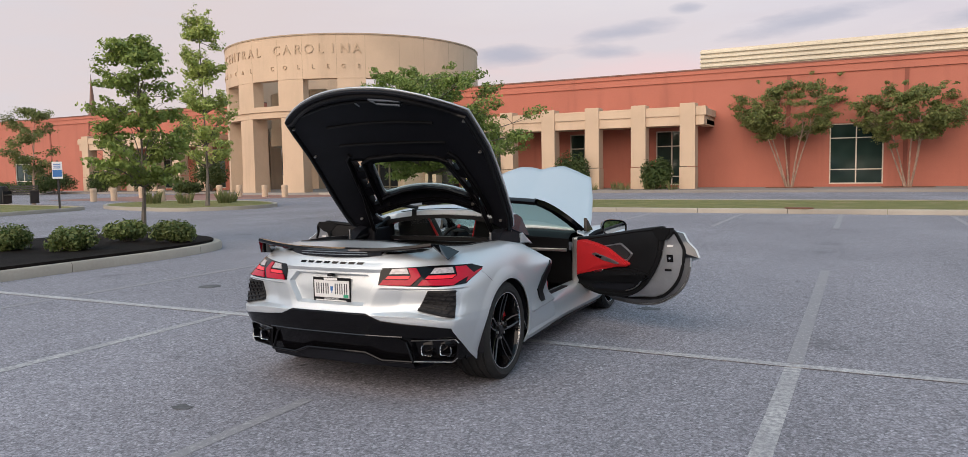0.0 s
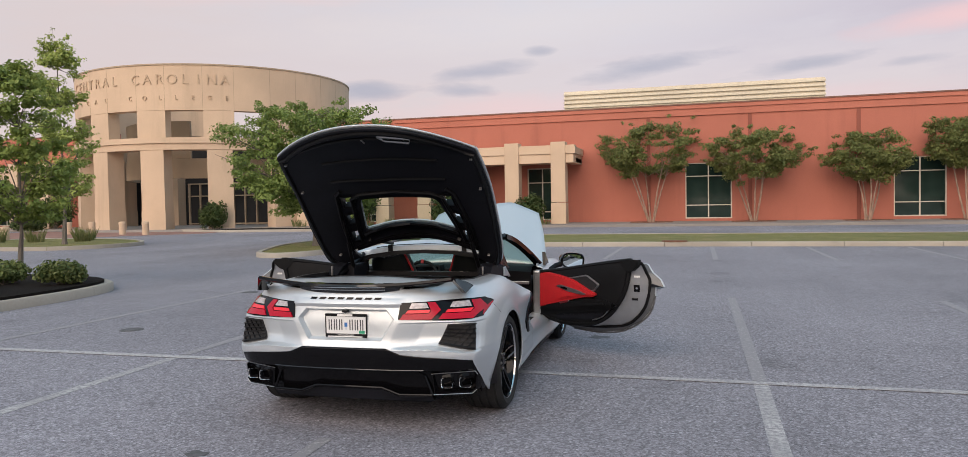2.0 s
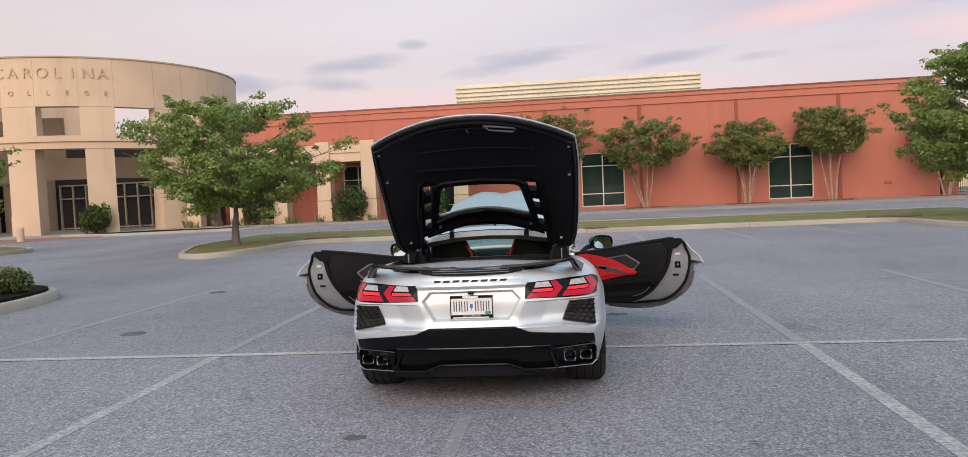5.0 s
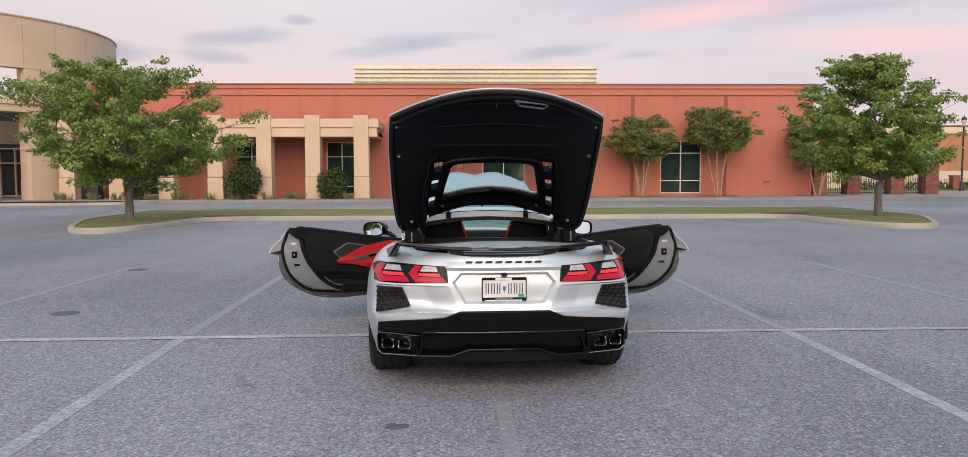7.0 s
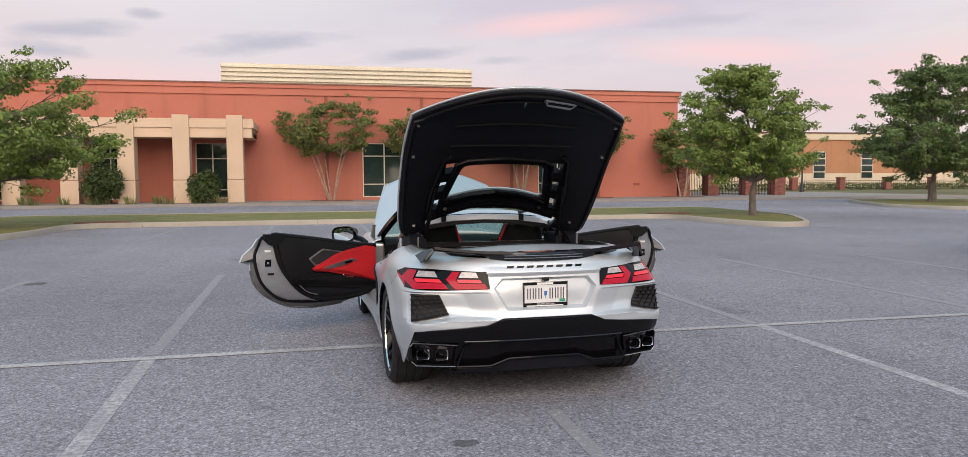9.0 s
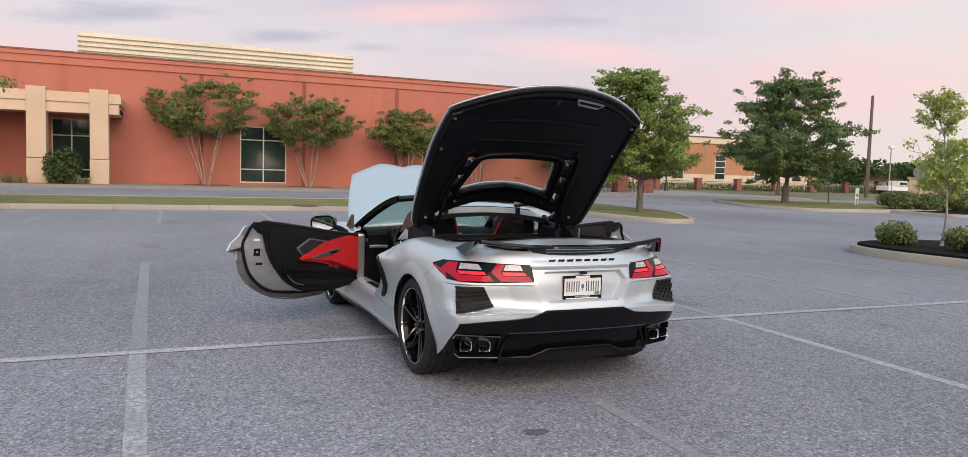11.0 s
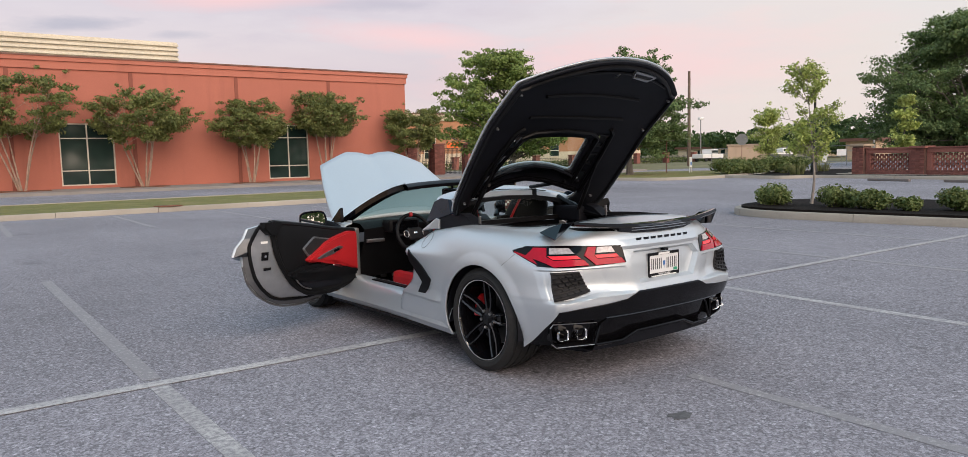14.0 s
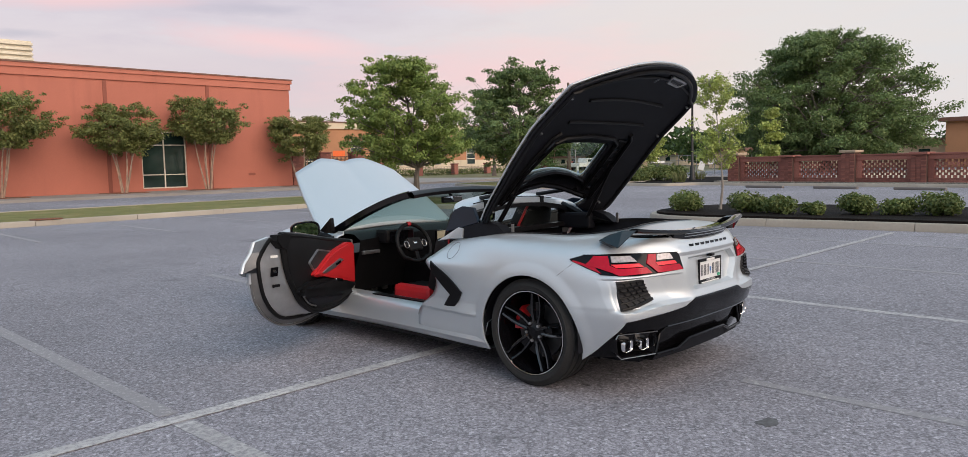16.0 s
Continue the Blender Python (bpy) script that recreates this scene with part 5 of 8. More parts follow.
tree("young_tree", "thin young tree with a sparse crown in the mulch bed", (8.85, 10.05, 0.2), 3.10, 0.72, 1.10, 0.036, LEAF_LIGHT, BARK_GREY, 5600, 0.066, 17, clumps=190, clump=0.13, outline=SPREADING, rise=0.7, hollow=0.0, shift=(-0.18, 0.14), uneven=0.10)
tree("young_tree", "thin dark-leaved young tree beside the bench", (-40.0, 25.1, 0.1), 5.2, 1.8, 1.5, 0.09, LEAF_MYRTLE, BARK_PALE, 6500, 0.12, 18, clumps=60, clump=0.38, outline=VASE)
tree("young_tree", "bright green young tree behind the brick wall", (37.5, 21.5, 0), 4.5, 0.85, 1.3, 0.07, LEAF_LIGHT, BARK, 3800, 0.17, 19, clumps=70, clump=0.30, outline=CONE, hollow=0.0)
tree("young_tree", "bright green young tree by the road", (34.5, 28.2, 0), 4.1, 1.25, 1.5, 0.07, LEAF_LIGHT, BARK, 5200, 0.13, 20, clumps=110, clump=0.30, outline=CONE, hollow=0.0)
tree("big_tree", "very large dark oak rising behind the brick wall", (61.5, 27.0, 0), 12.2, 9.8, 1.6, 0.6, LEAF_DARK, BARK, 150000, 0.22, 21, clumps=900, clump=0.72, outline=DOME, rise=0.1, hollow=0.3, uneven=0.03)
for i, (x, high, wide, low) in enumerate(((-3.7, 6.2, 3.5, 3.4), (2.35, 5.5, 3.4, 3.0), (8.6, 5.2, 2.4, 2.7), (13.7, 6.0, 2.5, 3.3), (20.3, 5.1, 2.3, 2.3))):
    tree("crape_myrtle", "multi-stemmed crape myrtle with pale bare stems against the red wall", (x, 47.2, 0.13), high, wide, low, 0.11, LEAF_MYRTLE, BARK_PALE, 20000, 0.140, 30 + i, stems=5, clumps=240, clump=0.30, outline=UMBRELLA, rise=0.25, hollow=0.0, uneven=0.10, group="crape myrtles")
    ring = finish("mulch_ring", slab(rounded([(-1.3, -0.9), (1.3, -0.9), (1.3, 0.9), (-1.3, 0.9)], 0.6), 0, 0.03), PINE_STRAW)
    ring.location = (x, 47.2, 0.138)
    tagged(ring, "pine straw bed round the myrtle", "mulch", kind="structure")
for i, (x, y, rx, rz) in enumerate(((-11.0, 44.9, 0.95, 1.9), (-16.4, 44.9, 1.15, 2.4), (-22.6, 44.9, 1.0, 2.2), (-31.4, 41.4, 0.85, 1.9), (-47.5, 44.5, 1.5, 2.4), (-54.4, 43.5, 1.05, 2.0), (-45.5, 40.5, 1.0, 0.9), (-59.8, 43.5, 1.05, 2.0), (-64, 42, 2.0, 2.0))):
    shrub("shrub", "rounded dark evergreen shrub before the building", (x, y, 0.1), rx, rz, 3800, 0.16, LEAF_EVERGREEN, 50 + i)
for i, (x, y, rx, rz) in enumerate(((-49.2, 43.5, 1.2, 0.8), (-66.5, 42.0, 2.0, 1.2), (-71.0, 41.0, 2.2, 1.2))):
    shrub("low_shrub", "low dark clipped shrub along the far wing", (x, y, 0.1), rx, rz, 2600, 0.16, LEAF_EVERGREEN, 40 + i)
for i in range(16):
    tuft("grass_clump", "tuft of ornamental grass by the piers", (-9.9 - i * 1.15 - (i % 3) * 0.3, 44.4 + 0.25 * (i % 2), 0.12), 0.45, 0.55, 60, 70 + i)
for i, (x, y, s) in enumerate(((-11.55, 9.95, 0.84), (-12.65, 9.75, 0.80), (-12.1, 8.3, 0.78), (-13.3, 7.9, 0.84), (-12.4, 6.3, 0.80), (-13.3, 5.0, 0.84), (-12.6, 3.4, 0.80), (-13.2, 1.8, 0.84))):
    shrub("low_shrub", "low rounded green shrub in the mulch bed", (x, y, 0.17), 0.52 * s, 0.56 * s, 3000, 0.065, LEAF_SHRUB, 90 + i, group="bed shrubs")
for i, (x, y, s) in enumerate(((8.1, 10.5, 0.95), (8.25, 9.1, 1.0), (8.15, 8.35, 0.85), (8.1, 7.6, 0.55), (8.55, 6.9, 0.9), (8.75, 6.2, 0.75), (8.9, 5.5, 0.95), (9.1, 4.3, 0.95), (9.1, 3.0, 0.9), (9.2, 1.5, 0.95))):
    shrub("low_shrub", "low rounded green shrub in the mulch bed", (x, y, 0.17), 0.46 * s, 0.50 * s, 2800, 0.065, LEAF_SHRUB, 110 + i, group="bed shrubs")
for i, (x, y) in enumerate(((29.5, 27.2), (31.0, 26.8), (32.4, 26.3), (33.6, 25.8), (30.4, 28.0), (38, 29.5))):
    shrub("hedge_shrub", "dense clipped dark hedge shrub on the verge", (x, y, 0.1), 1.15, 0.95, 2600, 0.13, LEAF_SHRUB, 130 + i)
for i, (x, y) in enumerate(((29.6, 23.2), (35.5, 25.2), (37.4, 31.2), (38.4, 32.0), (-27.0, 26.2), (-29.0, 25.6), (-30.8, 25.2), (-32.5, 26.6), (-28.0, 27.4))):
    tuft("grass_clump", "straw-coloured ornamental grass clump", (x, y, 0.1), 0.55, 0.65, 120, 150 + i)


def far_woods(name, label, spots, material, seed, leaf):
    rng = np.random.default_rng(seed)
    pts = []
    for x, y, r, h in spots:
        for k in range(12):
            c = np.array([x + rng.normal(0, r * 0.5), y + rng.normal(0, r * 0.5), h * rng.uniform(0.3, 0.8)])
            d = rng.normal(size=(110, 3))
            d /= np.linalg.norm(d, axis=1)[:, None]
            pts.append(c + d * (rng.uniform(0.4, 1, 110) ** 0.5)[:, None] * [r * 0.42, r * 0.42, h * 0.26])
    p = np.concatenate(pts)
    p = p[p[:, 2] > 0]
    ob = new(name, leaf_mesh(name, p, leaf, material, rng))
    return tagged(ob, label, "trees", kind="stuff")


rr = random.Random(8)
far_woods("far_trees", "distant green tree line along the horizon", [(rr.uniform(120, 320), rr.uniform(20, 230), rr.uniform(5, 9), rr.uniform(4.5, 8)) for _ in range(70)], LEAF_FAR, 5, 1.1)
far_woods("far_trees", "distant trees behind the campus roofs", [(rr.uniform(25, 120), rr.uniform(108, 190), rr.uniform(4, 8), rr.uniform(6, 10)) for _ in range(30)], LEAF_FAR, 6, 1.0)
for i, (x, y, h) in enumerate(((-24, -24, 8.5), (-9, -31, 10.0), (5, -27, 8.0), (19, -33, 9.5), (-38, -14, 9.0), (30, -24, 8.5), (42, -34, 10.5), (54, -18, 9.0), (-52, -26, 9.5), (-17, -40, 11.0))):
    tree("oak_tree", "full oak on the far side of the parking lot", (x, y, 0), h, h * 0.45, 1.8, 0.22, LEAF_DARK, BARK, 7000, 0.34, 60 + i, clumps=110, clump=0.75, group="oaks across the lot")
far_woods("far_trees", "dark tree line on the far side of the lot", [(rr.uniform(-120, 120), rr.uniform(-80, -58), rr.uniform(4, 7), rr.uniform(8, 14)) for _ in range(40)], LEAF_DARK, 7, 1.0)

# ---- the sports car ----
PAINT = make_paint()
GLOSS_BLACK = plain("gloss_black", (0.004, 0.004, 0.005), 0.07, 0.0, 0.0, grain=20, amount=0.05, spec=0.22)
PIANO = plain("piano_black_lacquer", (0.004, 0.0045, 0.006), 0.045, 0.0, 0.4, grain=20, amount=0.05, spec=0.6)
SATIN_BLACK = plain("satin_black_plastic", (0.005, 0.005, 0.006), 0.40, grain=60, amount=0.15, bump=0.05, spec=0.22)
LINER = plain("black_liner", (0.0055, 0.0062, 0.0100), 0.62, grain=80, amount=0.25, bump=0.1, spec=0.24)
CABIN = plain("black_cabin_leather", (0.0060, 0.0060, 0.0068), 0.50, grain=90, amount=0.25, bump=0.15, spec=0.22)
RED_HIDE = plain("red_leather", (0.50, 0.016, 0.020), 0.45, grain=90, amount=0.1, bump=0.12)
RUBBER = plain("tyre_rubber", (0.014, 0.014, 0.014), 0.78, grain=70, amount=0.25, bump=0.2)
CHROME = plain("bright_chrome", (0.78, 0.78, 0.78), 0.12, 1.0, grain=20, amount=0.03)
BRUSHED = plain("brushed_aluminium", (0.42, 0.42, 0.43), 0.30, 0.9, grain=40, amount=0.08)
CALIPER = plain("red_caliper", (0.45, 0.012, 0.015), 0.3, 0.0, 0.5, grain=20, amount=0.05)
LENS_RED = plain("red_lamp_lens", (0.40, 0.004, 0.020), 0.12, 0.0, 0.0, spec=0.30, grain=40, amount=0.12)
LENS_BRIGHT = plain("bright_red_lens", (0.80, 0.020, 0.035), 0.25, 0.0, 0.0, grain=40, amount=0.1)
ROTOR = plain("dark_brake_steel", (0.045, 0.045, 0.047), 0.45, 0.6, grain=30, amount=0.15)
LENS_CLEAR = plain("clear_lamp_lens", (0.40, 0.36, 0.36), 0.18, 0.1, 0.5, grain=45, amount=0.35)
GLASS = make_glass("clear_tinted_glass", (0.76, 0.86, 0.85))
GLASS_TINT = make_glass("green_tinted_windscreen", (0.44, 0.55, 0.50))
GLASS_DARK = plain("dark_quarter_glass", (0.010, 0.016, 0.028), 0.22, 0.0, 0.0, grain=6, amount=0.1, spec=0.22)
MIRROR = plain("mirror_glass", (0.92, 0.92, 0.92), 0.01, 1.0, grain=4, amount=0.01)
PLATE_WHITE = plain("plate_white", (0.72, 0.72, 0.72), 0.4, grain=12, amount=0.04)
# body silver made greyer, the shut face's shade put into it
SHUT_METAL = plain("shaded_shut_face_paint", (0.42, 0.43, 0.44), 0.30, 0.75, 0.5, grain=14, amount=0.08)
# darkened copy of the silver paint: flange shade put into the colour, also gap lines
SHADED_PAINT = plain("shaded_silver_paint", (0.15, 0.153, 0.158), 0.50, 0.4, 0.1, grain=14, amount=0.10)
SEAL = plain("black_seal_rubber", (0.004, 0.004, 0.0045), 0.55, grain=60, amount=0.2, bump=0.1, spec=0.22)
PLATE_INK = plain("plate_ink", (0.075, 0.075, 0.085), 0.5, grain=12, amount=0.05)
STICKER = plain("green_sticker", (0.03, 0.32, 0.18), 0.4, grain=12, amount=0.05)
# the display's glow put into a pale base colour, no emission
SCREEN_GLOW = plain("display_glow_colour", (0.45, 0.40, 0.28), 0.15, grain=10, amount=0.1)
SILL_METAL = plain("silver_jamb_paint", (0.42, 0.43, 0.435), 0.32, 0.7, 0.6, grain=20, amount=0.05)

car = thing("sports_car", "silver mid-engined sports car with doors, engine lid and hood open", "car", (-3.109, 4.755, 0.0), 1.5)
car.matrix_basis = car.matrix_basis @ Matrix.Diagonal((0.98, 1.0, 1.0, 1.0))

# plan curves of the tail and flank at several heights: (x, y) from the tail's middle round to the door
SHELL = [
    (0.16, [(0, -0.71), (0.18, -0.71), (0.36, -0.70), (0.54, -0.68), (0.68, -0.645), (0.77, -0.59), (0.825, -0.50), (0.868, -0.35), (0.918, 0.0), (0.915, 0.4), (0.895, 0.98)]),
    (0.24, [(0, -0.75), (0.18, -0.75), (0.36, -0.74), (0.54, -0.72), (0.69, -0.68), (0.785, -0.625), (0.845, -0.535), (0.888, -0.37), (0.945, 0.0), (0.942, 0.4), (0.915, 1.05)]),
    (0.36, [(0, -0.79), (0.18, -0.79), (0.36, -0.78), (0.54, -0.755), (0.71, -0.71), (0.81, -0.66), (0.868, -0.58), (0.918, -0.40), (0.960, 0.0), (0.955, 0.4), (0.912, 1.02)]),
    (0.47, [(0, -0.825), (0.18, -0.825), (0.36, -0.815), (0.54, -0.79), (0.73, -0.74), (0.825, -0.695), (0.882, -0.635), (0.938, -0.41), (0.967, 0.0), (0.958, 0.4), (0.925, 0.87)]),
    (0.535, [(0, -0.835), (0.18, -0.835), (0.36, -0.825), (0.54, -0.795), (0.73, -0.745), (0.84, -0.69), (0.893, -0.62), (0.943, -0.40), (0.967, 0.0), (0.957, 0.4), (0.925, 0.835)]),
    (0.60, [(0, -0.81), (0.18, -0.81), (0.36, -0.80), (0.54, -0.755), (0.71, -0.705), (0.845, -0.66), (0.900, -0.565), (0.942, -0.36), (0.966, 0.0), (0.955, 0.4), (0.928, 0.835)]),
    (0.70, [(0, -0.805), (0.18, -0.803), (0.36, -0.79), (0.54, -0.75), (0.70, -0.70), (0.838, -0.648), (0.896, -0.535), (0.936, -0.33), (0.958, 0.01), (0.944, 0.4), (0.936, 0.925)]),
    (0.78, [(0, -0.79), (0.18, -0.787), (0.36, -0.77), (0.54, -0.72), (0.70, -0.65), (0.826, -0.56), (0.886, -0.435), (0.924, -0.28), (0.942, 0.02), (0.918, 0.4), (0.868, 0.900)]),
    (0.85, [(0, -0.775), (0.18, -0.772), (0.36, -0.75), (0.53, -0.685), (0.685, -0.595), (0.80, -0.495), (0.862, -0.385), (0.898, -0.25), (0.912, 0.03), (0.884, 0.4), (0.796, 0.870)]),
    (0.90, [(0, -0.745), (0.18, -0.74), (0.35, -0.715), (0.52, -0.65), (0.66, -0.56), (0.765, -0.46), (0.820, -0.355), (0.855, -0.22), (0.868, 0.04), (0.840, 0.4), (0.742, 0.850)]),
    (0.935, [(0, -0.69), (0.18, -0.685), (0.34, -0.66), (0.50, -0.595), (0.63, -0.505), (0.715, -0.415), (0.765, -0.315), (0.80, -0.18), (0.81, 0.05), (0.788, 0.4), (0.708, 0.830)]),
    (0.95, [(0, -0.40), (0.17, -0.405), (0.32, -0.42), (0.46, -0.40), (0.57, -0.355), (0.645, -0.30), (0.685, -0.22), (0.715, -0.12), (0.725, 0.08), (0.715, 0.4), (0.680, 0.790)]),
]
CROWN = [0.018, 0.017, 0.011, 0.003, 0, 0, 0, 0, 0, 0, 0]
CREASE = 0.535
LIFT = [0, 0, 0, -0.002, -0.006, -0.012, -0.018, -0.022, -0.022, -0.038, -0.092]
NU, NZ = 200, 110


def shell_points():
    rows = []
    for z, pts in SHELL:
        k = max(0.0, (z - 0.70) / 0.25)
        rows.append([(x, y, z + LIFT[i] * k + (CROWN[i] if z > 0.94 else 0.0)) for i, (x, y) in enumerate(pts)])
    # a support row on each side keeps the bumper ledge crisp
    c = [i for i, (z, _) in enumerate(SHELL) if z == CREASE][0]
    near = [np.array(rows[c]) + (np.array(rows[d]) - np.array(rows[c])) * f for d, f in ((c - 1, 0.18), (c + 1, 0.12))]
    rows = rows[:c] + [near[0], rows[c], near[1]] + rows[c + 1:]
    wide = np.array([spline(r, NU) for r in rows])
    return np.array([spline(wide[:, i], NZ) for i in range(NU + 1)]).transpose(1, 0, 2)


SH = shell_points()
MID = int(np.argmin(abs(SH[:, 0, 2] - 0.70)))


def tail_at(x, z, out=0.0):
    """The point of the tail at lateral x and height z, pushed out by a little."""
    s, ax = (-1 if x < 0 else 1), abs(x)
    j = int(np.clip(np.searchsorted(SH[:, 0, 2], z), 1, NZ - 1))
    best = []
    for r in (j - 1, j):
        row = SH[r]
        i = int(np.clip(np.searchsorted(row[:137, 0], ax), 1, 136))
        t = np.clip((ax - row[i - 1, 0]) / (row[i, 0] - row[i - 1, 0] + 1e-9), 0, 1)
        best.append(row[i - 1] * (1 - t) + row[i] * t)
    (a, b) = best
    t = np.clip((z - a[2]) / (b[2] - a[2] + 1e-9), 0, 1)
    y = a[1] * (1 - t) + b[1] * t
    lean = 0.55 * (ax / 0.9) ** 2
    return Vector((s * (ax + out * lean), y - out * (1 - 0.3 * lean), z))


def flank_at(y, z, side, out=0.0):
    """The point of the flank at y and z."""
    j = int(np.clip(np.searchsorted(SH[:, 166, 2], z), 1, NZ - 1))
    res = []
    for r in (j - 1, j):
        row = SH[r]
        i = int(np.clip(np.searchsorted(row[84:, 1], y) + 84, 85, NU))
        t = np.clip((y - row[i - 1, 1]) / (row[i, 1] - row[i - 1, 1] + 1e-9), 0, 1)
        res.append(row[i - 1] * (1 - t) + row[i] * t)
    a, b = res
    t = np.clip((z - a[2]) / (b[2] - a[2] + 1e-9), 0, 1)
    return Vector((side * (a[0] * (1 - t) + b[0] * t + out), y, z))


ARCH_R = 0.383
ARCH_Y, HUB_Z = -0.018, 0.308


def slice_faces(bm, faces, co, no):
    geom = set(faces)
    for f in faces:
        geom.update(f.edges)
        geom.update(f.verts)
    return bmesh.ops.bisect_plane(bm, geom=list(geom), plane_co=co, plane_no=no, dist=1e-5)["geom"]


def arch_cut(bm, cy, cz, r, n=56):
    """Open a round wheel arch in the flanks: slice along short chords, then drop what lies inside."""
    def near(f):
        c = f.calc_center_median()
        return abs(c.x) > 0.66 and abs(math.hypot(c.y - cy, c.z - cz) - r) < 0.05
    cand = {f for f in bm.faces if near(f)}
    for k in range(n):
        a = (k + 0.5) * math.tau / n - radians(40)
        if a > radians(220):
            continue
        d = Vector((0, math.cos(a), math.sin(a)))
        here = []
        for f in cand:
            if f.is_valid:
                c = f.calc_center_median()
                e = math.atan2(c.z - cz, c.y - cy) - a
                if abs((e + math.pi) % math.tau - math.pi) < 2.2 * math.pi / n:
                    here.append(f)
        if here:
            got = slice_faces(bm, here, Vector((0, cy, cz)) + d * r * math.cos(math.pi / n), d)
            cand = {f for f in cand if f.is_valid} | {g for g in got if isinstance(g, bmesh.types.BMFace)}
    kill = []
    for f in bm.faces:
        c = f.calc_center_median()
        if abs(c.x) > 0.66:
            a = math.atan2(c.z - cz, c.y - cy)
            off = (a + radians(40)) % (math.tau / n) - math.pi / n
            if math.hypot(c.y - cy, c.z - cz) * math.cos(off) < r * math.cos(math.pi / n):
                kill.append(f)
    bmesh.ops.delete(bm, geom=kill, context="FACES")
    bmesh.ops.delete(bm, geom=[v for v in bm.verts if not v.link_faces], context="VERTS")


def row_of(z):
    return int(np.argmin(abs(SH[:, 0, 2] - z)))


def edge_z(u):
    """Height of the seam between painted body and black bumper for a column."""
    x, y = SH[MID, u, 0], SH[MID, u, 1]
    low = 0.200 if u < 160 else 0.16
    if u >= 150:
        return low
    ze = 0.545 - 0.040 * float(np.clip((x - 0.30) / 0.10, 0, 1)) - 0.045 * float(np.clip((x - 0.40) / 0.46, 0, 1))
    ux = float(np.clip((u - 108) / 30, 0, 1))
    return ze + (low - ze) * ux


def column_at(u, z):
    col = SH[:, u]
    r = float(np.interp(z, col[:, 2], np.arange(NZ + 1)))
    k = min(int(r), NZ - 1)
    return col[k] + (col[k + 1] - col[k]) * (r - k)


def between(u0, u1, low, high, n):
    """Columns of the shell resampled between two heights; both halves in one mesh."""
    bm = bmesh.new()
    for s in (1, -1):
        rows = []
        for k in range(n + 1):
            row = []
            for u in range(u0, u1 + 1):
                a, b = low(u), high(u)
                p = column_at(u, a + (b - a) * k / n)
                row.append((s * p[0], p[1], p[2]))
            rows.append(row)
        grid_mesh(rows, bm, flip=s < 0)
    bmesh.ops.remove_doubles(bm, verts=bm.verts, dist=0.0006)
    return bm


bm = between(0, NU, edge_z, lambda u: SH[NZ, u, 2] - 1e-6, 96)
# the top ring closes to the bay opening
for f in [f for f in bm.faces if f.calc_area() < 1e-9]:
    bm.faces.remove(f)
arch_cut(bm, ARCH_Y, HUB_Z, ARCH_R)
# sunk hexagonal field for the plate, scoops for the outlets, the brow over the plate and the flank crease
HEX = [(0.350, 0.727), (0.293, 0.790), (-0.293, 0.790), (-0.350, 0.727), (-0.266, 0.588), (0.266, 0.588)]


def hex_depth(x, z):
    best = 9.0
    for (x0, z0), (x1, z1) in zip(HEX, HEX[1:] + HEX[:1]):
        ex, ez = x1 - x0, z1 - z0
        best = min(best, (ex * (z - z0) - ez * (x - x0)) / math.hypot(ex, ez))
    return best


def tail_faces(x, z0, z1):
    res = []
    for f in bm.faces:
        c = f.calc_center_median()
        if abs(c.x) < x and z0 < c.z < z1 and c.y < -0.30:
            res.append(f)
    return res


for (x0, z0), (x1, z1) in zip(HEX, HEX[1:] + HEX[:1]):
    e = Vector((x1 - x0, 0, z1 - z0)).normalized()
    n = Vector((-e.z, 0, e.x))
    for off in (0.0, 0.017):
        slice_faces(bm, tail_faces(0.40, 0.57, 0.81), Vector((x0, 0, z0)) + n * off, n)
for z in (0.825, 0.802):
    slice_faces(bm, tail_faces(0.46, 0.79, 0.84), Vector((0, 0, z)), Vector((0, 0, 1)))
for z in (0.708, 0.697):
    slice_faces(bm, tail_faces(0.95, 0.68, 0.72), Vector((0, 0, z)), Vector((0, 0, 1)))
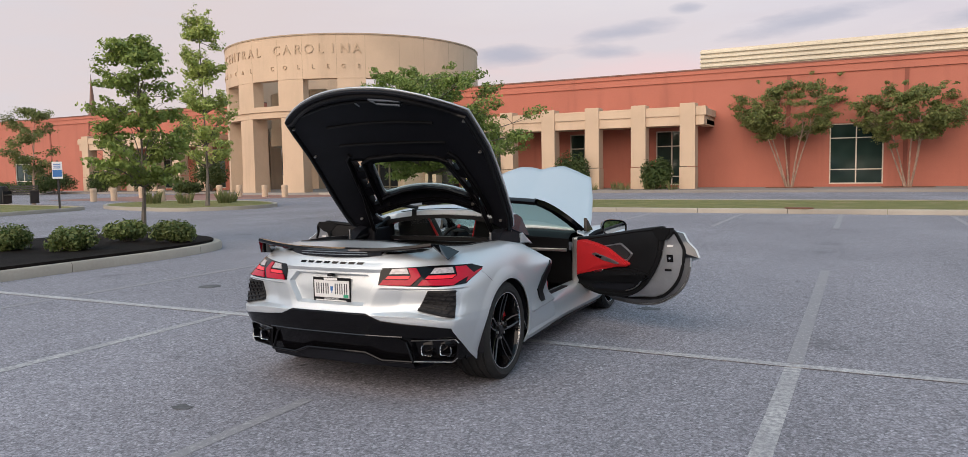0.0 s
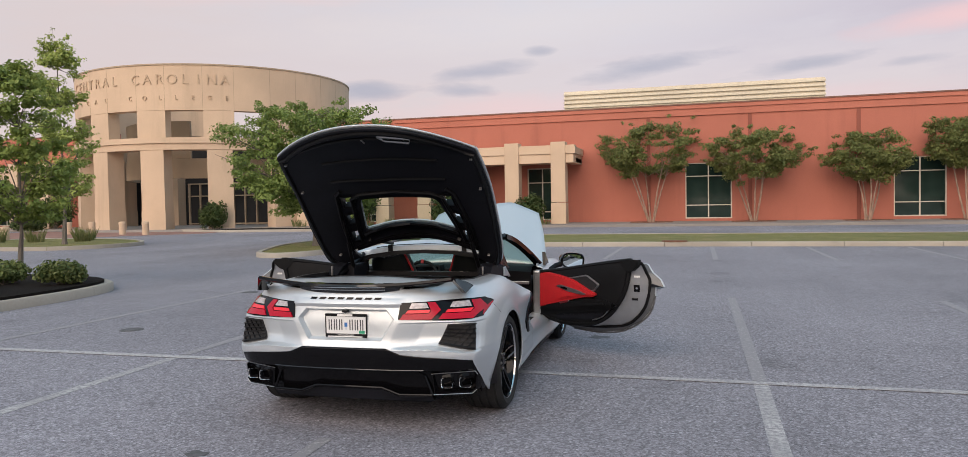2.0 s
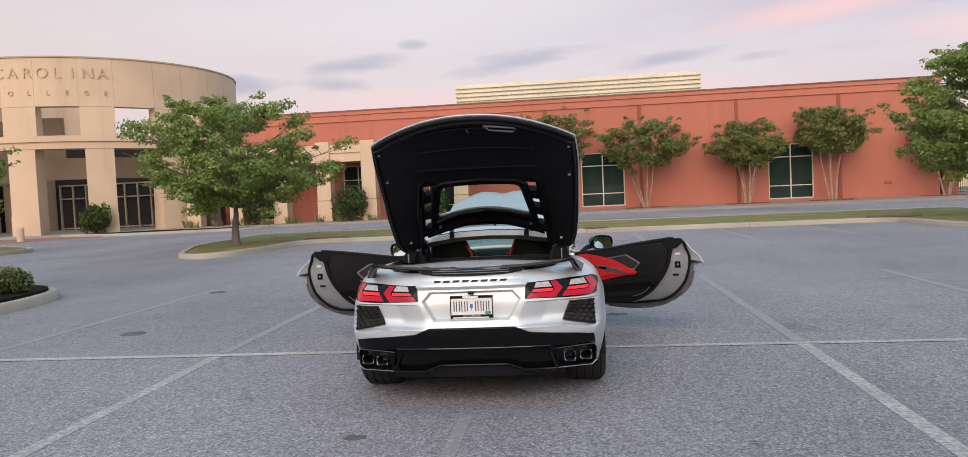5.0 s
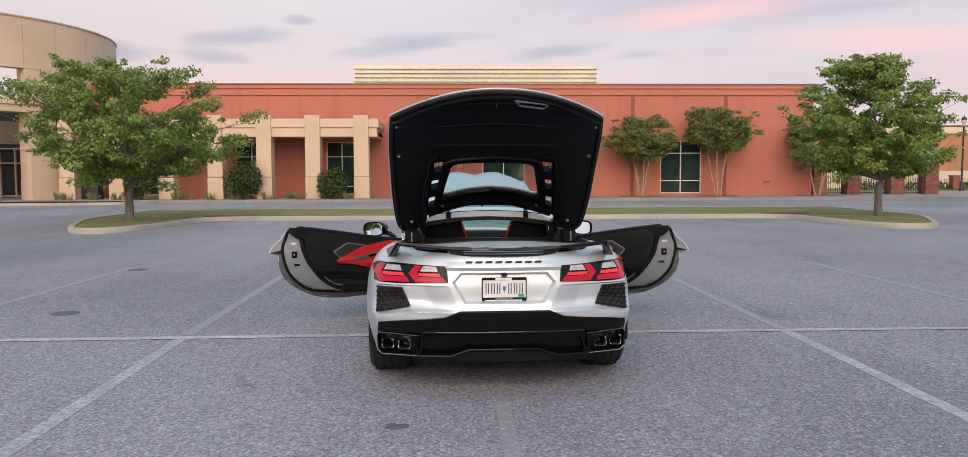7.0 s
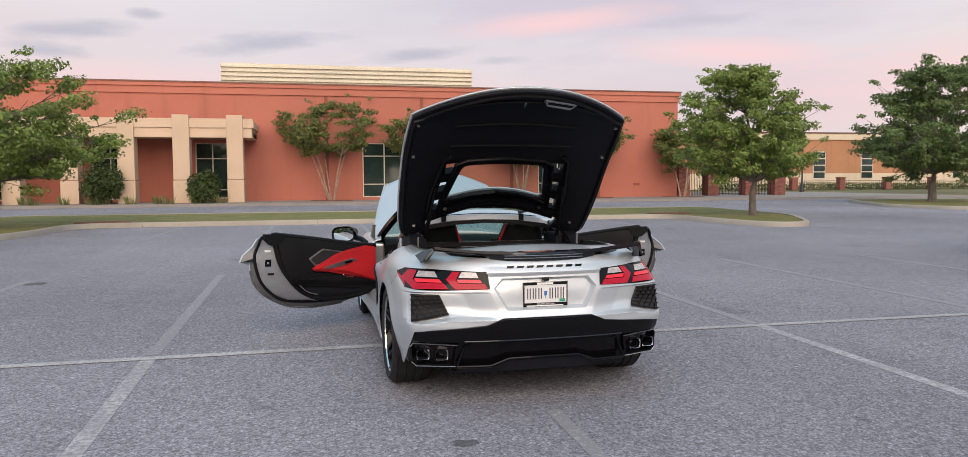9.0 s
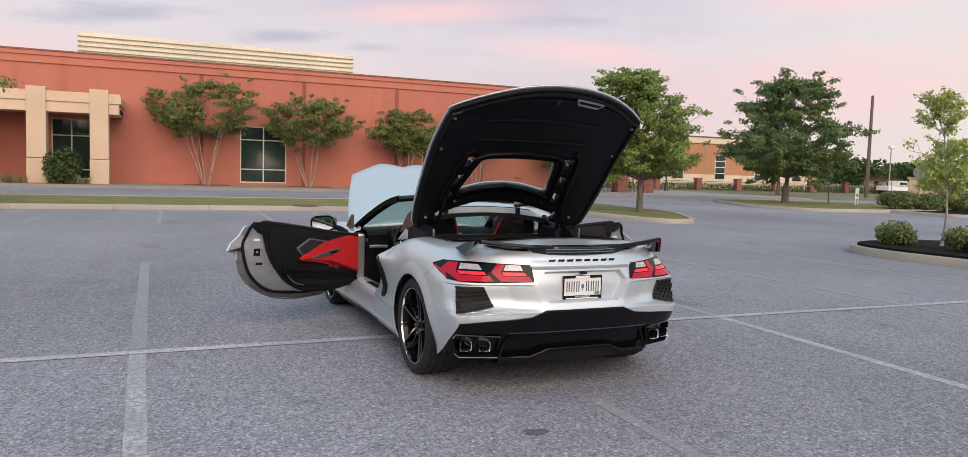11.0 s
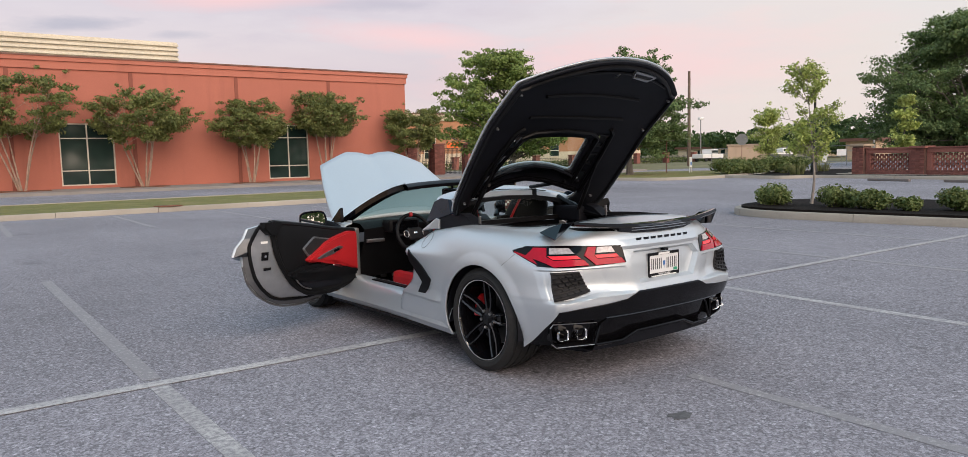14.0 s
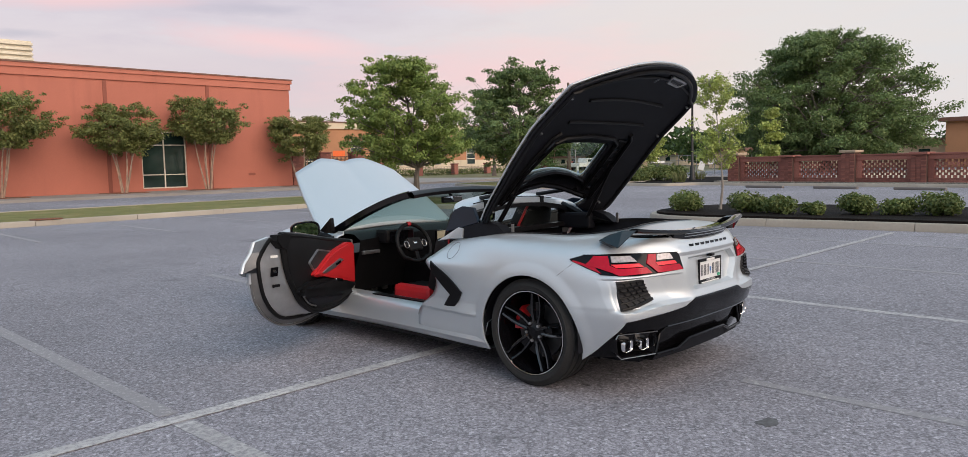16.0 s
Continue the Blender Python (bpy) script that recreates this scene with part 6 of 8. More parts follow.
for v in bm.verts:
    x, y, z = abs(v.co.x), v.co.y, v.co.z
    if y < -0.30 and 0.505 < z < 0.87:
        deep = hex_depth(v.co.x, z)
        if deep > 0:
            v.co.y += 0.036 * min(1.0, deep / 0.017)
        brow = min(1.0, max(0.0, min((z - 0.802) / 0.023, (0.862 - z) / 0.037))) * min(1.0, max(0.0, (0.42 - x) / 0.06))
        v.co.y -= 0.013 * brow
        xc = 0.375 - (0.708 - z) * 0.45
        scoop = 0.0 if y > -0.42 else min(1.0, max(0.0, (0.708 - z) / 0.011)) * min(1.0, max(0.0, (z - 0.537 + 0.026 * min(1.0, max(0.0, (x - 0.60) / 0.20))) / 0.016)) * min(1.0, max(0.0, (x - xc) / 0.17)) * min(1.0, max(0.0, (0.905 - x) / 0.03))
        v.co.y += 0.030 * scoop
    d = math.hypot(y - ARCH_Y, z - HUB_Z)
    if x > 0.70 and d < 0.465:
        v.co.x += math.copysign(0.010 * min(1.0, (0.465 - d) / 0.06), v.co.x)
    elif 0.38 < y < 1.1 and 0.30 < z < 0.50:
        rise = min(1.0, max(0.0, min((z - 0.365) / 0.020, (0.455 - z) / 0.070))) * min(1.0, (y - 0.38) / 0.10)
        v.co.x += math.copysign(0.020 * rise, v.co.x)
body = part("rear_body", bm, PAINT, car, smooth=True, angle=24)
bmod = body.modifiers.new("thickness", "SOLIDIFY")
bmod.thickness, bmod.offset = 0.012, -1

# wheel-arch lips and liners
for cy, hz, r, xo, w in ((ARCH_Y, HUB_Z, ARCH_R, 0.955, 0.42), (2.723, 0.33, 0.365, 0.925, 0.36)):
    for s in (1, -1):
        bm = bmesh.new()
        rows = []
        for k in range(25):
            a = radians(-9 + 198 * k / 24)
            c, n = math.cos(a), math.sin(a)
            rows.append([(s * (xo - 0.012), cy + r * c, hz + r * n), (s * (xo - 0.05), cy + (r + 0.005) * c, hz + (r + 0.005) * n), (s * (xo - w), cy + (r + 0.005) * c, hz + (r + 0.005) * n)])
        grid_mesh(rows, bm)
        grid_mesh([[(s * (xo - w), cy + (r + 0.01) * math.cos(radians(-9 + 8.25 * k)), hz + (r + 0.01) * math.sin(radians(-9 + 8.25 * k))) for k in range(25)], [(s * (xo - w), cy, hz)] * 25], bm)
        part("wheel_liner", bm, LINER, car, smooth=True)

# black lower bumper
bm = between(0, 142, lambda u: min(0.200 + 0.030 * float(np.clip((SH[MID, u, 0] - 0.58) / 0.12, 0, 1)), edge_z(u)), edge_z, 40)
bmesh.ops.delete(bm, geom=[f for f in bm.faces if f.calc_area() < 2e-7], context="FACES")
for v in bm.verts:
    z, x = v.co.z, abs(v.co.x)
    # recessed centre under a ledge
    if z < 0.395 and v.co.y < -0.50:
        k = min(1, (0.395 - z) / 0.012)
        v.co.y += 0.045 * k * float(np.clip((0.87 - x) / 0.05, 0, 1))
arch_cut(bm, ARCH_Y, HUB_Z, ARCH_R)
bump = part("lower_bumper", bm, GLOSS_BLACK, car, "gloss black lower bumper", smooth=True, angle=24)
bm_ = bump.modifiers.new("thickness", "SOLIDIFY")
bm_.thickness, bm_.offset = 0.015, -1
# diffuser: framed recess with a trapezoid lip
lip = [(-0.58, 0.225), (-0.53, 0.355), (-0.49, 0.375), (0.49, 0.375), (0.53, 0.355), (0.58, 0.225)]
bm = bmesh.new()
tube([(x, -0.762 + abs(x) * 0.09, z) for x, z in lip], 0.010, 8, bm)
low = [(-0.58, 0.228), (-0.36, 0.226), (-0.24, 0.270), (0.24, 0.270), (0.36, 0.226), (0.58, 0.228)]
tube([(x, -0.775 + abs(x) * 0.10, z) for x, z in low], 0.010, 8, bm)
part("diffuser_frame", bm, GLOSS_BLACK, car, smooth=True)
# gloss bead added along the ledge to draw its highlight line
part("bumper_ledge", tube([tail_at(0.54 * k / 8, 0.398, 0.001) for k in range(-8, 9)], 0.006, 8), PIANO, car, smooth=True)
bm = bmesh.new()
a = [bm.verts.new((x, -0.770 + abs(x) * 0.10, z)) for x, z in low]
d_ = [bm.verts.new((x, -0.745 + abs(x) * 0.10, 0.185)) for x, z in low]
e_ = [bm.verts.new((x * 0.97, -0.55, 0.178)) for x, z in low]
for r1, r2 in ((a, d_), (d_, e_)):
    for i in range(5):
        bm.faces.new((r1[i], r1[i + 1], r2[i + 1], r2[i]))
part("diffuser", bm, LINER, car, "satin black diffuser")
part("underbody", slab([(-0.50, -0.55), (0.50, -0.55), (0.55, -0.42), (0.55, -0.40), (0.62, 0.42), (0.86, 0.44), (0.86, 2.30), (0.60, 2.33), (0.60, 3.12), (0.80, 3.14), (0.55, 3.60), (-0.55, 3.60), (-0.80, 3.14), (-0.60, 3.12), (-0.60, 2.33), (-0.86, 2.30), (-0.86, 0.44), (-0.62, 0.42), (-0.55, -0.40), (-0.55, -0.42)], 0.135, 0.20), LINER, car)
# exhaust: a black bezel with two squared tips on each side
for s in (-1, 1):
    bez = [(0.575, 0.368), (0.850, 0.378), (0.868, 0.355), (0.860, 0.258), (0.83, 0.232), (0.59, 0.232)]
    bm = bmesh.new()

    def bez_y(x):
        return -0.715 + 0.36 * max(0, x - 0.575)
    a = [bm.verts.new((s * x, bez_y(x), z)) for x, z in bez]
    o = [bm.verts.new((s * (0.735 + (x - 0.735) * 0.93), bez_y(x) - 0.006, 0.306 + (z - 0.302) * 0.90)) for x, z in bez]
    b = [bm.verts.new((s * (0.735 + (x - 0.735) * 0.86), bez_y(x) + 0.05, 0.306 + (z - 0.302) * 0.78)) for x, z in bez]
    for r1, r2 in ((a, o), (o, b)):
        for i in range(6):
            bm.faces.new((r1[i], r1[(i + 1) % 6], r2[(i + 1) % 6], r2[i]))
    bm.faces.new(b)
    bmesh.ops.recalc_face_normals(bm, faces=bm.faces)
    part("exhaust_bezel", bm, GLOSS_BLACK, car)
    part("bezel_edge", tube([(s * x, bez_y(x) - 0.006, z) for x, z in bez[:3]], 0.0035, 6), BRUSHED, car)
    part("bezel_edge", tube([(s * x, bez_y(x) - 0.006, z) for x, z in bez[3:]], 0.003, 6), BRUSHED, car)
    for x0 in (0.675, 0.790):
        yb = bez_y(x0) + 0.002
        sq = rounded([(-0.042, -0.034), (0.042, -0.034), (0.042, 0.034), (-0.042, 0.034)], 0.020, 4)
        rows = []
        for f, y in ((0.86, yb + 0.09), (1.0, yb + 0.08), (1.0, yb - 0.012), (0.97, yb - 0.020), (0.86, yb - 0.016), (0.84, yb + 0.004)):
            rows.append([(s * (x0 + px * f), y, 0.306 + pz * f) for px, pz in sq])
        bm = grid_mesh(rows, closed=True)
        tip = part("exhaust_tip", bm, CHROME, car, "bright chrome exhaust tip", smooth=True, angle=50)
        bm = grid_mesh([[(s * (x0 + px * f), y, 0.306 + pz * f) for px, pz in sq] for f, y in ((0.838, yb - 0.006), (0.78, yb + 0.04), (0.74, yb + 0.11), (0.02, yb + 0.115))], closed=True)
        part("bore", bm, LINER, tip)


def strip(top, low, out, mapper, back=0.012, cols=8, rows=3):
    """A curved panel between two polylines laid on the body."""
    t, l = spline(top, cols) if len(top) > 2 else np.linspace(top[0], top[1], cols + 1), spline(low, cols) if len(low) > 2 else np.linspace(low[0], low[1], cols + 1)
    bm = bmesh.new()
    g = [[mapper(*(l[i] + (t[i] - l[i]) * k / rows), out) for i in range(cols + 1)] for k in range(rows + 1)]
    vs = [[bm.verts.new(p) for p in r] for r in g]
    for a, b in zip(vs, vs[1:]):
        for i in range(cols):
            bm.faces.new((a[i], a[i + 1], b[i + 1], b[i]))
    ring = vs[0] + [r[-1] for r in vs[1:]] + vs[-1][-2::-1] + [r[0] for r in vs[-2:0:-1]]
    flat = [(l[i] + (t[i] - l[i]) * k / rows) for k in range(rows + 1) for i in range(cols + 1)]
    pos = {v: flat[n] for n, v in enumerate(v for r in vs for v in r)}
    deep = [bm.verts.new(mapper(*pos[v], out - back)) for v in ring]
    for i in range(len(ring)):
        j = (i + 1) % len(ring)
        bm.faces.new((ring[i], deep[i], deep[j], ring[j]))
    bmesh.ops.recalc_face_normals(bm, faces=bm.faces)
    return bm


def tail_map(s):
    return lambda x, z, out: tail_at(s * x, z, out)


for s in (-1, 1):
    m = tail_map(s)
    lamp = part("tail_lamp", strip([(0.385, 0.832), (0.55, 0.836), (0.72, 0.842), (0.868, 0.838)], [(0.375, 0.728), (0.55, 0.722), (0.72, 0.718), (0.888, 0.728)], 0.006, m, 0.03, 22, 4), GLOSS_BLACK, car, "black-framed red tail lamp", smooth=True, angle=30)
    for x0, xv in ((0.395, 0.642), (0.640, 0.892)):
        # a chevron pointing outward: short upper arm, broad foot bending into a long low bar
        part("lens", strip([(xv - 0.092, 0.832), (xv - 0.046, 0.832)], [(xv - 0.060, 0.7805), (xv - 0.003, 0.7835)], 0.014, m, 0.012, 3, 3), LENS_RED, lamp, "red lamp lens", smooth=True)
        part("lens", strip([(xv - 0.060, 0.7805), (xv - 0.003, 0.7835)], [(xv - 0.106, 0.728), (xv - 0.052, 0.727)], 0.014, m, 0.012, 3, 3), LENS_RED, lamp, "red lamp lens", smooth=True)
        part("lens", strip([(x0 + 0.014, 0.762), (xv - 0.076, 0.762)], [(x0 - 0.008, 0.728), (xv - 0.106, 0.728)], 0.014, m, 0.012, 8, 2), LENS_RED, lamp, "red lamp lens", smooth=True)
        part("lens", strip([(x0 + 0.040, 0.785), (xv - 0.066, 0.785)], [(x0 + 0.026, 0.766), (xv - 0.076, 0.766)], 0.011, m, 0.010, 6, 1), LENS_BRIGHT, lamp, "bright red lamp bar", smooth=True)
        part("reversing_lens", strip([(x0 + 0.060, 0.829), (xv - 0.100, 0.830)], [(x0 + 0.048, 0.796), (xv - 0.078, 0.796)], 0.011, m, 0.010, 6, 2), LENS_CLEAR, lamp, "clear lamp lens", smooth=True)
    # the lamp's dark tip reaching round the corner
    part("lamp_tip", strip([(0.868, 0.836), (0.905, 0.812)], [(0.884, 0.728), (0.908, 0.800)], 0.006, m, 0.02, 4, 3), GLOSS_BLACK, lamp)
    part("lens", strip([(0.876, 0.772), (0.904, 0.806)], [(0.882, 0.736), (0.906, 0.797)], 0.010, m, 0.01, 3, 2), LENS_RED, lamp, "red lamp lens", smooth=True)
    # black honeycomb outlet below the lamp
    def sunk(x, z, out, s=s):
        p = tail_at(s * x, z, out)
        return p + Vector((0, 0.021, 0))
    vent = part("air_outlet", strip([(0.688, 0.690), (0.856, 0.693)], [(0.632, 0.568), (0.864, 0.522)], 0.005, sunk, 0.02, 10, 4), INSIDE_SHADE, car, "black honeycomb air outlet", smooth=True)
    for k in range(6):
        f = k / 5
        zi, zo = 0.580 + 0.104 * f, 0.536 + 0.151 * f
        xi = 0.636 + 0.052 * f
        part("rib", strip([(xi, zi + 0.004), (0.860, zo + 0.004)], [(xi, zi - 0.003), (0.860, zo - 0.003)], 0.016, sunk, 0.014, 8, 1), SATIN_BLACK, vent)
    for k in range(5):
        for j in range(4):
            f = (k + 0.5) / 5
            x = 0.690 + 0.044 * j + (0.024 if k % 2 else 0.0)
            g = (x - 0.64) / 0.22
            z = (0.574 + 0.110 * f) * (1 - g) + (0.530 + 0.157 * f) * g
            part("rib", strip([(x + 0.006, z + 0.012), (x + 0.011, z + 0.012)], [(x - 0.011, z - 0.012), (x - 0.006, z - 0.012)], 0.014, sunk, 0.012, 1, 1), SATIN_BLACK, vent)
# raised edge over the plate and the black badge shapes
for k in range(8):
    x = -0.262 + k * 0.0665
    part("badge_shape", strip([(x + 0.008, 0.866), (x + 0.054, 0.866)], [(x, 0.852), (x + 0.044, 0.852)], 0.005, lambda a, b, o: tail_at(a, b, o), 0.006, 3, 1), GLOSS_BLACK, car, "black badge shape")

# number plate in a dark frame
plate = part("number_plate", boxes((-0.145, 0.145, -0.778, -0.768, 0.612, 0.752), bevel=0.002), PLATE_WHITE, car, "white number plate in a black frame")
part("plate_frame", boxes((-0.151, 0.151, -0.782, -0.768, 0.602, 0.626), (-0.151, 0.151, -0.782, -0.768, 0.740, 0.758), (-0.151, -0.144, -0.782, -0.768, 0.626, 0.740), (0.144, 0.151, -0.782, -0.768, 0.626, 0.740), bevel=0.003), SATIN_BLACK, plate)
for x0 in (-0.126, -0.088, -0.050, 0.026, 0.064, 0.102):
    # one barred block for each character
    part("print_bar", boxes((x0, x0 + 0.007, -0.780, -0.7785, 0.650, 0.720), (x0 + 0.017, x0 + 0.024, -0.780, -0.7785, 0.650, 0.720)), PLATE_INK, plate)
part("print_bar", boxes((-0.010, 0.010, -0.780, -0.7785, 0.672, 0.700), (-0.002, 0.002, -0.780, -0.7785, 0.655, 0.672)), SIGN_BLUE, plate)
part("print_bar", boxes((-0.06, 0.05, -0.7835, -0.7822, 0.742, 0.756)), WHITE, plate)
part("print_bar", boxes((-0.13, 0.12, -0.7835, -0.7822, 0.604, 0.611)), WHITE, plate)
w = new("lettering", text_mesh("SOUTH CAROLINA", 0.010, 0.001, WHITE, "lettering"))
w.parent, w.matrix_local = plate, pose(0, -0.7828, 0.6185, 90, 0, 0)
part("sticker", boxes((0.095, 0.135, -0.780, -0.7785, 0.629, 0.648)), STICKER, plate)
part("camera_pod", boxes((-0.02, 0.02, -0.80, -0.76, 0.768, 0.785), bevel=0.006), SATIN_BLACK, car)

# tail spoiler
def wing_row(u):
    ax = abs(u)
    return 0.712 * u, -0.752 + 0.082 * ax ** 2.2, 0.938 + 0.044 * ax ** 2.0


rows = []
for k in range(49):
    u = -1 + 2 * k / 48
    x, y, z = wing_row(u)
    ch = 0.090 - 0.015 * abs(u)
    rows.append([(x, y - 0.006, z - 0.006), (x, y + 0.002, z + 0.010), (x, y + ch * 0.55, z + 0.006), (x, y + ch, z - 0.010), (x, y + ch * 0.6, z - 0.018), (x, y + 0.004, z - 0.018)])
bm = grid_mesh(rows, closed=True)
bm.verts.ensure_lookup_table()
bm.faces.new(list(bm.verts)[:6])
bm.faces.new(list(bm.verts)[-6:][::-1])
bmesh.ops.recalc_face_normals(bm, faces=bm.faces)
part("spoiler", bm, GLOSS_BLACK, car, "gloss black tail spoiler", smooth=True, angle=50)
for s in (-1, 1):
    bm = bmesh.new()
    fin = [(0.722, -0.674, 0.986), (0.704, -0.560, 0.975), (0.762, -0.500, 0.952), (0.808, -0.462, 0.922), (0.785, -0.582, 0.878)]
    inn = [(0.690, -0.650, 0.978), (0.672, -0.545, 0.962), (0.725, -0.480, 0.935), (0.770, -0.440, 0.905), (0.735, -0.500, 0.870)]
    a = [bm.verts.new((s * x, y, z)) for x, y, z in fin]
    b = [bm.verts.new((s * x, y, z)) for x, y, z in inn]
    bm.faces.new(a)
    bm.faces.new(b[::-1])
    for i in range(len(fin)):
        j = (i + 1) % len(fin)
        bm.faces.new((a[i], b[i], b[j], a[j]))
    bmesh.ops.recalc_face_normals(bm, faces=bm.faces)
    bmesh.ops.bevel(bm, geom=list(bm.edges), offset=0.003, segments=1, affect="EDGES")
    part("spoiler_fin", bm, PIANO, car, "gloss black spoiler end fin")
rows = []
for k in range(25):
    u = -1 + 2 * k / 24
    x, w = 0.36 * u, 1 - 0.35 * max(0.0, abs(u) - 0.7) / 0.3
    y = -0.768 + 0.05 * u * u
    rows.append([(x, y + 0.004, 0.945 + 0.006 * u * u), (x, y - 0.002, 0.936), (x, y + 0.004, 0.938 - 0.042 * w), (x, y + 0.06, 0.930 - 0.036 * w), (x, y + 0.12, 0.936), (x, y + 0.07, 0.952)])
bm = grid_mesh(rows, closed=True)
bm.faces.new(list(bm.verts)[:6])
bm.faces.new(list(bm.verts)[-6:][::-1])
bmesh.ops.recalc_face_normals(bm, faces=bm.faces)
part("spoiler_centre", bm, PIANO, car, "black centre wedge of the spoiler", smooth=True, angle=30)
for z in (0.912, 0.928):
    part("centre_groove", tube([(0.27 * k / 6, -0.770 + 0.05 * (0.27 * k / 6 / 0.36) ** 2 + (0.936 - z) * 0.1, z) for k in range(-6, 7)], 0.0028, 6), BRUSHED, car)
for s in (-1, 1):
    # black grilles let into the deck under the wing
    grille = part("deck_grille", strip([(0.395, 0.933), (0.50, 0.936), (0.62, 0.940)], [(0.370, 0.914), (0.48, 0.918), (0.585, 0.924)], 0.003, tail_map(s), 0.006, 10, 2), SATIN_BLACK, car, "black grille in the tail deck", smooth=True)
    for k in range(3):
        z = 0.919 + 0.006 * k
        part("rib", strip([(0.385 + 0.01 * k, z + 0.0015), (0.590 + 0.01 * k, z + 0.0085)], [(0.384 + 0.01 * k, z), (0.589 + 0.01 * k, z + 0.007)], 0.008, tail_map(s), 0.006, 6, 1), GLOSS_BLACK, grille)
part("spoiler_slot", strip([(-0.27, 0.918), (0.27, 0.918)], [(-0.27, 0.904), (0.27, 0.904)], 0.004, lambda a, b, o: tail_at(a, b, o), 0.01, 16, 1), GLOSS_BLACK, car, "dark centre brake lamp slot")

# luggage and engine bay: a dark well with a raised seal
ring_pts = [SH[NZ, i] for i in range(NU + 1)]
loop = [(p[0], p[1], p[2]) for p in ring_pts[::-1]] + [(-p[0], p[1], p[2]) for p in ring_pts[1:]]
rows = []
for f, dz in ((1.0, 0.0), (0.993, 0.006), (0.975, 0.006), (0.965, -0.02), (0.90, -0.12), (0.86, -0.22), (0.45, -0.27)):
    rows.append([(x * f, (y - 0.2) * f + 0.2, z + dz) for x, y, z in loop])
part("bay_seal", grid_mesh(rows[:4]), SATIN_BLACK, car, "black rubber bay seal", smooth=True)
bm = grid_mesh(rows[3:])
bm.verts.ensure_lookup_table()
bm.faces.new([v for v in list(bm.verts)[-len(loop):]])
part("bay_well", bm, LINER, car, "black carpeted luggage well", smooth=True)
part("bay_cover", slab(rounded([(-0.42, 0.20), (0.42, 0.20), (0.50, 0.75), (-0.50, 0.75)], 0.08), 0.70, 0.80, 0.03), SATIN_BLACK, car, "ribbed black engine cover")
for k in range(5):
    part("cover_rib", boxes((-0.36, 0.36, 0.27 + k * 0.09, 0.30 + k * 0.09, 0.80, 0.825), bevel=0.008), GLOSS_BLACK, car)

# flank details
for s in (-1, 1):
    def fm(y, z, out, s=s):
        return flank_at(y, z, s, out)
    part("side_blade", strip([(0.885, 0.715), (0.74, 0.640), (0.562, 0.520)], [(0.865, 0.628), (0.78, 0.560), (0.678, 0.492)], 0.012, fm, 0.03, 10, 2), SATIN_BLACK, car, "black side intake blade", smooth=True)
    part("side_blade", strip([(0.562, 0.526), (0.595, 0.465), (0.635, 0.418)], [(0.678, 0.498), (0.720, 0.450), (0.752, 0.408)], 0.012, fm, 0.03, 8, 2), SATIN_BLACK, car, smooth=True)
    if s < 0:
        ringp = [fm(0.715 + 0.050 * math.cos(k * math.tau / 28), 0.792 + 0.052 * math.sin(k * math.tau / 28), 0.0012) for k in range(29)]
        part("fuel_flap_gap", tube(ringp, 0.0014, 6), SHADED_PAINT, car)
    # panel gap of the bumper
    part("panel_gap", tube([fm(y, z, 0.0008) for y, z in ((-0.20, 0.672), (-0.27, 0.725), (-0.33, 0.775), (-0.372, 0.822), (-0.395, 0.862), (-0.40, 0.895))], 0.0014, 5), SHADED_PAINT, car)

# rocker sills, jambs and floor
for s in (-1, 1):
    rows = []
    for y, dx in ((0.36, 0.025), (0.60, 0.015), (0.90, 0.0), (1.4, -0.012), (1.9, -0.005), (2.20, 0.005), (2.40, 0.01)):
        rows.append([(s * x, y, z) for x, z in ((0.78, 0.15), (0.885 + dx, 0.155), (0.925 + dx, 0.205), (0.905 + dx, 0.285), (0.885 + dx, 0.335), (0.84, 0.36), (0.70, 0.365), (0.66, 0.33))])
    part("sill", grid_mesh(rows, flip=s < 0), PAINT, car, smooth=True, angle=35)
    part("sill_plate", boxes((s * 0.755 - 0.03, s * 0.755 + 0.03, 1.05, 1.75, 0.362, 0.372), bevel=0.004), SATIN_BLACK, car)
    part("skirt", boxes((s * 0.86 - 0.03, s * 0.86 + 0.03, 0.42, 2.32, 0.134, 0.156), bevel=0.006), SATIN_BLACK, car, "black side skirt")
    # rear door jamb closing the flank
    rows = []
    for r in range(row_of(0.30), NZ + 1, 3):
        p = SH[r, NU]
        rows.append([(s * p[0], p[1], p[2]), (s * (p[0] - 0.02), p[1] + 0.035, p[2]), (s * 0.72, p[1] + 0.03, p[2] - 0.01), (s * 0.66, p[1] - 0.03, p[2] - 0.02)])
    part("door_jamb", grid_mesh(rows), SILL_METAL, car, "silver door jamb", smooth=True, angle=30)
    # front jamb and hinge pillar
    part("hinge_pillar", boxes((s * 0.81 - 0.09, s * 0.81 + 0.09, 2.06, 2.24, 0.33, 0.79), bevel=0.02), SILL_METAL, car)
    part("hinge", boxes((s * 0.885 - 0.04, s * 0.885 + 0.04, 2.08, 2.15, 0.62, 0.68), bevel=0.008), SATIN_BLACK, car)
part("floor_pan", boxes((-0.68, 0.68, 0.92, 2.42, 0.20, 0.235)), CABIN, car)
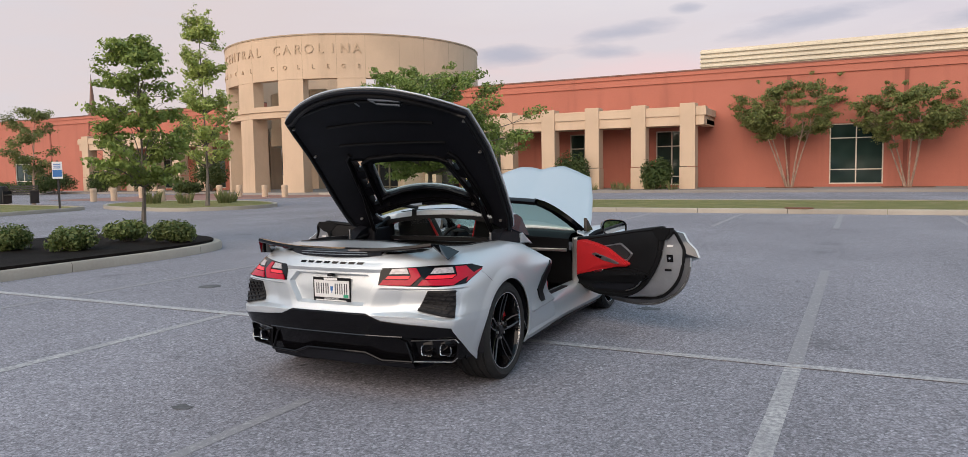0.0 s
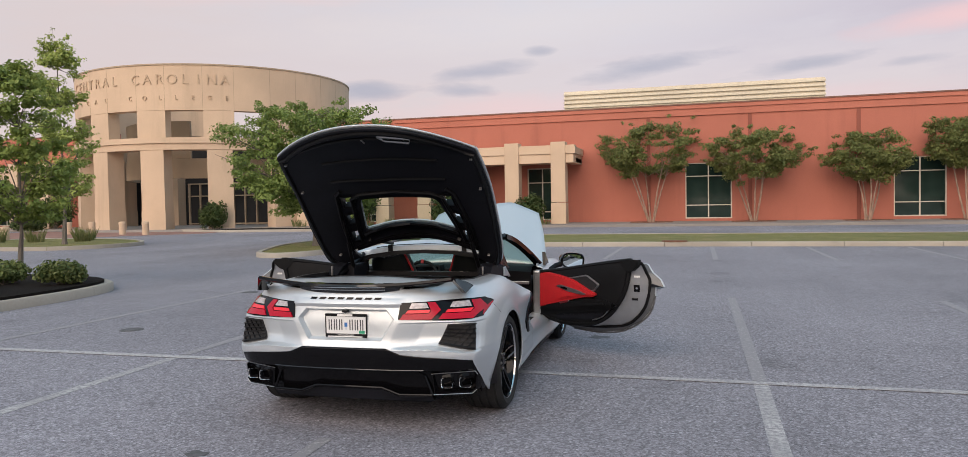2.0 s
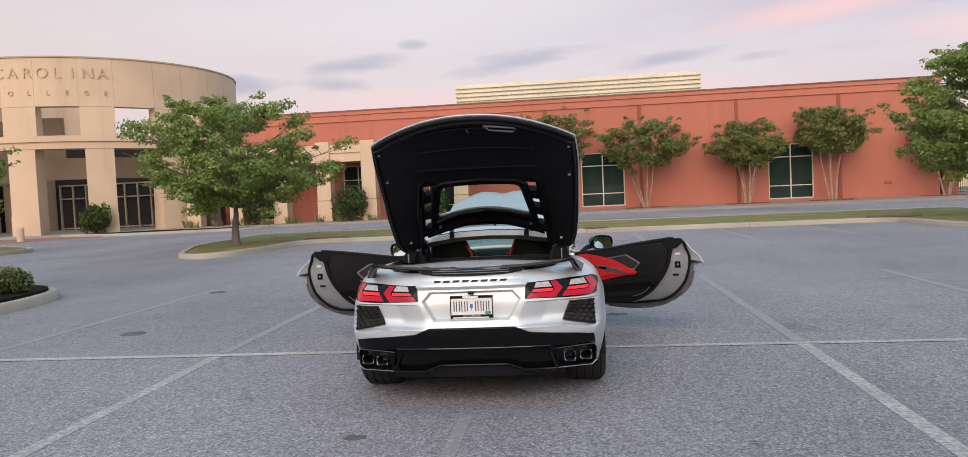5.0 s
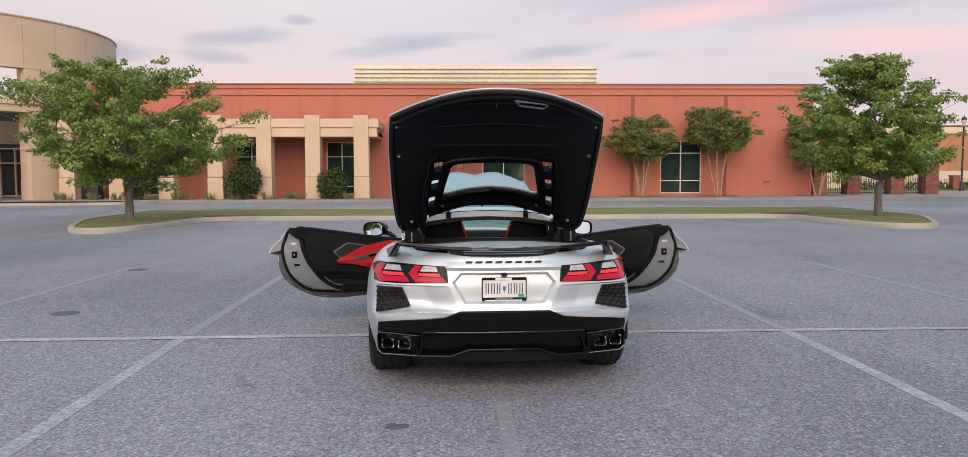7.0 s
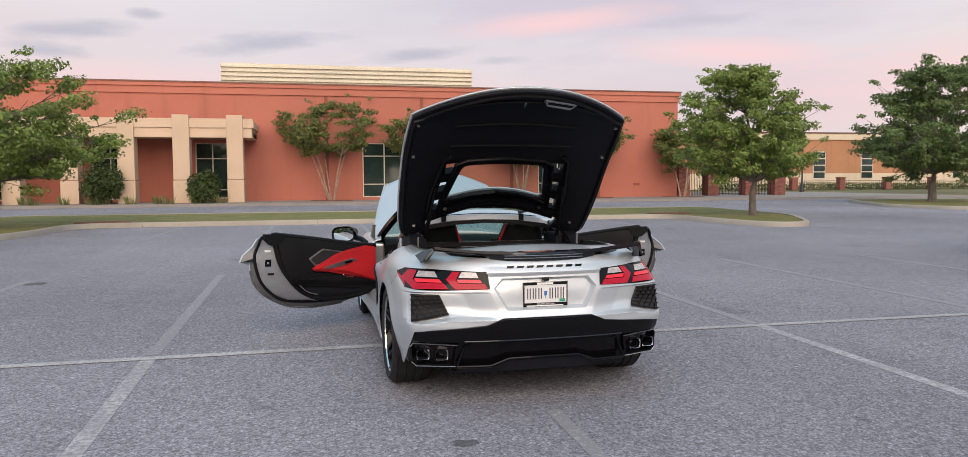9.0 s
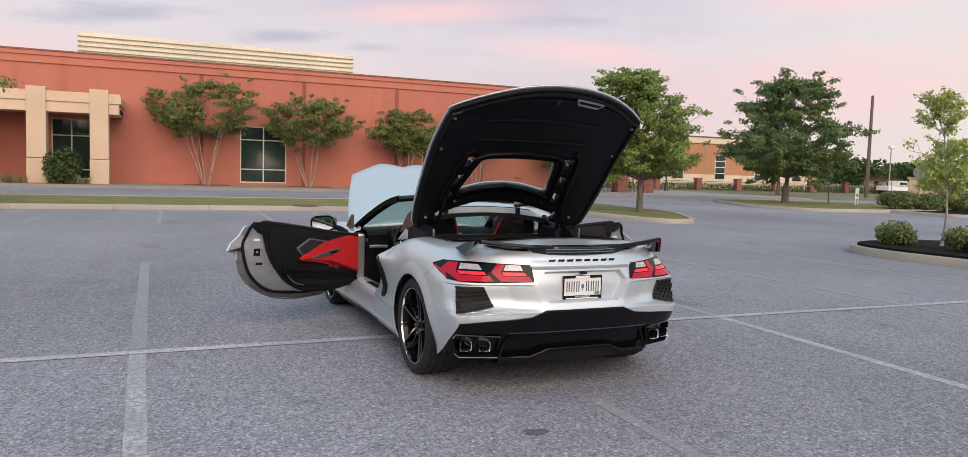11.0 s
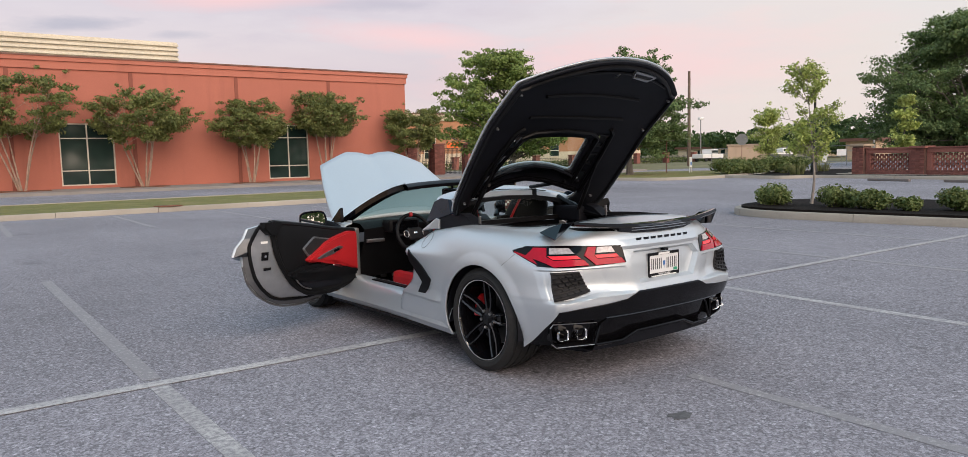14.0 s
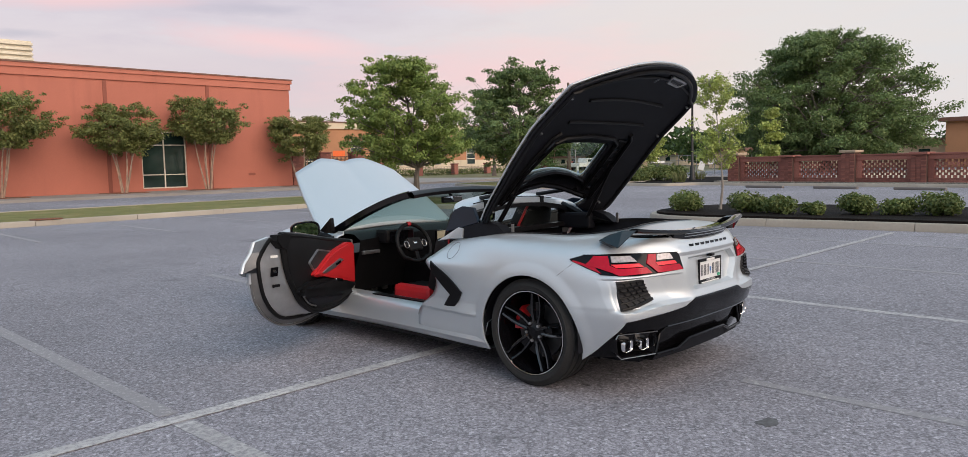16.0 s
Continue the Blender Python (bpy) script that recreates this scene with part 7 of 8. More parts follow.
part("tunnel", boxes((-0.13, 0.13, 0.95, 2.3, 0.235, 0.56), bevel=0.04), CABIN, car)

# front body: wings, nose
def front_row(y):
    t = (y - 2.15) / 1.5
    wid = 0.925 - 0.02 * math.cos(t * 5) - 0.30 * max(0, t - 0.45) ** 1.6
    peak = 0.815 + 0.035 * math.sin(min(1, max(0, t * 1.55)) * math.pi) - 0.42 * max(0, t - 0.50) ** 1.25
    mid = 0.85 - 0.04 * t - 0.42 * max(0, t - 0.42) ** 1.2
    return wid, peak, mid


for s in (-1, 1):
    rows = []
    for k in range(61):
        y = 2.16 + 1.50 * k / 60
        w, pk, md = front_row(y)
        inn = 0.74 - 0.25 * max(0, (y - 2.45) / 1.2)
        rows.append([(s * p[0], y, p[1]) for p in spline([(w - 0.05, 0.16), (w - 0.01, 0.26), (w, 0.40), (w - 0.005, 0.56), (w - 0.035, 0.70 - 0.10 * max(0, (y - 2.9))), (w - 0.10, pk - 0.02), (w - 0.16, pk), (inn, md)], 26)])
    bm = grid_mesh(rows, flip=s < 0)
    arch_cut(bm, 2.723, 0.33, 0.365)
    fw = part("front_wing", bm, PAINT, car, smooth=True, angle=35)
    md2 = fw.modifiers.new("thickness", "SOLIDIFY")
    md2.thickness, md2.offset = 0.010, -1
rows = []
for k in range(17):
    a = radians(-82 + 164 * k / 16)
    rows.append([(0.80 * math.sin(a) * f, 3.40 + 0.26 * math.cos(a) * g, z) for f, g, z in ((0.92, 0.7, 0.16), (1.0, 1.1, 0.28), (1.0, 1.15, 0.42), (0.92, 0.9, 0.55), (0.75, 0.2, 0.62))])
part("nose", grid_mesh(rows), PAINT, car, smooth=True)
part("front_trunk", slab(rounded([(-0.62, 2.42), (0.62, 2.42), (0.42, 3.35), (-0.42, 3.35)], 0.1), 0.32, 0.62), LINER, car, "black front luggage tub")
part("cowl", boxes((-0.74, 0.74, 2.28, 2.46, 0.72, 0.83), bevel=0.02), SATIN_BLACK, car)

# windscreen and its frame
def screen_pt(u, v, out=0.0):
    """u across, v from the cowl up to the header."""
    wd = 0.735 + (0.555 - 0.735) * v
    y = 2.46 - 0.88 * v - 0.11 * (abs(u) ** 2.2) * (1 - 0.4 * v)
    z = 0.845 + 0.335 * (1 - (1 - v) ** 1.35) - 0.018 * u * u
    return (wd * u, y - out * 0.35, z + out)


rows = [[screen_pt(-1 + 2 * i / 20, v / 10) for i in range(21)] for v in range(11)]
wsg = part("windscreen", grid_mesh(rows), GLASS_TINT, car, "clear windscreen", smooth=True)
wsg.visible_shadow = False
for s in (-1, 1):
    pts = [Vector(screen_pt(s, v / 8, 0.004)) for v in range(-1, 9)]
    rows = []
    for i, p in enumerate(pts):
        w = 0.036
        rows.append([p + Vector((s * w, -0.03, -0.03)), p + Vector((s * w * 0.9, 0.0, 0.012)), p + Vector((0, 0.012, 0.020)), p + Vector((-s * w, 0.005, 0.004)), p + Vector((-s * w * 0.6, -0.04, -0.03))])
    bm = grid_mesh(rows, closed=True)
    bmesh.ops.recalc_face_normals(bm, faces=bm.faces)
    part("windscreen_pillar", bm, GLOSS_BLACK, car, smooth=True, angle=50)
rows = []
for i in range(25):
    u = -1.06 + 2.12 * i / 24
    p = Vector(screen_pt(u, 1.0))
    rows.append([p + Vector(d) for d in ((0, 0.03, -0.004), (0, 0.02, 0.018), (0, -0.05, 0.020), (0, -0.085, -0.005), (0, -0.07, -0.032), (0, 0.0, -0.03))])
bm = grid_mesh(rows, closed=True)
bmesh.ops.recalc_face_normals(bm, faces=bm.faces)
part("header_rail", bm, SATIN_BLACK, car, "black windscreen header rail", smooth=True, angle=50)
mir = part("rear_view_mirror", boxes((-0.12, 0.12, 1.58, 1.61, 1.065, 1.125), bevel=0.015), SATIN_BLACK, car)
part("mirror_face", boxes((-0.11, 0.11, 1.576, 1.579, 1.072, 1.118)), MIRROR, mir)
part("stem", tube([(0, 1.60, 1.12), (0, 1.63, 1.16)], 0.012, 8), SATIN_BLACK, mir)

# roof hoop behind the seats and the quarter panels
def prism(q, s, thick):
    """A flat panel on one side of the car, thickened inward."""
    bm = bmesh.new()
    a = [bm.verts.new((s * x, y, z)) for x, y, z in q]
    b = [bm.verts.new((s * (x - thick), y, z - 0.004)) for x, y, z in q]
    bm.faces.new(a)
    bm.faces.new(b[::-1])
    for i in range(len(q)):
        bm.faces.new((a[i], b[i], b[(i + 1) % len(q)], a[(i + 1) % len(q)]))
    bmesh.ops.recalc_face_normals(bm, faces=bm.faces)
    bmesh.ops.bevel(bm, geom=list(bm.edges), offset=0.003, segments=1, affect="EDGES")
    return bm


hoop = [(0.715, 0.60, 0.970), (0.690, 0.72, 1.010), (0.640, 0.82, 1.050), (0.53, 0.870, 1.080), (0.28, 0.885, 1.110), (0.0, 0.89, 1.120)]
hoop = [(-x, y, z) for x, y, z in hoop] + hoop[-2::-1]
rows = []
for p in spline(hoop, 48):
    k = 1 - 0.72 * (abs(p[0]) / 0.715) ** 4
    p = Vector(p)
    rows.append([p + Vector((0, dy * k, dz)) for dy, dz in ((0.004, -0.050), (-0.004, -0.046), (-0.003, -0.004), (0.006, 0.004), (0.05, 0.018), (0.12, 0.034 * k), (0.18, 0.024 * k), (0.20, -0.012), (0.10, -0.048))])
bm = grid_mesh(rows, closed=True)
bmesh.ops.recalc_face_normals(bm, faces=bm.faces)
part("roof_hoop", bm, PAINT, car, smooth=True, angle=40)
for s in (-1, 1):
    part("hoop_bracket", boxes((s * 0.345 - 0.022, s * 0.345 + 0.022, 0.872, 0.890, 1.050, 1.118), bevel=0.004), SATIN_BLACK, car, "black bracket on the roof hoop")
part("hoop_gap", tube([(-0.48, 0.882, 1.094), (-0.28, 0.892, 1.116), (0, 0.897, 1.126), (0.28, 0.892, 1.116), (0.48, 0.882, 1.094)], 0.004, 6), SATIN_BLACK, car)
for s in (-1, 1):
    q = [(0.742, 0.925, 0.903), (0.728, 0.730, 0.950), (0.722, 0.610, 0.982), (0.690, 0.685, 1.084), (0.684, 0.800, 1.090), (0.690, 0.880, 1.060)]
    part("quarter_panel", prism(q, s, 0.03), GLASS_DARK, car, "dark glossy quarter window")
    part("quarter_cap", prism([(0.728, 1.020, 0.832), (0.745, 0.900, 0.852), (0.742, 0.755, 0.866), (0.738, 0.750, 0.936), (0.736, 0.795, 0.942)], s, 0.022), PAINT, car)
    part("quarter_trim", prism([(0.726, 0.760, 0.862), (0.728, 0.600, 0.880), (0.716, 0.350, 0.900), (0.705, 0.440, 0.965), (0.702, 0.530, 0.990), (0.716, 0.620, 0.978), (0.724, 0.750, 0.946)], s, 0.10), LINER, car, "black trim beside the engine bay")
    part("trim_bracket", boxes((s * 0.655 - 0.006, s * 0.655 + 0.006, 0.335, 0.355, 0.895, 0.975), bevel=0.003), BRUSHED, car, "bright bracket in the engine bay")
# cabin bulkhead with its window
def frame_ring(outer, inner, y0, y1):
    bm = bmesh.new()
    n = len(outer)
    v = [[bm.verts.new((x, yy, z)) for x, z in pts] for pts, yy in ((outer, y0), (inner, y0), (inner, y1), (outer, y1))]
    for a, b in zip(v, v[1:] + v[:1]):
        for i in range(n):
            bm.faces.new((a[i], a[(i + 1) % n], b[(i + 1) % n], b[i]))
    bmesh.ops.recalc_face_normals(bm, faces=bm.faces)
    return bm


o_ = [(-0.64, 0.855), (0.64, 0.855), (0.63, 0.96), (0.60, 1.015), (0.53, 1.036), (0.28, 1.069), (0.0, 1.078), (-0.28, 1.069), (-0.53, 1.036), (-0.60, 1.015), (-0.63, 0.96)]
i_ = [(-0.56, 0.890), (0.56, 0.890), (0.565, 0.94), (0.55, 0.988), (0.50, 1.004), (0.26, 1.038), (0.0, 1.048), (-0.26, 1.038), (-0.50, 1.004), (-0.55, 0.988), (-0.565, 0.94)]
part("rear_window_frame", frame_ring(o_, i_, 0.80, 0.87), SATIN_BLACK, car, "black frame of the rear cabin window")
bm = bmesh.new()
bm.faces.new([bm.verts.new((x, 0.835, z)) for x, z in i_])
rg = part("rear_window", bm, GLASS, car, "clear rear cabin window")
rg.visible_shadow = False
part("bulkhead", boxes((-0.66, 0.66, 0.90, 0.95, 0.24, 0.84), bevel=0.01), CABIN, car)
for s in (-1, 1):
    part("bay_brace", tube([(s * 0.60, 0.86, 1.04), (s * 0.62, 0.60, 0.93), (s * 0.63, 0.40, 0.90)], [0.022, 0.022, 0.018], 8), SATIN_BLACK, car, smooth=True)
    part("bay_side_trim", boxes((s * 0.60 - 0.05, s * 0.60 + 0.05, 0.55, 0.88, 0.84, 0.97), bevel=0.02), LINER, car)


# seats, dashboard and wheel
def seat(x):
    base = part("seat", slab(rounded([(x - 0.25, 1.22), (x + 0.25, 1.22), (x + 0.24, 1.78), (x - 0.24, 1.78)], 0.07), 0.24, 0.36, 0.03), CABIN, car, "black and red leather bucket seat")
    for s in (-1, 1):
        part("bolster", boxes((x + s * 0.215 - 0.05, x + s * 0.215 + 0.05, 1.24, 1.68, 0.30, 0.44), bevel=0.045), RED_HIDE, base, "red leather bolster")
    part("cushion", boxes((x - 0.17, x + 0.17, 1.26, 1.80, 0.34, 0.40), bevel=0.03), CABIN, base)
    tilt = pose(x, 1.19, 0.40, 17, 0, 0)
    o = -1 if x > 0 else 1
    shape = [(-0.20, 0.0), (0.20, 0.0), (0.215, 0.36), (0.185, 0.50), (0.135, 0.64), (0.10, 0.715), (-0.14, 0.715), (-0.20, 0.64), (-0.222, 0.50), (-0.222, 0.36)]
    shape = [(px * o, pz) for px, pz in shape]
    bm = bmesh.new()
    loops = [[bm.verts.new(tilt @ Vector((px * f, yy, 0.33 + (pz - 0.33) * f))) for px, pz in shape] for f, yy in ((0.88, -0.085), (0.97, -0.07), (1.0, -0.03), (1.0, 0.03), (0.95, 0.055), (0.84, 0.045))]
    for a, b in zip(loops, loops[1:]):
        for i in range(len(a)):
            bm.faces.new((a[i], a[(i + 1) % len(a)], b[(i + 1) % len(a)], b[i]))
    bm.faces.new(loops[0][::-1])
    bm.faces.new(loops[-1])
    bmesh.ops.recalc_face_normals(bm, faces=bm.faces)
    part("backrest", bm, CABIN, base, smooth=True, angle=50)
    for s in (-1, 1):
        bm = bmesh.new()
        box(bm, s * 0.19 - 0.05, s * 0.19 + 0.05, -0.05, 0.12, 0.0, 0.42, 0.035, tilt)
        part("back_bolster", bm, CABIN, base, smooth=True)
        if s != o:
            continue
        edge = [tilt @ Vector((s * px, -0.045, pz)) for px, pz in ((0.212, 0.30), (0.208, 0.40), (0.180, 0.52), (0.134, 0.642), (0.115, 0.69))]
        part("red_strip", tube(edge, 0.011, 8), RED_HIDE, base, "red leather strip", smooth=True)
    bm = bmesh.new()
    box(bm, -0.10, 0.10, 0.04, 0.075, 0.04, 0.56, 0.02, tilt)
    part("back_insert", bm, RED_HIDE, base, "red leather insert", smooth=True)
    return base


seat(-0.36)
seat(0.36)
for x in (-0.36, 0.36):
    part("belt_guide", boxes((x - 0.25, x - 0.18, 1.03, 1.06, 0.84, 0.90), bevel=0.01), SATIN_BLACK, car)
    part("seat_belt", boxes((x - 0.235, x - 0.195, 1.04, 1.05, 0.55, 0.88)), RED_HIDE, car, "red seat belt")
rows = []
for i in range(21):
    u = -1 + 2 * i / 20
    rows.append([(0.72 * u, y, z + 0.025 * (1 - u * u)) for y, z in ((2.36, 0.80), (2.22, 0.83), (2.05, 0.825), (1.97, 0.78), (1.99, 0.66), (2.08, 0.50), (2.12, 0.32))])
part("dashboard", grid_mesh(rows), CABIN, car, "black stitched dashboard", smooth=True, angle=45)
for x0, x1 in ((-0.70, -0.52), (0.20, 0.70)):
    part("dash_trim", boxes((x0, x1, 1.955, 1.985, 0.66, 0.69), bevel=0.006), BRUSHED, car)
part("instrument_hood", boxes((-0.52, -0.20, 1.86, 2.02, 0.74, 0.86), bevel=0.03), CABIN, car)
part("instrument_display", boxes((-0.49, -0.23, 1.852, 1.858, 0.755, 0.84)), GLOSS_BLACK, car)
scr = part("centre_display", boxes((-0.02, 0.20, 1.78, 1.80, 0.70, 0.82), bevel=0.006, ), GLOSS_BLACK, car)
part("display_face", boxes((-0.01, 0.19, 1.776, 1.779, 0.708, 0.812)), SCREEN_GLOW, scr)
part("console_ridge", boxes((0.10, 0.17, 1.10, 1.85, 0.52, 0.70), bevel=0.03), CABIN, car)
SW = pose(-0.36, 1.70, 0.735, 68, 0, 0)
bm = bmesh.new()
ringp = [SW @ Vector((0.175 * math.cos(a), 0.175 * math.sin(a) * (0.86 if math.sin(a) < -0.75 else 1.0), 0)) for a in [k * math.tau / 36 for k in range(37)]]
tube(ringp, 0.017, 10, bm)
sw = part("steering_wheel", bm, CABIN, car, "black leather steering wheel with a red top mark", smooth=True)
bm = bmesh.new()
box(bm, -0.075, 0.075, -0.065, 0.055, -0.02, 0.022, 0.018, SW)
part("hub", bm, CABIN, sw)
for a0, a1, b0, b1 in ((-0.16, -0.055, -0.016, 0.004), (0.055, 0.16, -0.016, 0.004), (-0.018, 0.018, -0.15, -0.05)):
    bm = bmesh.new()
    box(bm, a0, a1, b0, b1, -0.012, 0.010, 0.006, SW)
    part("spoke", bm, CABIN, sw)
bm = bmesh.new()
box(bm, -0.016, 0.016, 0.158, 0.194, -0.02, 0.02, 0.006, SW)
part("top_mark", bm, RED_HIDE, sw, "red top mark")
bm = bmesh.new()
box(bm, -0.085, 0.085, -0.050, 0.046, -0.006, 0.0155, 0.018, SW)
part("hub_pad", bm, CABIN, sw, smooth=True, angle=40)
for x in (-0.098, 0.098):
    bm = bmesh.new()
    box(bm, x - 0.020, x + 0.020, -0.022, 0.018, -0.004, 0.018, 0.006, SW)
    part("switch_pod", bm, CABIN, sw)
    pod = [SW @ Vector((x + 0.024 * math.cos(k * math.tau / 16), -0.004 + 0.030 * math.sin(k * math.tau / 16), 0.020)) for k in range(17)]
    part("pod_ring", tube(pod, 0.004, 6), BRUSHED, sw, "bright ring round the switches", smooth=True)
bm = bmesh.new()
box(bm, -0.016, 0.016, -0.004, 0.012, 0.018, 0.024, 0.002, SW)
part("badge_shape", bm, CHROME, sw)
for x in (-0.42, -0.30):
    part("pedal", boxes((x - 0.03, x + 0.03, 2.17, 2.19, 0.30, 0.42), bevel=0.005), BRUSHED, car)


# ---- doors ----
def door(s):
    """One open door with its trim, shut face and mirror. Built closed along -y from its hinge, then swung out."""
    piv = Matrix.Translation((s * 0.895, 2.13, 0)) @ Euler((0, 0, s * radians(62.0 if s < 0 else 59.5))).to_matrix().to_4x4()
    skin = [(0.0, 0.30), (0.30, 0.235), (0.62, 0.228), (0.88, 0.268), (1.09, 0.375), (1.20, 0.49), (1.240, 0.62), (1.245, 0.735), (1.335, 0.705), (1.300, 0.768), (1.215, 0.832), (1.168, 0.900), (1.0, 0.918), (0.70, 0.880), (0.35, 0.828), (0.0, 0.785)]
    shut_out = [(0.0, 0.335), (0.30, 0.285), (0.62, 0.290), (0.93, 0.332), (1.067, 0.410), (1.155, 0.51), (1.195, 0.61), (1.213, 0.70), (1.215, 0.735), (1.210, 0.775), (1.190, 0.835), (1.165, 0.925), (1.0, 0.926), (0.70, 0.884), (0.35, 0.830), (0.0, 0.785)]
    shut_q = [-0.05] * 10 + [-0.07, -0.13, -0.10, -0.10, -0.10, -0.10]
    shut_in = [(0.0, 0.36), (0.30, 0.310), (0.62, 0.330), (0.76, 0.380), (0.86, 0.450), (0.935, 0.54), (0.985, 0.61), (1.020, 0.68), (1.035, 0.72), (1.045, 0.76), (1.060, 0.83), (1.095, 0.932), (1.0, 0.930), (0.70, 0.886), (0.35, 0.828), (0.0, 0.780)]
    n = len(skin)

    def spot(p, z, q):
        return piv @ Vector((s * q, -p, z))

    def shrunk(f, g, q):
        return [spot(0.60 + (p - 0.60) * f, 0.58 + (z - 0.58) * g, q) for p, z in skin]
    rows = [shrunk(0.55, 0.30, 0.075), shrunk(0.85, 0.70, 0.066), shrunk(0.96, 0.93, 0.040), shrunk(0.995, 0.99, 0.016), shrunk(1.0, 1.0, 0.004), shrunk(0.992, 0.985, -0.006)]
    bm = grid_mesh(rows, closed=True)
    vs = list(bm.verts)
    bm.faces.new(vs[:n])
    bmesh.ops.recalc_face_normals(bm, faces=bm.faces)
    d = part("door", bm, PAINT, car, "open silver door with black and red trim", smooth=True, angle=35)
    # folded edge is body silver; the darker grey holds its shade
    bm = grid_mesh([shrunk(0.991, 0.984, -0.007), [spot(p, z, q) for (p, z), q in zip(shut_out, shut_q)]], closed=True)
    bmesh.ops.recalc_face_normals(bm, faces=bm.faces)
    part("flange", bm, SHADED_PAINT, d, "folded silver door edge with shade put into its grey", smooth=True, angle=30)
    # slanting shut face between two rubber seals, its shade put into a greyer silver
    mid = [(spot(*a, q) + spot(*b, -0.15)) * 0.5 + (spot(0, 0, -0.012) - spot(0, 0, 0)) for a, b, q in zip(shut_out, shut_in, shut_q)]
    bm = grid_mesh([[spot(p, z, q) for (p, z), q in zip(shut_out, shut_q)], mid, [spot(p, z, -0.15) for p, z in shut_in], [spot(0.55 + (p - 0.55) * 0.9, 0.6 + (z - 0.6) * 0.9, -0.15) for p, z in shut_in]], closed=True)
    bmesh.ops.recalc_face_normals(bm, faces=bm.faces)
    part("shut_face", bm, SHUT_METAL, d, "silver shut face with shade put into its grey", smooth=True, angle=30)
    inner_line = [spot(p, z, -0.156) for p, z in shut_in]
    outer_line = [spot(p, z, q - 0.004) for (p, z), q in zip(shut_out[1:13], shut_q[1:13])]
    part("door_seal", tube([tuple(p) for p in spline(inner_line, 48)], 0.021, 8), SEAL, d, "black rubber door seal", smooth=True)
    part("door_seal", tube([tuple(p) for p in spline(outer_line, 40)], 0.014, 8), SEAL, d, smooth=True)
    # return of the skin's lower flange, its shade put into the grey
    part("flange", tube([tuple(p) for p in spline([spot(p, z, -0.004) for p, z in skin[1:7]], 24)], 0.008, 6), SHADED_PAINT, d, smooth=True)
    # padded inner panel
    panel = [(0.0, 0.780), (0.0, 0.36), (0.30, 0.318), (0.62, 0.338), (0.76, 0.388), (0.855, 0.456), (0.93, 0.545), (0.98, 0.615), (1.025, 0.72), (1.045, 0.83), (1.06, 0.926), (0.70, 0.884), (0.35, 0.826)]
    rows = []
    for f, q in ((1.0, -0.135), (1.0, -0.160), (0.98, -0.172), (0.90, -0.178)):
        rows.append([piv @ Vector((s * q, -(0.50 + (p - 0.50) * f), 0.62 + (z - 0.62) * f)) for p, z in panel])
    bm = grid_mesh(rows, closed=True)
    vs = list(bm.verts)
    bm.faces.new(vs[-len(panel):])
    bmesh.ops.recalc_face_normals(bm, faces=bm.faces)
    part("trim_panel", bm, CABIN, d, "black leather door trim", smooth=True, angle=40)

    def pad(name, poly, q0, q1, mat, label="", bev=0.01):
        bm = bmesh.new()
        a = [bm.verts.new(piv @ Vector((s * q0, -p, z))) for p, z in poly]
        b = [bm.verts.new(piv @ Vector((s * q1, -p, z))) for p, z in poly]
        k = len(poly)
        top = bm.faces.new(b)
        bm.faces.new(a[::-1])
        for i in range(k):
            bm.faces.new((a[i], b[i], b[(i + 1) % k], a[(i + 1) % k]))
        bmesh.ops.recalc_face_normals(bm, faces=bm.faces)
        if bev:
            bmesh.ops.bevel(bm, geom=list(top.edges), offset=bev, segments=2, affect="EDGES")
        return part(name, bm, mat, d, label)
    pad("seal_corner", [(0.98, 0.905), (0.98, 0.938), (1.165, 0.948), (1.172, 0.905), (1.115, 0.850), (1.05, 0.835)], -0.125, -0.184, SEAL, "black rubber corner of the seal", 0.006)
    pad("speaker_grille", rounded([(0.36, 0.745), (0.60, 0.790), (0.752, 0.705), (0.685, 0.632), (0.52, 0.645)], 0.02, 3), -0.17, -0.188, BRUSHED, "brushed metal speaker grille", 0.006)
    pad("speaker_mesh", rounded([(0.385, 0.740), (0.60, 0.775), (0.728, 0.703), (0.678, 0.648), (0.53, 0.655)], 0.015, 3), -0.186, -0.190, ROTOR, "", 0)
    pad("armrest", rounded([(0.03, 0.475), (0.38, 0.562), (0.80, 0.570), (0.955, 0.530), (0.86, 0.475), (0.30, 0.415), (0.03, 0.405)], 0.03, 3), -0.17, -0.235, CABIN, "", 0.030)
    pad("map_pocket", rounded([(0.20, 0.385), (0.78, 0.452), (0.80, 0.425), (0.66, 0.372), (0.25, 0.345)], 0.02, 3), -0.17, -0.190, LINER, "", 0.008)
    pad("red_insert", rounded([(0.03, 0.775), (0.03, 0.435), (0.14, 0.478), (0.38, 0.560), (0.690, 0.588), (0.725, 0.612), (0.46, 0.735), (0.28, 0.770), (0.13, 0.790)], 0.025, 3), -0.17, -0.222, RED_HIDE, "red leather insert", 0.016)
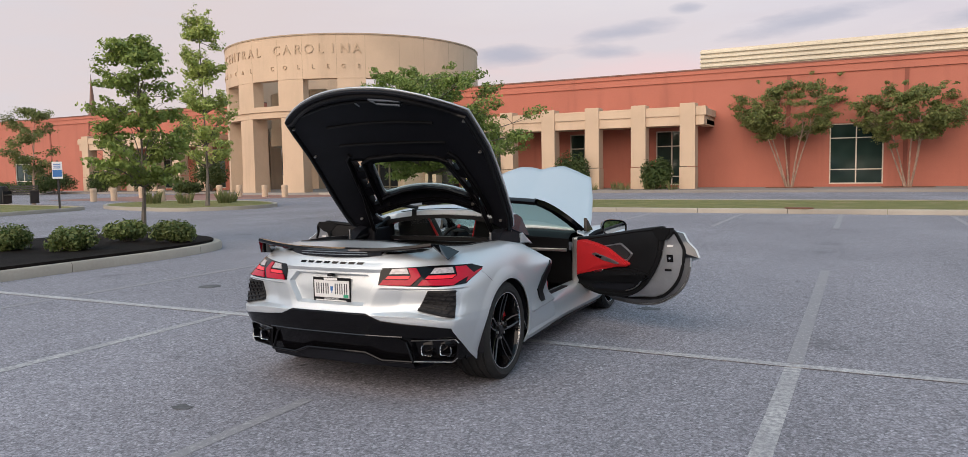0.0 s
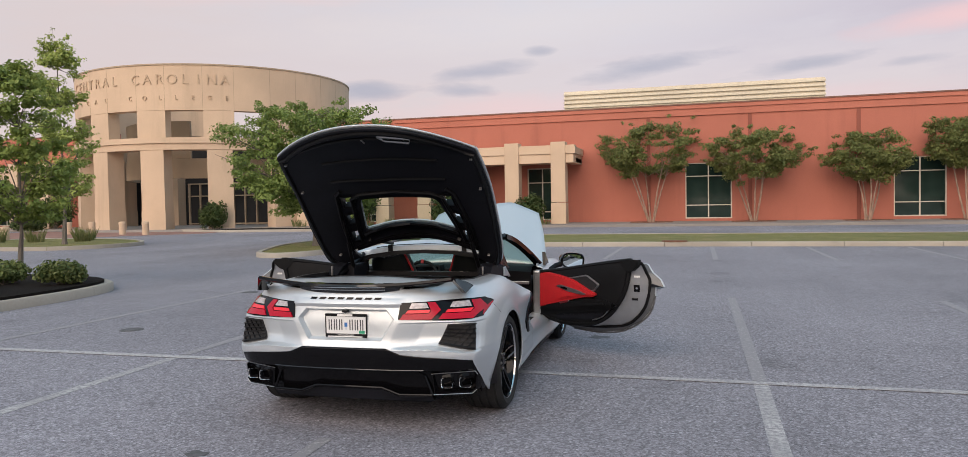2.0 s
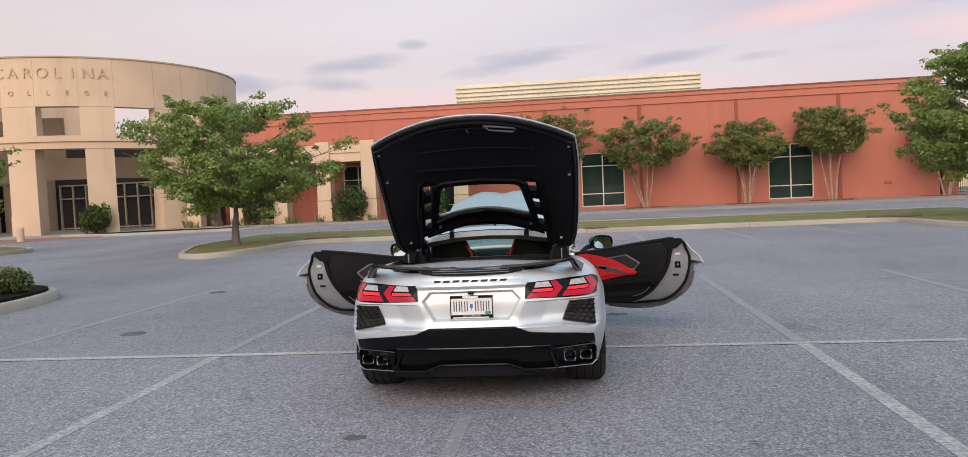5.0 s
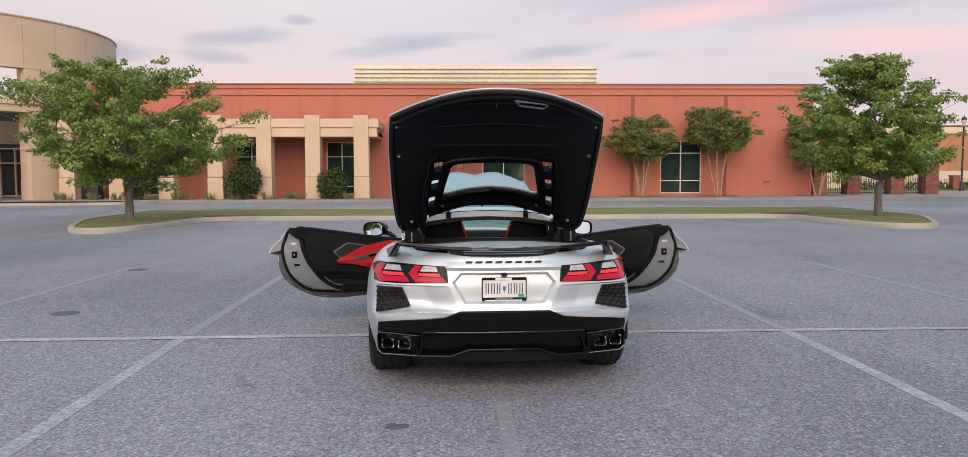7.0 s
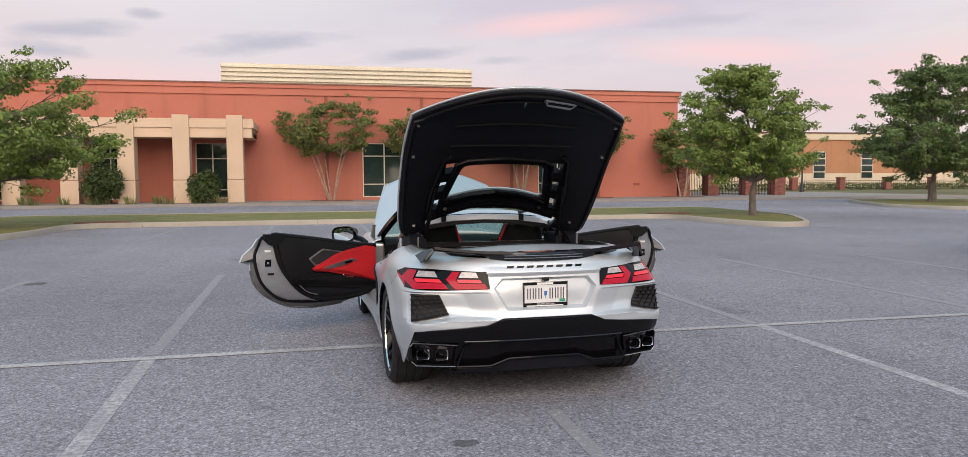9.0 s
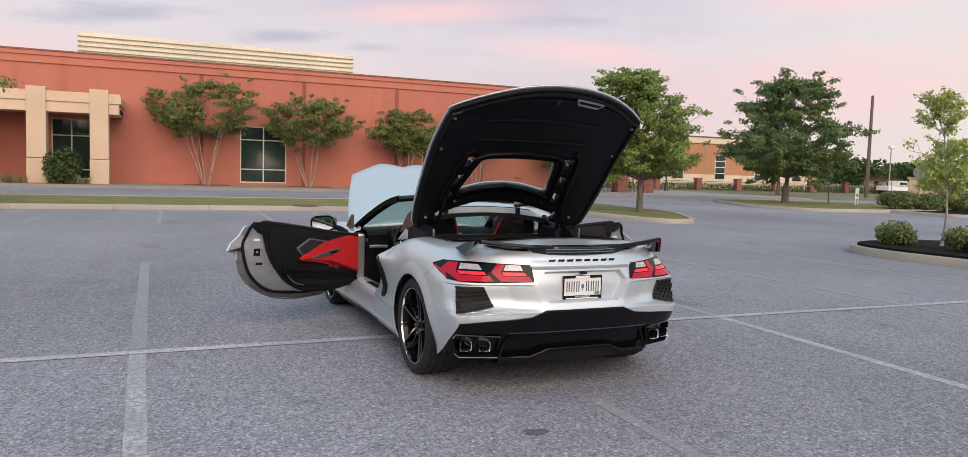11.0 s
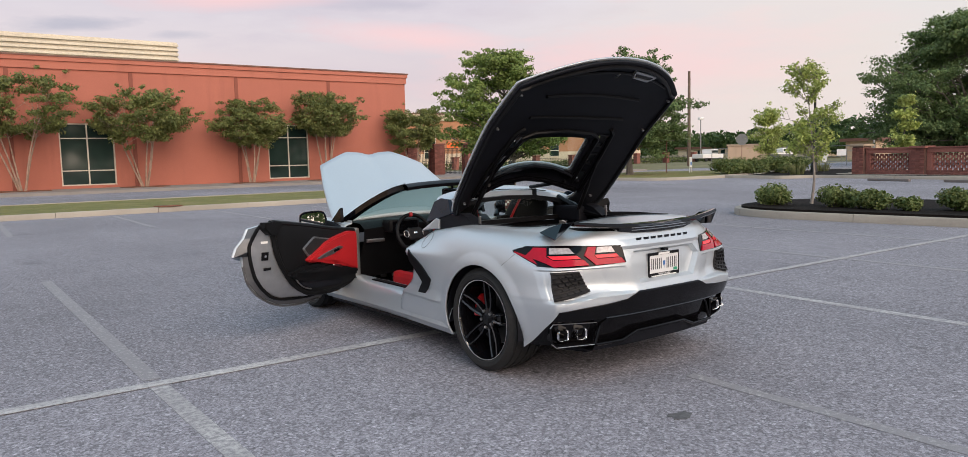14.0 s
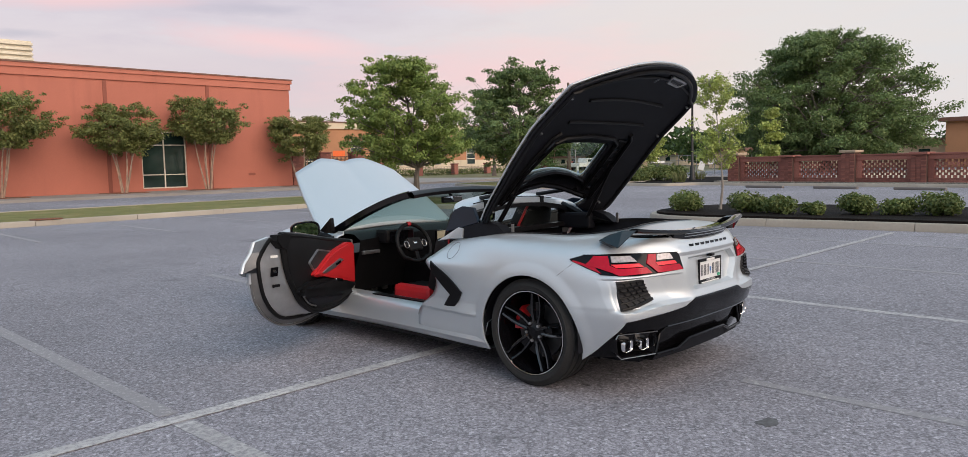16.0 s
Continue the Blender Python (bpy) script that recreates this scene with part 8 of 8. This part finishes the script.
    pad("switch_panel", rounded([(0.25, 0.665), (0.31, 0.684), (0.53, 0.640), (0.625, 0.612), (0.58, 0.600), (0.40, 0.622)], 0.012, 3), -0.22, -0.229, BRUSHED, "brushed switch panel", 0.003)
    pad("window_switch", [(0.32, 0.668), (0.40, 0.655), (0.39, 0.636), (0.31, 0.650)], -0.228, -0.233, GLOSS_BLACK, "", 0.002)
    pad("pull_cup", rounded([(0.30, 0.520), (0.42, 0.545), (0.42, 0.525), (0.31, 0.500)], 0.008, 2), -0.232, -0.240, CHROME, "bright pull cup", 0.003)
    part("pocket_edge", tube([tuple(p) for p in spline([spot(p, z, -0.182) for p, z in ((0.66, 0.372), (0.74, 0.395), (0.80, 0.430), (0.86, 0.49))], 10)], 0.006, 6), BRUSHED, d, "bright pocket edge", smooth=True)

    # latch and labels on the shut face
    def on_shut(p, z):
        """A place on the slanting shut face and how far in it lies."""
        po = float(np.interp(z, [0.41, 0.51, 0.61, 0.70, 0.775, 0.835], [1.067, 1.155, 1.195, 1.213, 1.21, 1.19]))
        pi_ = float(np.interp(z, [0.45, 0.54, 0.61, 0.68, 0.76, 0.83], [0.86, 0.935, 0.985, 1.02, 1.045, 1.06]))
        return spot(p, z, -0.05 - 0.10 * (po - p) / (po - pi_) - 0.014)
    for nm, p0, z0, w_, h_, mat, lab in (("warning_label", 1.12, 0.795, 0.042, 0.016, WHITE, "small white label"), ("latch", 1.115, 0.690, 0.046, 0.062, GLOSS_BLACK, "black door latch"), ("print_bar", 1.09, 0.590, 0.050, 0.018, SATIN_BLACK, "")):
        c = [on_shut(p0 - w_ / 2, z0 - h_ / 2), on_shut(p0 + w_ / 2, z0 - h_ / 2), on_shut(p0 + w_ / 2, z0 + h_ / 2), on_shut(p0 - w_ / 2, z0 + h_ / 2)]
        nrm = (c[1] - c[0]).cross(c[3] - c[0]).normalized()
        bm = bmesh.new()
        a = [bm.verts.new(v + nrm * 0.007) for v in c]
        b = [bm.verts.new(v - nrm * 0.007) for v in c]
        bm.faces.new(a)
        bm.faces.new(b[::-1])
        for i in range(4):
            bm.faces.new((a[i], b[i], b[(i + 1) % 4], a[(i + 1) % 4]))
        bmesh.ops.recalc_face_normals(bm, faces=bm.faces)
        ob = part(nm, bm, mat, d, lab)
        if nm == "latch":
            part("latch_claw", tube([(c[0] + c[1]) * 0.5 * 0.45 + (c[2] + c[3]) * 0.5 * 0.55 + nrm * k for k in (-0.016, 0.016)], 0.010, 8), CHROME, ob, "bright latch claw")
    # mirror
    mm = Matrix.Translation((s * 1.105, 2.20, 0.878)) @ Euler((radians(-3), radians(s * 4), radians(s * 24))).to_matrix().to_4x4()
    rows = []
    for y, w, h in ((-0.045, 0.105, 0.066), (-0.05, 0.118, 0.078), (-0.02, 0.122, 0.080), (0.05, 0.105, 0.066), (0.095, 0.060, 0.038)):
        rows.append([mm @ Vector((w * math.copysign(abs(math.cos(a)) ** 0.6, math.cos(a)) - s * 0.02 * (y > 0), y, h * math.copysign(abs(math.sin(a)) ** 0.65, math.sin(a)))) for a in [k * math.tau / 24 for k in range(24)]])
    bm = grid_mesh(rows, closed=True)
    vs = list(bm.verts)
    bm.faces.new(vs[-24:])
    bmesh.ops.recalc_face_normals(bm, faces=bm.faces)
    mh = part("side_mirror", bm, GLOSS_BLACK, d, "gloss black side mirror", smooth=True, angle=50)
    bm = bmesh.new()
    bm.faces.new([bm.verts.new(mm @ Vector((0.103 * math.copysign(abs(math.cos(a)) ** 0.6, math.cos(a)), -0.036, 0.063 * math.copysign(abs(math.sin(a)) ** 0.65, math.sin(a))))) for a in [k * math.tau / 24 for k in range(24)]])
    part("mirror_glass", bm, MIRROR, mh, "mirror glass")
    part("mirror_arm", tube([mm @ Vector((-s * 0.08, 0.03, -0.03)), mm @ Vector((-s * 0.17, 0.02, -0.06)), mm @ Vector((-s * 0.22, 0.0, -0.10))], [0.03, 0.026, 0.03], 8), GLOSS_BLACK, mh, smooth=True)
    bm = bmesh.new()
    tri = [(0.80, 2.20, 0.835), (0.80, 2.40, 0.84), (0.79, 2.235, 0.965)]
    a = [bm.verts.new((s * x, y, z)) for x, y, z in tri]
    b = [bm.verts.new((s * (x + 0.03), y, z)) for x, y, z in tri]
    bm.faces.new(a)
    bm.faces.new(b[::-1])
    for i in range(3):
        bm.faces.new((a[i], b[i], b[(i + 1) % 3], a[(i + 1) % 3]))
    bmesh.ops.recalc_face_normals(bm, faces=bm.faces)
    part("sail_panel", bm, GLOSS_BLACK, d)
    return d


door(-1)
door(1)


# ---- raised engine lid ----
LO, LD, LNRM = Vector((0.0, 0.82, 0.985)), Vector((0, -0.762, 0.648)), Vector((0, 0.648, 0.762))


def lid_half(s_):
    return float(np.interp(s_, [0.15, 0.20, 0.26, 0.36, 0.60, 1.00, 1.20, 1.38], [0.68, 0.745, 0.78, 0.80, 0.815, 0.818, 0.81, 0.79]))


def lid_pt(x, s_, h=0.0):
    base = float(np.interp(s_, [0.1, 0.36, 0.8, 1.0, 1.38, 1.55, 1.70], [0.07, 0.09, 0.055, 0.042, 0.020, -0.035, -0.07]))
    bend = float(np.interp(s_, [0.0, 0.2, 0.4, 0.8, 1.0, 1.4], [-0.22, -0.25, -0.20, -0.10, -0.065, -0.05]))
    crown = base + bend * (x / 0.765) ** 2
    return LO + Vector((x, 0, 0)) + LD * s_ + LNRM * (h + crown)


U_ = [0, 0.10, 0.20, 0.30, 0.42, 0.465, 0.595, 0.64, 0.72, 0.80, 0.90, 0.96, 1.0]
U_ = [-u for u in U_[:0:-1]] + U_
V_ = [0.15, 0.17, 0.20, 0.23, 0.26, 0.30, 0.34, 0.42, 0.475, 0.50, 0.55, 0.60, 0.675, 0.72, 0.75, 0.82, 0.88, 0.92, 1.0, 1.08, 1.16, 1.24, 1.30, 1.35, 1.38]


def lid_grid(h, shrink, hole):
    vs, bm = [], bmesh.new()
    for s_ in V_:
        row = []
        for u in U_:
            w = lid_half(s_) * shrink
            xw = float(np.interp(s_, [0.25, 0.40, 0.82, 1.1], [0.44, 0.41, 0.325, 0.34]))
            au = abs(u)
            x = au / 0.42 * xw if au <= 0.42 else xw + (au - 0.42) / 0.58 * (w - xw)
            ss = s_
            if s_ > 1.0:
                ss = 1.0 + (s_ - 1.0) * (1.0 + (0.78 if shrink > 0.99 else 0.76) * (1 - (x / max(w, 0.01)) ** 2.2))
            if 0.23 < s_ <= 0.476 and au <= 0.42:
                ss += 0.050 * (1 - (au / 0.42) ** 2)
            row.append(bm.verts.new(lid_pt(math.copysign(x, u) if u else 0.0, ss, h)))
        vs.append(row)
    for j in range(len(V_) - 1):
        for i in range(len(U_) - 1):
            um, sm = abs(U_[i] + U_[i + 1]) / 2, (V_[j] + V_[j + 1]) / 2
            if um < 0.64 and sm < 0.26:
                continue
            if um < 0.42 and 0.42 < sm < 0.82:
                continue
            if hole and 0.465 < um < 0.595 and (0.34 < sm < 0.475 or 0.55 < sm < 0.675 or 0.75 < sm < 0.88):
                continue
            bm.faces.new((vs[j][i], vs[j][i + 1], vs[j + 1][i + 1], vs[j + 1][i]))
    bmesh.ops.delete(bm, geom=[v for v in bm.verts if not v.link_faces], context="VERTS")
    bmesh.ops.recalc_face_normals(bm, faces=bm.faces)
    # square corners on the side openings
    keen = bm.verts.layers.float.new("crease_vert")
    for j, s_ in enumerate(V_):
        for i, u in enumerate(U_):
            if abs(u) in (0.465, 0.595) and s_ in (0.34, 0.475, 0.55, 0.675, 0.75, 0.88) and vs[j][i].is_valid:
                vs[j][i][keen] = 1.0
    return bm


def sheet(name, bm, mat, parent, thick, label="", lvl=2):
    ob = part(name, bm, mat, parent, label, smooth=True, angle=60)
    if lvl:
        sub = ob.modifiers.new("round", "SUBSURF")
        sub.levels = sub.render_levels = lvl
        sub.boundary_smooth = "PRESERVE_CORNERS"
    so = ob.modifiers.new("thickness", "SOLIDIFY")
    so.thickness, so.offset = thick, 0
    return ob


lid = sheet("engine_lid", lid_grid(0.0, 1.0, True), PAINT, car, 0.010, "raised engine lid, silver outside and black inside", 1)
sheet("lid_liner", lid_grid(-0.030, 0.988, True), LINER, lid, 0.016, "black moulded lid liner", 1)
bm = bmesh.new()
gl = [(-0.42, 0.39), (0.42, 0.39), (0.335, 0.83), (-0.335, 0.83)]
bm.faces.new([bm.verts.new(lid_pt(x, s_, 0.0)) for x, s_ in gl])
pane = part("lid_window", bm, GLASS, lid, "clear engine window")
pane.visible_shadow = False


def lid_bar(name, pts, r, mat, h=-0.05, label=""):
    return part(name, tube([lid_pt(x, s_, h) for x, s_ in pts], r, 8), mat, lid, label, smooth=True)


def lid_uv(u, s_):
    """A place across the lid by its share of the half width."""
    xw = float(np.interp(s_, [0.25, 0.40, 0.82, 1.1], [0.44, 0.41, 0.325, 0.34]))
    return xw + (abs(u) - 0.42) / 0.58 * (lid_half(s_) - xw)


# black funnels line the three openings on each side
for s in (-1, 1):
    for s0, s1 in ((0.35, 0.465), (0.56, 0.665), (0.76, 0.87)):
        ring_ = [(0.478, s0), (0.582, s0), (0.582, s1), (0.478, s1)]
        mid_ = (0.53, (s0 + s1) / 2)
        bm = bmesh.new()
        loops = [[bm.verts.new(lid_pt(s * lid_uv(mid_[0] + (u - mid_[0]) * f, v), mid_[1] + (v - mid_[1]) * f, h)) for u, v in ring_] for f, h in ((1.25, -0.044), (1.0, -0.048), (0.97, 0.010), (1.25, 0.012))]
        for a, b in zip(loops, loops[1:]):
            for i in range(4):
                bm.faces.new((a[i], a[(i + 1) % 4], b[(i + 1) % 4], b[i]))
        bmesh.ops.recalc_face_normals(bm, faces=bm.faces)
        part("vent_frame", bm, SATIN_BLACK, lid, "black frame of a lid vent")
# moulded ribs and frame of the liner
rim = [(lid_half(s_) * 0.955, s_) for s_ in (0.18, 0.24, 0.36, 0.7, 1.0, 1.25, 1.35)]
arch = [(0.72 * math.sin(radians(90 - k * 9)) if k else 0.745, 1.355 + 0.270 * (1 - (math.sin(radians(90 - k * 9))) ** 2.2)) for k in range(11)]
edge_pts = rim + arch[1:]
edge_pts = edge_pts + [(-x, s_) for x, s_ in edge_pts[-2::-1]]
lid_bar("liner_edge", edge_pts, 0.016, SATIN_BLACK, -0.045)
for pts in ([(-0.46, 1.27), (0.0, 1.285), (0.46, 1.27)], [(-0.47, 1.06), (0.0, 1.045), (0.47, 1.06)], [(-0.58, 1.44), (-0.3, 1.525), (0.0, 1.555), (0.3, 1.525), (0.58, 1.44)]):
    lid_bar("liner_rib", [tuple(p) for p in spline(pts, 14)], 0.012, SATIN_BLACK, -0.042)
for s in (-1, 1):
    lid_bar("liner_rib", [(s * 0.46, 0.33), (s * 0.44, 0.52), (s * 0.385, 0.84), (s * 0.30, 0.885), (0.0, 0.90)], 0.016, SATIN_BLACK, -0.045)
    lid_bar("liner_rib", [(s * 0.56, 0.28), (s * 0.55, 0.55), (s * 0.49, 0.90), (s * 0.44, 0.95)], 0.018, SATIN_BLACK, -0.045)
    lid_bar("lid_window_frame", [(s * 0.0, 0.470), (s * 0.2, 0.45), (s * 0.36, 0.41), (s * 0.42, 0.39)], 0.022, GLOSS_BLACK, -0.045)
    lid_bar("lid_window_frame", [(s * 0.0, 0.315), (s * 0.2, 0.30), (s * 0.36, 0.28), (s * 0.52, 0.27)], 0.022, GLOSS_BLACK, -0.045)
    for x, s_ in ((0.735, 1.31), (0.735, 0.99), (0.66, 0.27)):
        scw = part("screw", boxes((-0.011, 0.011, -0.011, 0.011, -0.006, 0.006), bevel=0.003), BRUSHED, lid)
        scw.matrix_local = Matrix.Translation(lid_pt(s * x, s_, -0.048)) @ Euler((radians(50), 0, 0)).to_matrix().to_4x4()
    # gas strut
    top_p, low_p = lid_pt(s * 0.52, 0.63, -0.06), Vector((s * 0.565, 0.58, 0.93))
    mid_p = top_p.lerp(low_p, 0.45)
    st = part("gas_strut", tube([top_p, mid_p], 0.010, 8), SATIN_BLACK, car, "black gas strut", smooth=True)
    part("cylinder", tube([mid_p, low_p], 0.017, 8), SATIN_BLACK, st, smooth=True)
    part("hinge_arm", tube([lid_pt(s * 0.40, 0.33, -0.05), Vector((s * 0.345, 0.93, 1.13))], 0.016, 8), SATIN_BLACK, lid)
hnd = [(0.11, 1.585), (0.35, 1.550), (0.32, 1.495), (0.15, 1.525)]
lid_bar("pull_handle", hnd + hnd[:1], 0.011, BRUSHED, -0.048, "grey pull handle")
bm = bmesh.new()
bm.faces.new([bm.verts.new(lid_pt(x, s_, -0.050)) for x, s_ in hnd])
part("handle_pocket", bm, GLOSS_BLACK, lid)
lid_bar("release_cord", [(-0.02, 1.555), (-0.015, 1.51)], 0.006, BRUSHED, -0.055)

# ---- raised front hood ----
HO, HD, HNRM = Vector((0.0, 2.40, 0.87)), Vector((0, 0.78, 0.625)), Vector((0, -0.625, 0.78))


def hood_pt(x, s_, h=0.0):
    ridge = 0.024 * (abs(math.sin(x * 5.2)) - 1) * min(1, max(0, s_) * 1.4) - 0.05 * (x / 0.8) ** 2
    return HO + Vector((x, 0, 0)) + HD * s_ + HNRM * (h + ridge)


rows = []
for k in range(17):
    f = k / 16
    row = []
    for i in range(33):
        u = -1 + 2 * i / 32
        send = float(np.interp(abs(u), [0, 0.10, 0.14, 0.46, 0.52, 1.0], [0.938, 0.942, 0.958, 0.966, 0.952, 0.815]))
        s_ = -0.04 + f * (send + 0.04)
        w = float(np.interp(s_, [-0.05, 0.2, 0.5, 0.8, 0.95], [0.80, 0.765, 0.70, 0.61, 0.575]))
        row.append(hood_pt(u * w, s_))
    rows.append(row)
bm = grid_mesh(rows)
bmesh.ops.recalc_face_normals(bm, faces=bm.faces)
hood = part("front_hood", bm, PAINT, car, "raised silver front hood", smooth=True, angle=60)
so = hood.modifiers.new("thickness", "SOLIDIFY")
so.thickness, so.offset = 0.022, 0
part("hood_liner", grid_mesh([[tuple(Vector(p) + HNRM * -0.03) for p in r[2:-2]] for r in rows[1:-1]]), LINER, hood, "black hood liner", smooth=True)


# ---- wheels ----
def wheel(x, y, r, width, s, hub=None):
    """Tyre with grooves, black five-spoke rim with a bright lip, disc and red caliper."""
    root = new("wheel")
    root.parent, root.matrix_local = car, pose(x, y, hub or r, 0, 0, 0 if s > 0 else 180)
    tagged(root, "black five-spoke wheel with a wide low-profile tyre")
    rim = r * 0.782
    h = width / 2
    prof = [(rim, h - 0.028), (rim + 0.012, h - 0.008), ((r + rim) / 2, h), (r - 0.022, h - 0.012), (r - 0.006, h - 0.035)]
    tread = []
    for g in (0.30, 0.10, -0.10, -0.30):
        tread += [(r, (g + 0.085) * width), (r - 0.008, (g + 0.075) * width), (r - 0.008, (g + 0.035) * width), (r, (g + 0.028) * width)]
    prof = prof + tread + [(a, -b) for a, b in prof[::-1]]
    tyre = part("tyre", lathe(prof, 64, "x"), RUBBER, root, smooth=True, angle=35)
    part("rim_lip", lathe([(rim + 0.002, h - 0.020), (rim - 0.001, h - 0.015), (rim - 0.006, h - 0.016), (rim - 0.008, h - 0.026)], 64, "x"), CHROME, root, "bright machined rim edge", smooth=True)
    part("barrel", lathe([(rim - 0.008, h - 0.026), (rim - 0.020, h - 0.06), (rim - 0.034, -h + 0.03), (rim, -h + 0.01)], 48, "x"), GLOSS_BLACK, root, smooth=True)
    for k in range(5):
        a = k * math.tau / 5 + 0.15
        ca, sa = math.cos(a), math.sin(a)
        for side in (-1, 1):
            rows = []
            for i in range(8):
                t = i / 7
                rad = 0.050 + (rim - 0.016 - 0.050) * t
                mid = side * (0.014 + 0.012 * math.sin(t * math.pi) + 0.012 * t)
                wd = 0.012 - 0.003 * t
                xf = h - 0.060 + 0.036 * t ** 1.6
                row = []
                for off, dx in ((wd + 0.004, -0.040), (wd * 0.8, -0.003), (0.0, 0.0), (-wd * 0.8, -0.006), (-wd - 0.003, -0.030)):
                    v = mid + side * off
                    row.append((xf + dx, rad * ca - v * sa, rad * sa + v * ca))
                rows.append(row)
            bm = grid_mesh(rows, closed=True)
            bmesh.ops.recalc_face_normals(bm, faces=bm.faces)
            part("spoke", bm, PIANO, root, smooth=True, angle=30)
        web = []
        for t in (0.0, 0.25, 0.45):
            rad, w_ = 0.050 + (rim - 0.066) * t, 0.020 + 0.008 * t
            web.append([(h - 0.078 + 0.03 * t ** 1.6, rad * ca - v * sa, rad * sa + v * ca) for v in (-w_, 0.0, w_)])
        part("web", grid_mesh(web), GLOSS_BLACK, root)
    part("hub", lathe([(0.0, h - 0.048), (0.030, h - 0.048), (0.036, h - 0.054), (0.075, h - 0.066), (0.082, h - 0.10)], 32, "x"), GLOSS_BLACK, root, smooth=True)
    for k in range(5):
        a = k * math.tau / 5 + 0.15 + math.tau / 10
        nut = part("lug_nut", lathe([(0.0, h - 0.048), (0.010, h - 0.050), (0.011, h - 0.075)], 8, "x"), BRUSHED, root)
        nut.location = (0, 0.056 * math.cos(a), 0.056 * math.sin(a))
    part("brake_disc", lathe([(0.08, h - 0.135), (0.175, h - 0.135), (0.175, h - 0.165), (0.08, h - 0.165)], 40, "x"), ROTOR, root, "grey brake disc")
    rows = []
    for k in range(9):
        a = radians((22 if s > 0 else 158) - 24 + 48 * k / 8)
        rows.append([(xx, rr_ * math.cos(a), rr_ * math.sin(a)) for xx, rr_ in ((h - 0.105, 0.115), (h - 0.095, 0.185), (h - 0.115, 0.200), (h - 0.19, 0.200), (h - 0.19, 0.115))])
    bm = grid_mesh(rows, closed=True)
    bm.faces.new(list(bm.verts)[:5])
    bm.faces.new(list(bm.verts)[-5:][::-1])
    bmesh.ops.recalc_face_normals(bm, faces=bm.faces)
    part("caliper", bm, CALIPER, root, "red brake caliper", smooth=True)


for s in (-1, 1):
    wheel(s * 0.800, -0.015, 0.342, 0.300, s, 0.322)
    wheel(s * 0.805, 2.723, 0.312, 0.245, s)
# axle shafts join the wheels to the car
for y, z in ((-0.015, 0.322), (2.723, 0.327)):
    part("axle", tube([(-0.66, y, z), (0.66, y, z)], 0.03, 8), SATIN_BLACK, car)
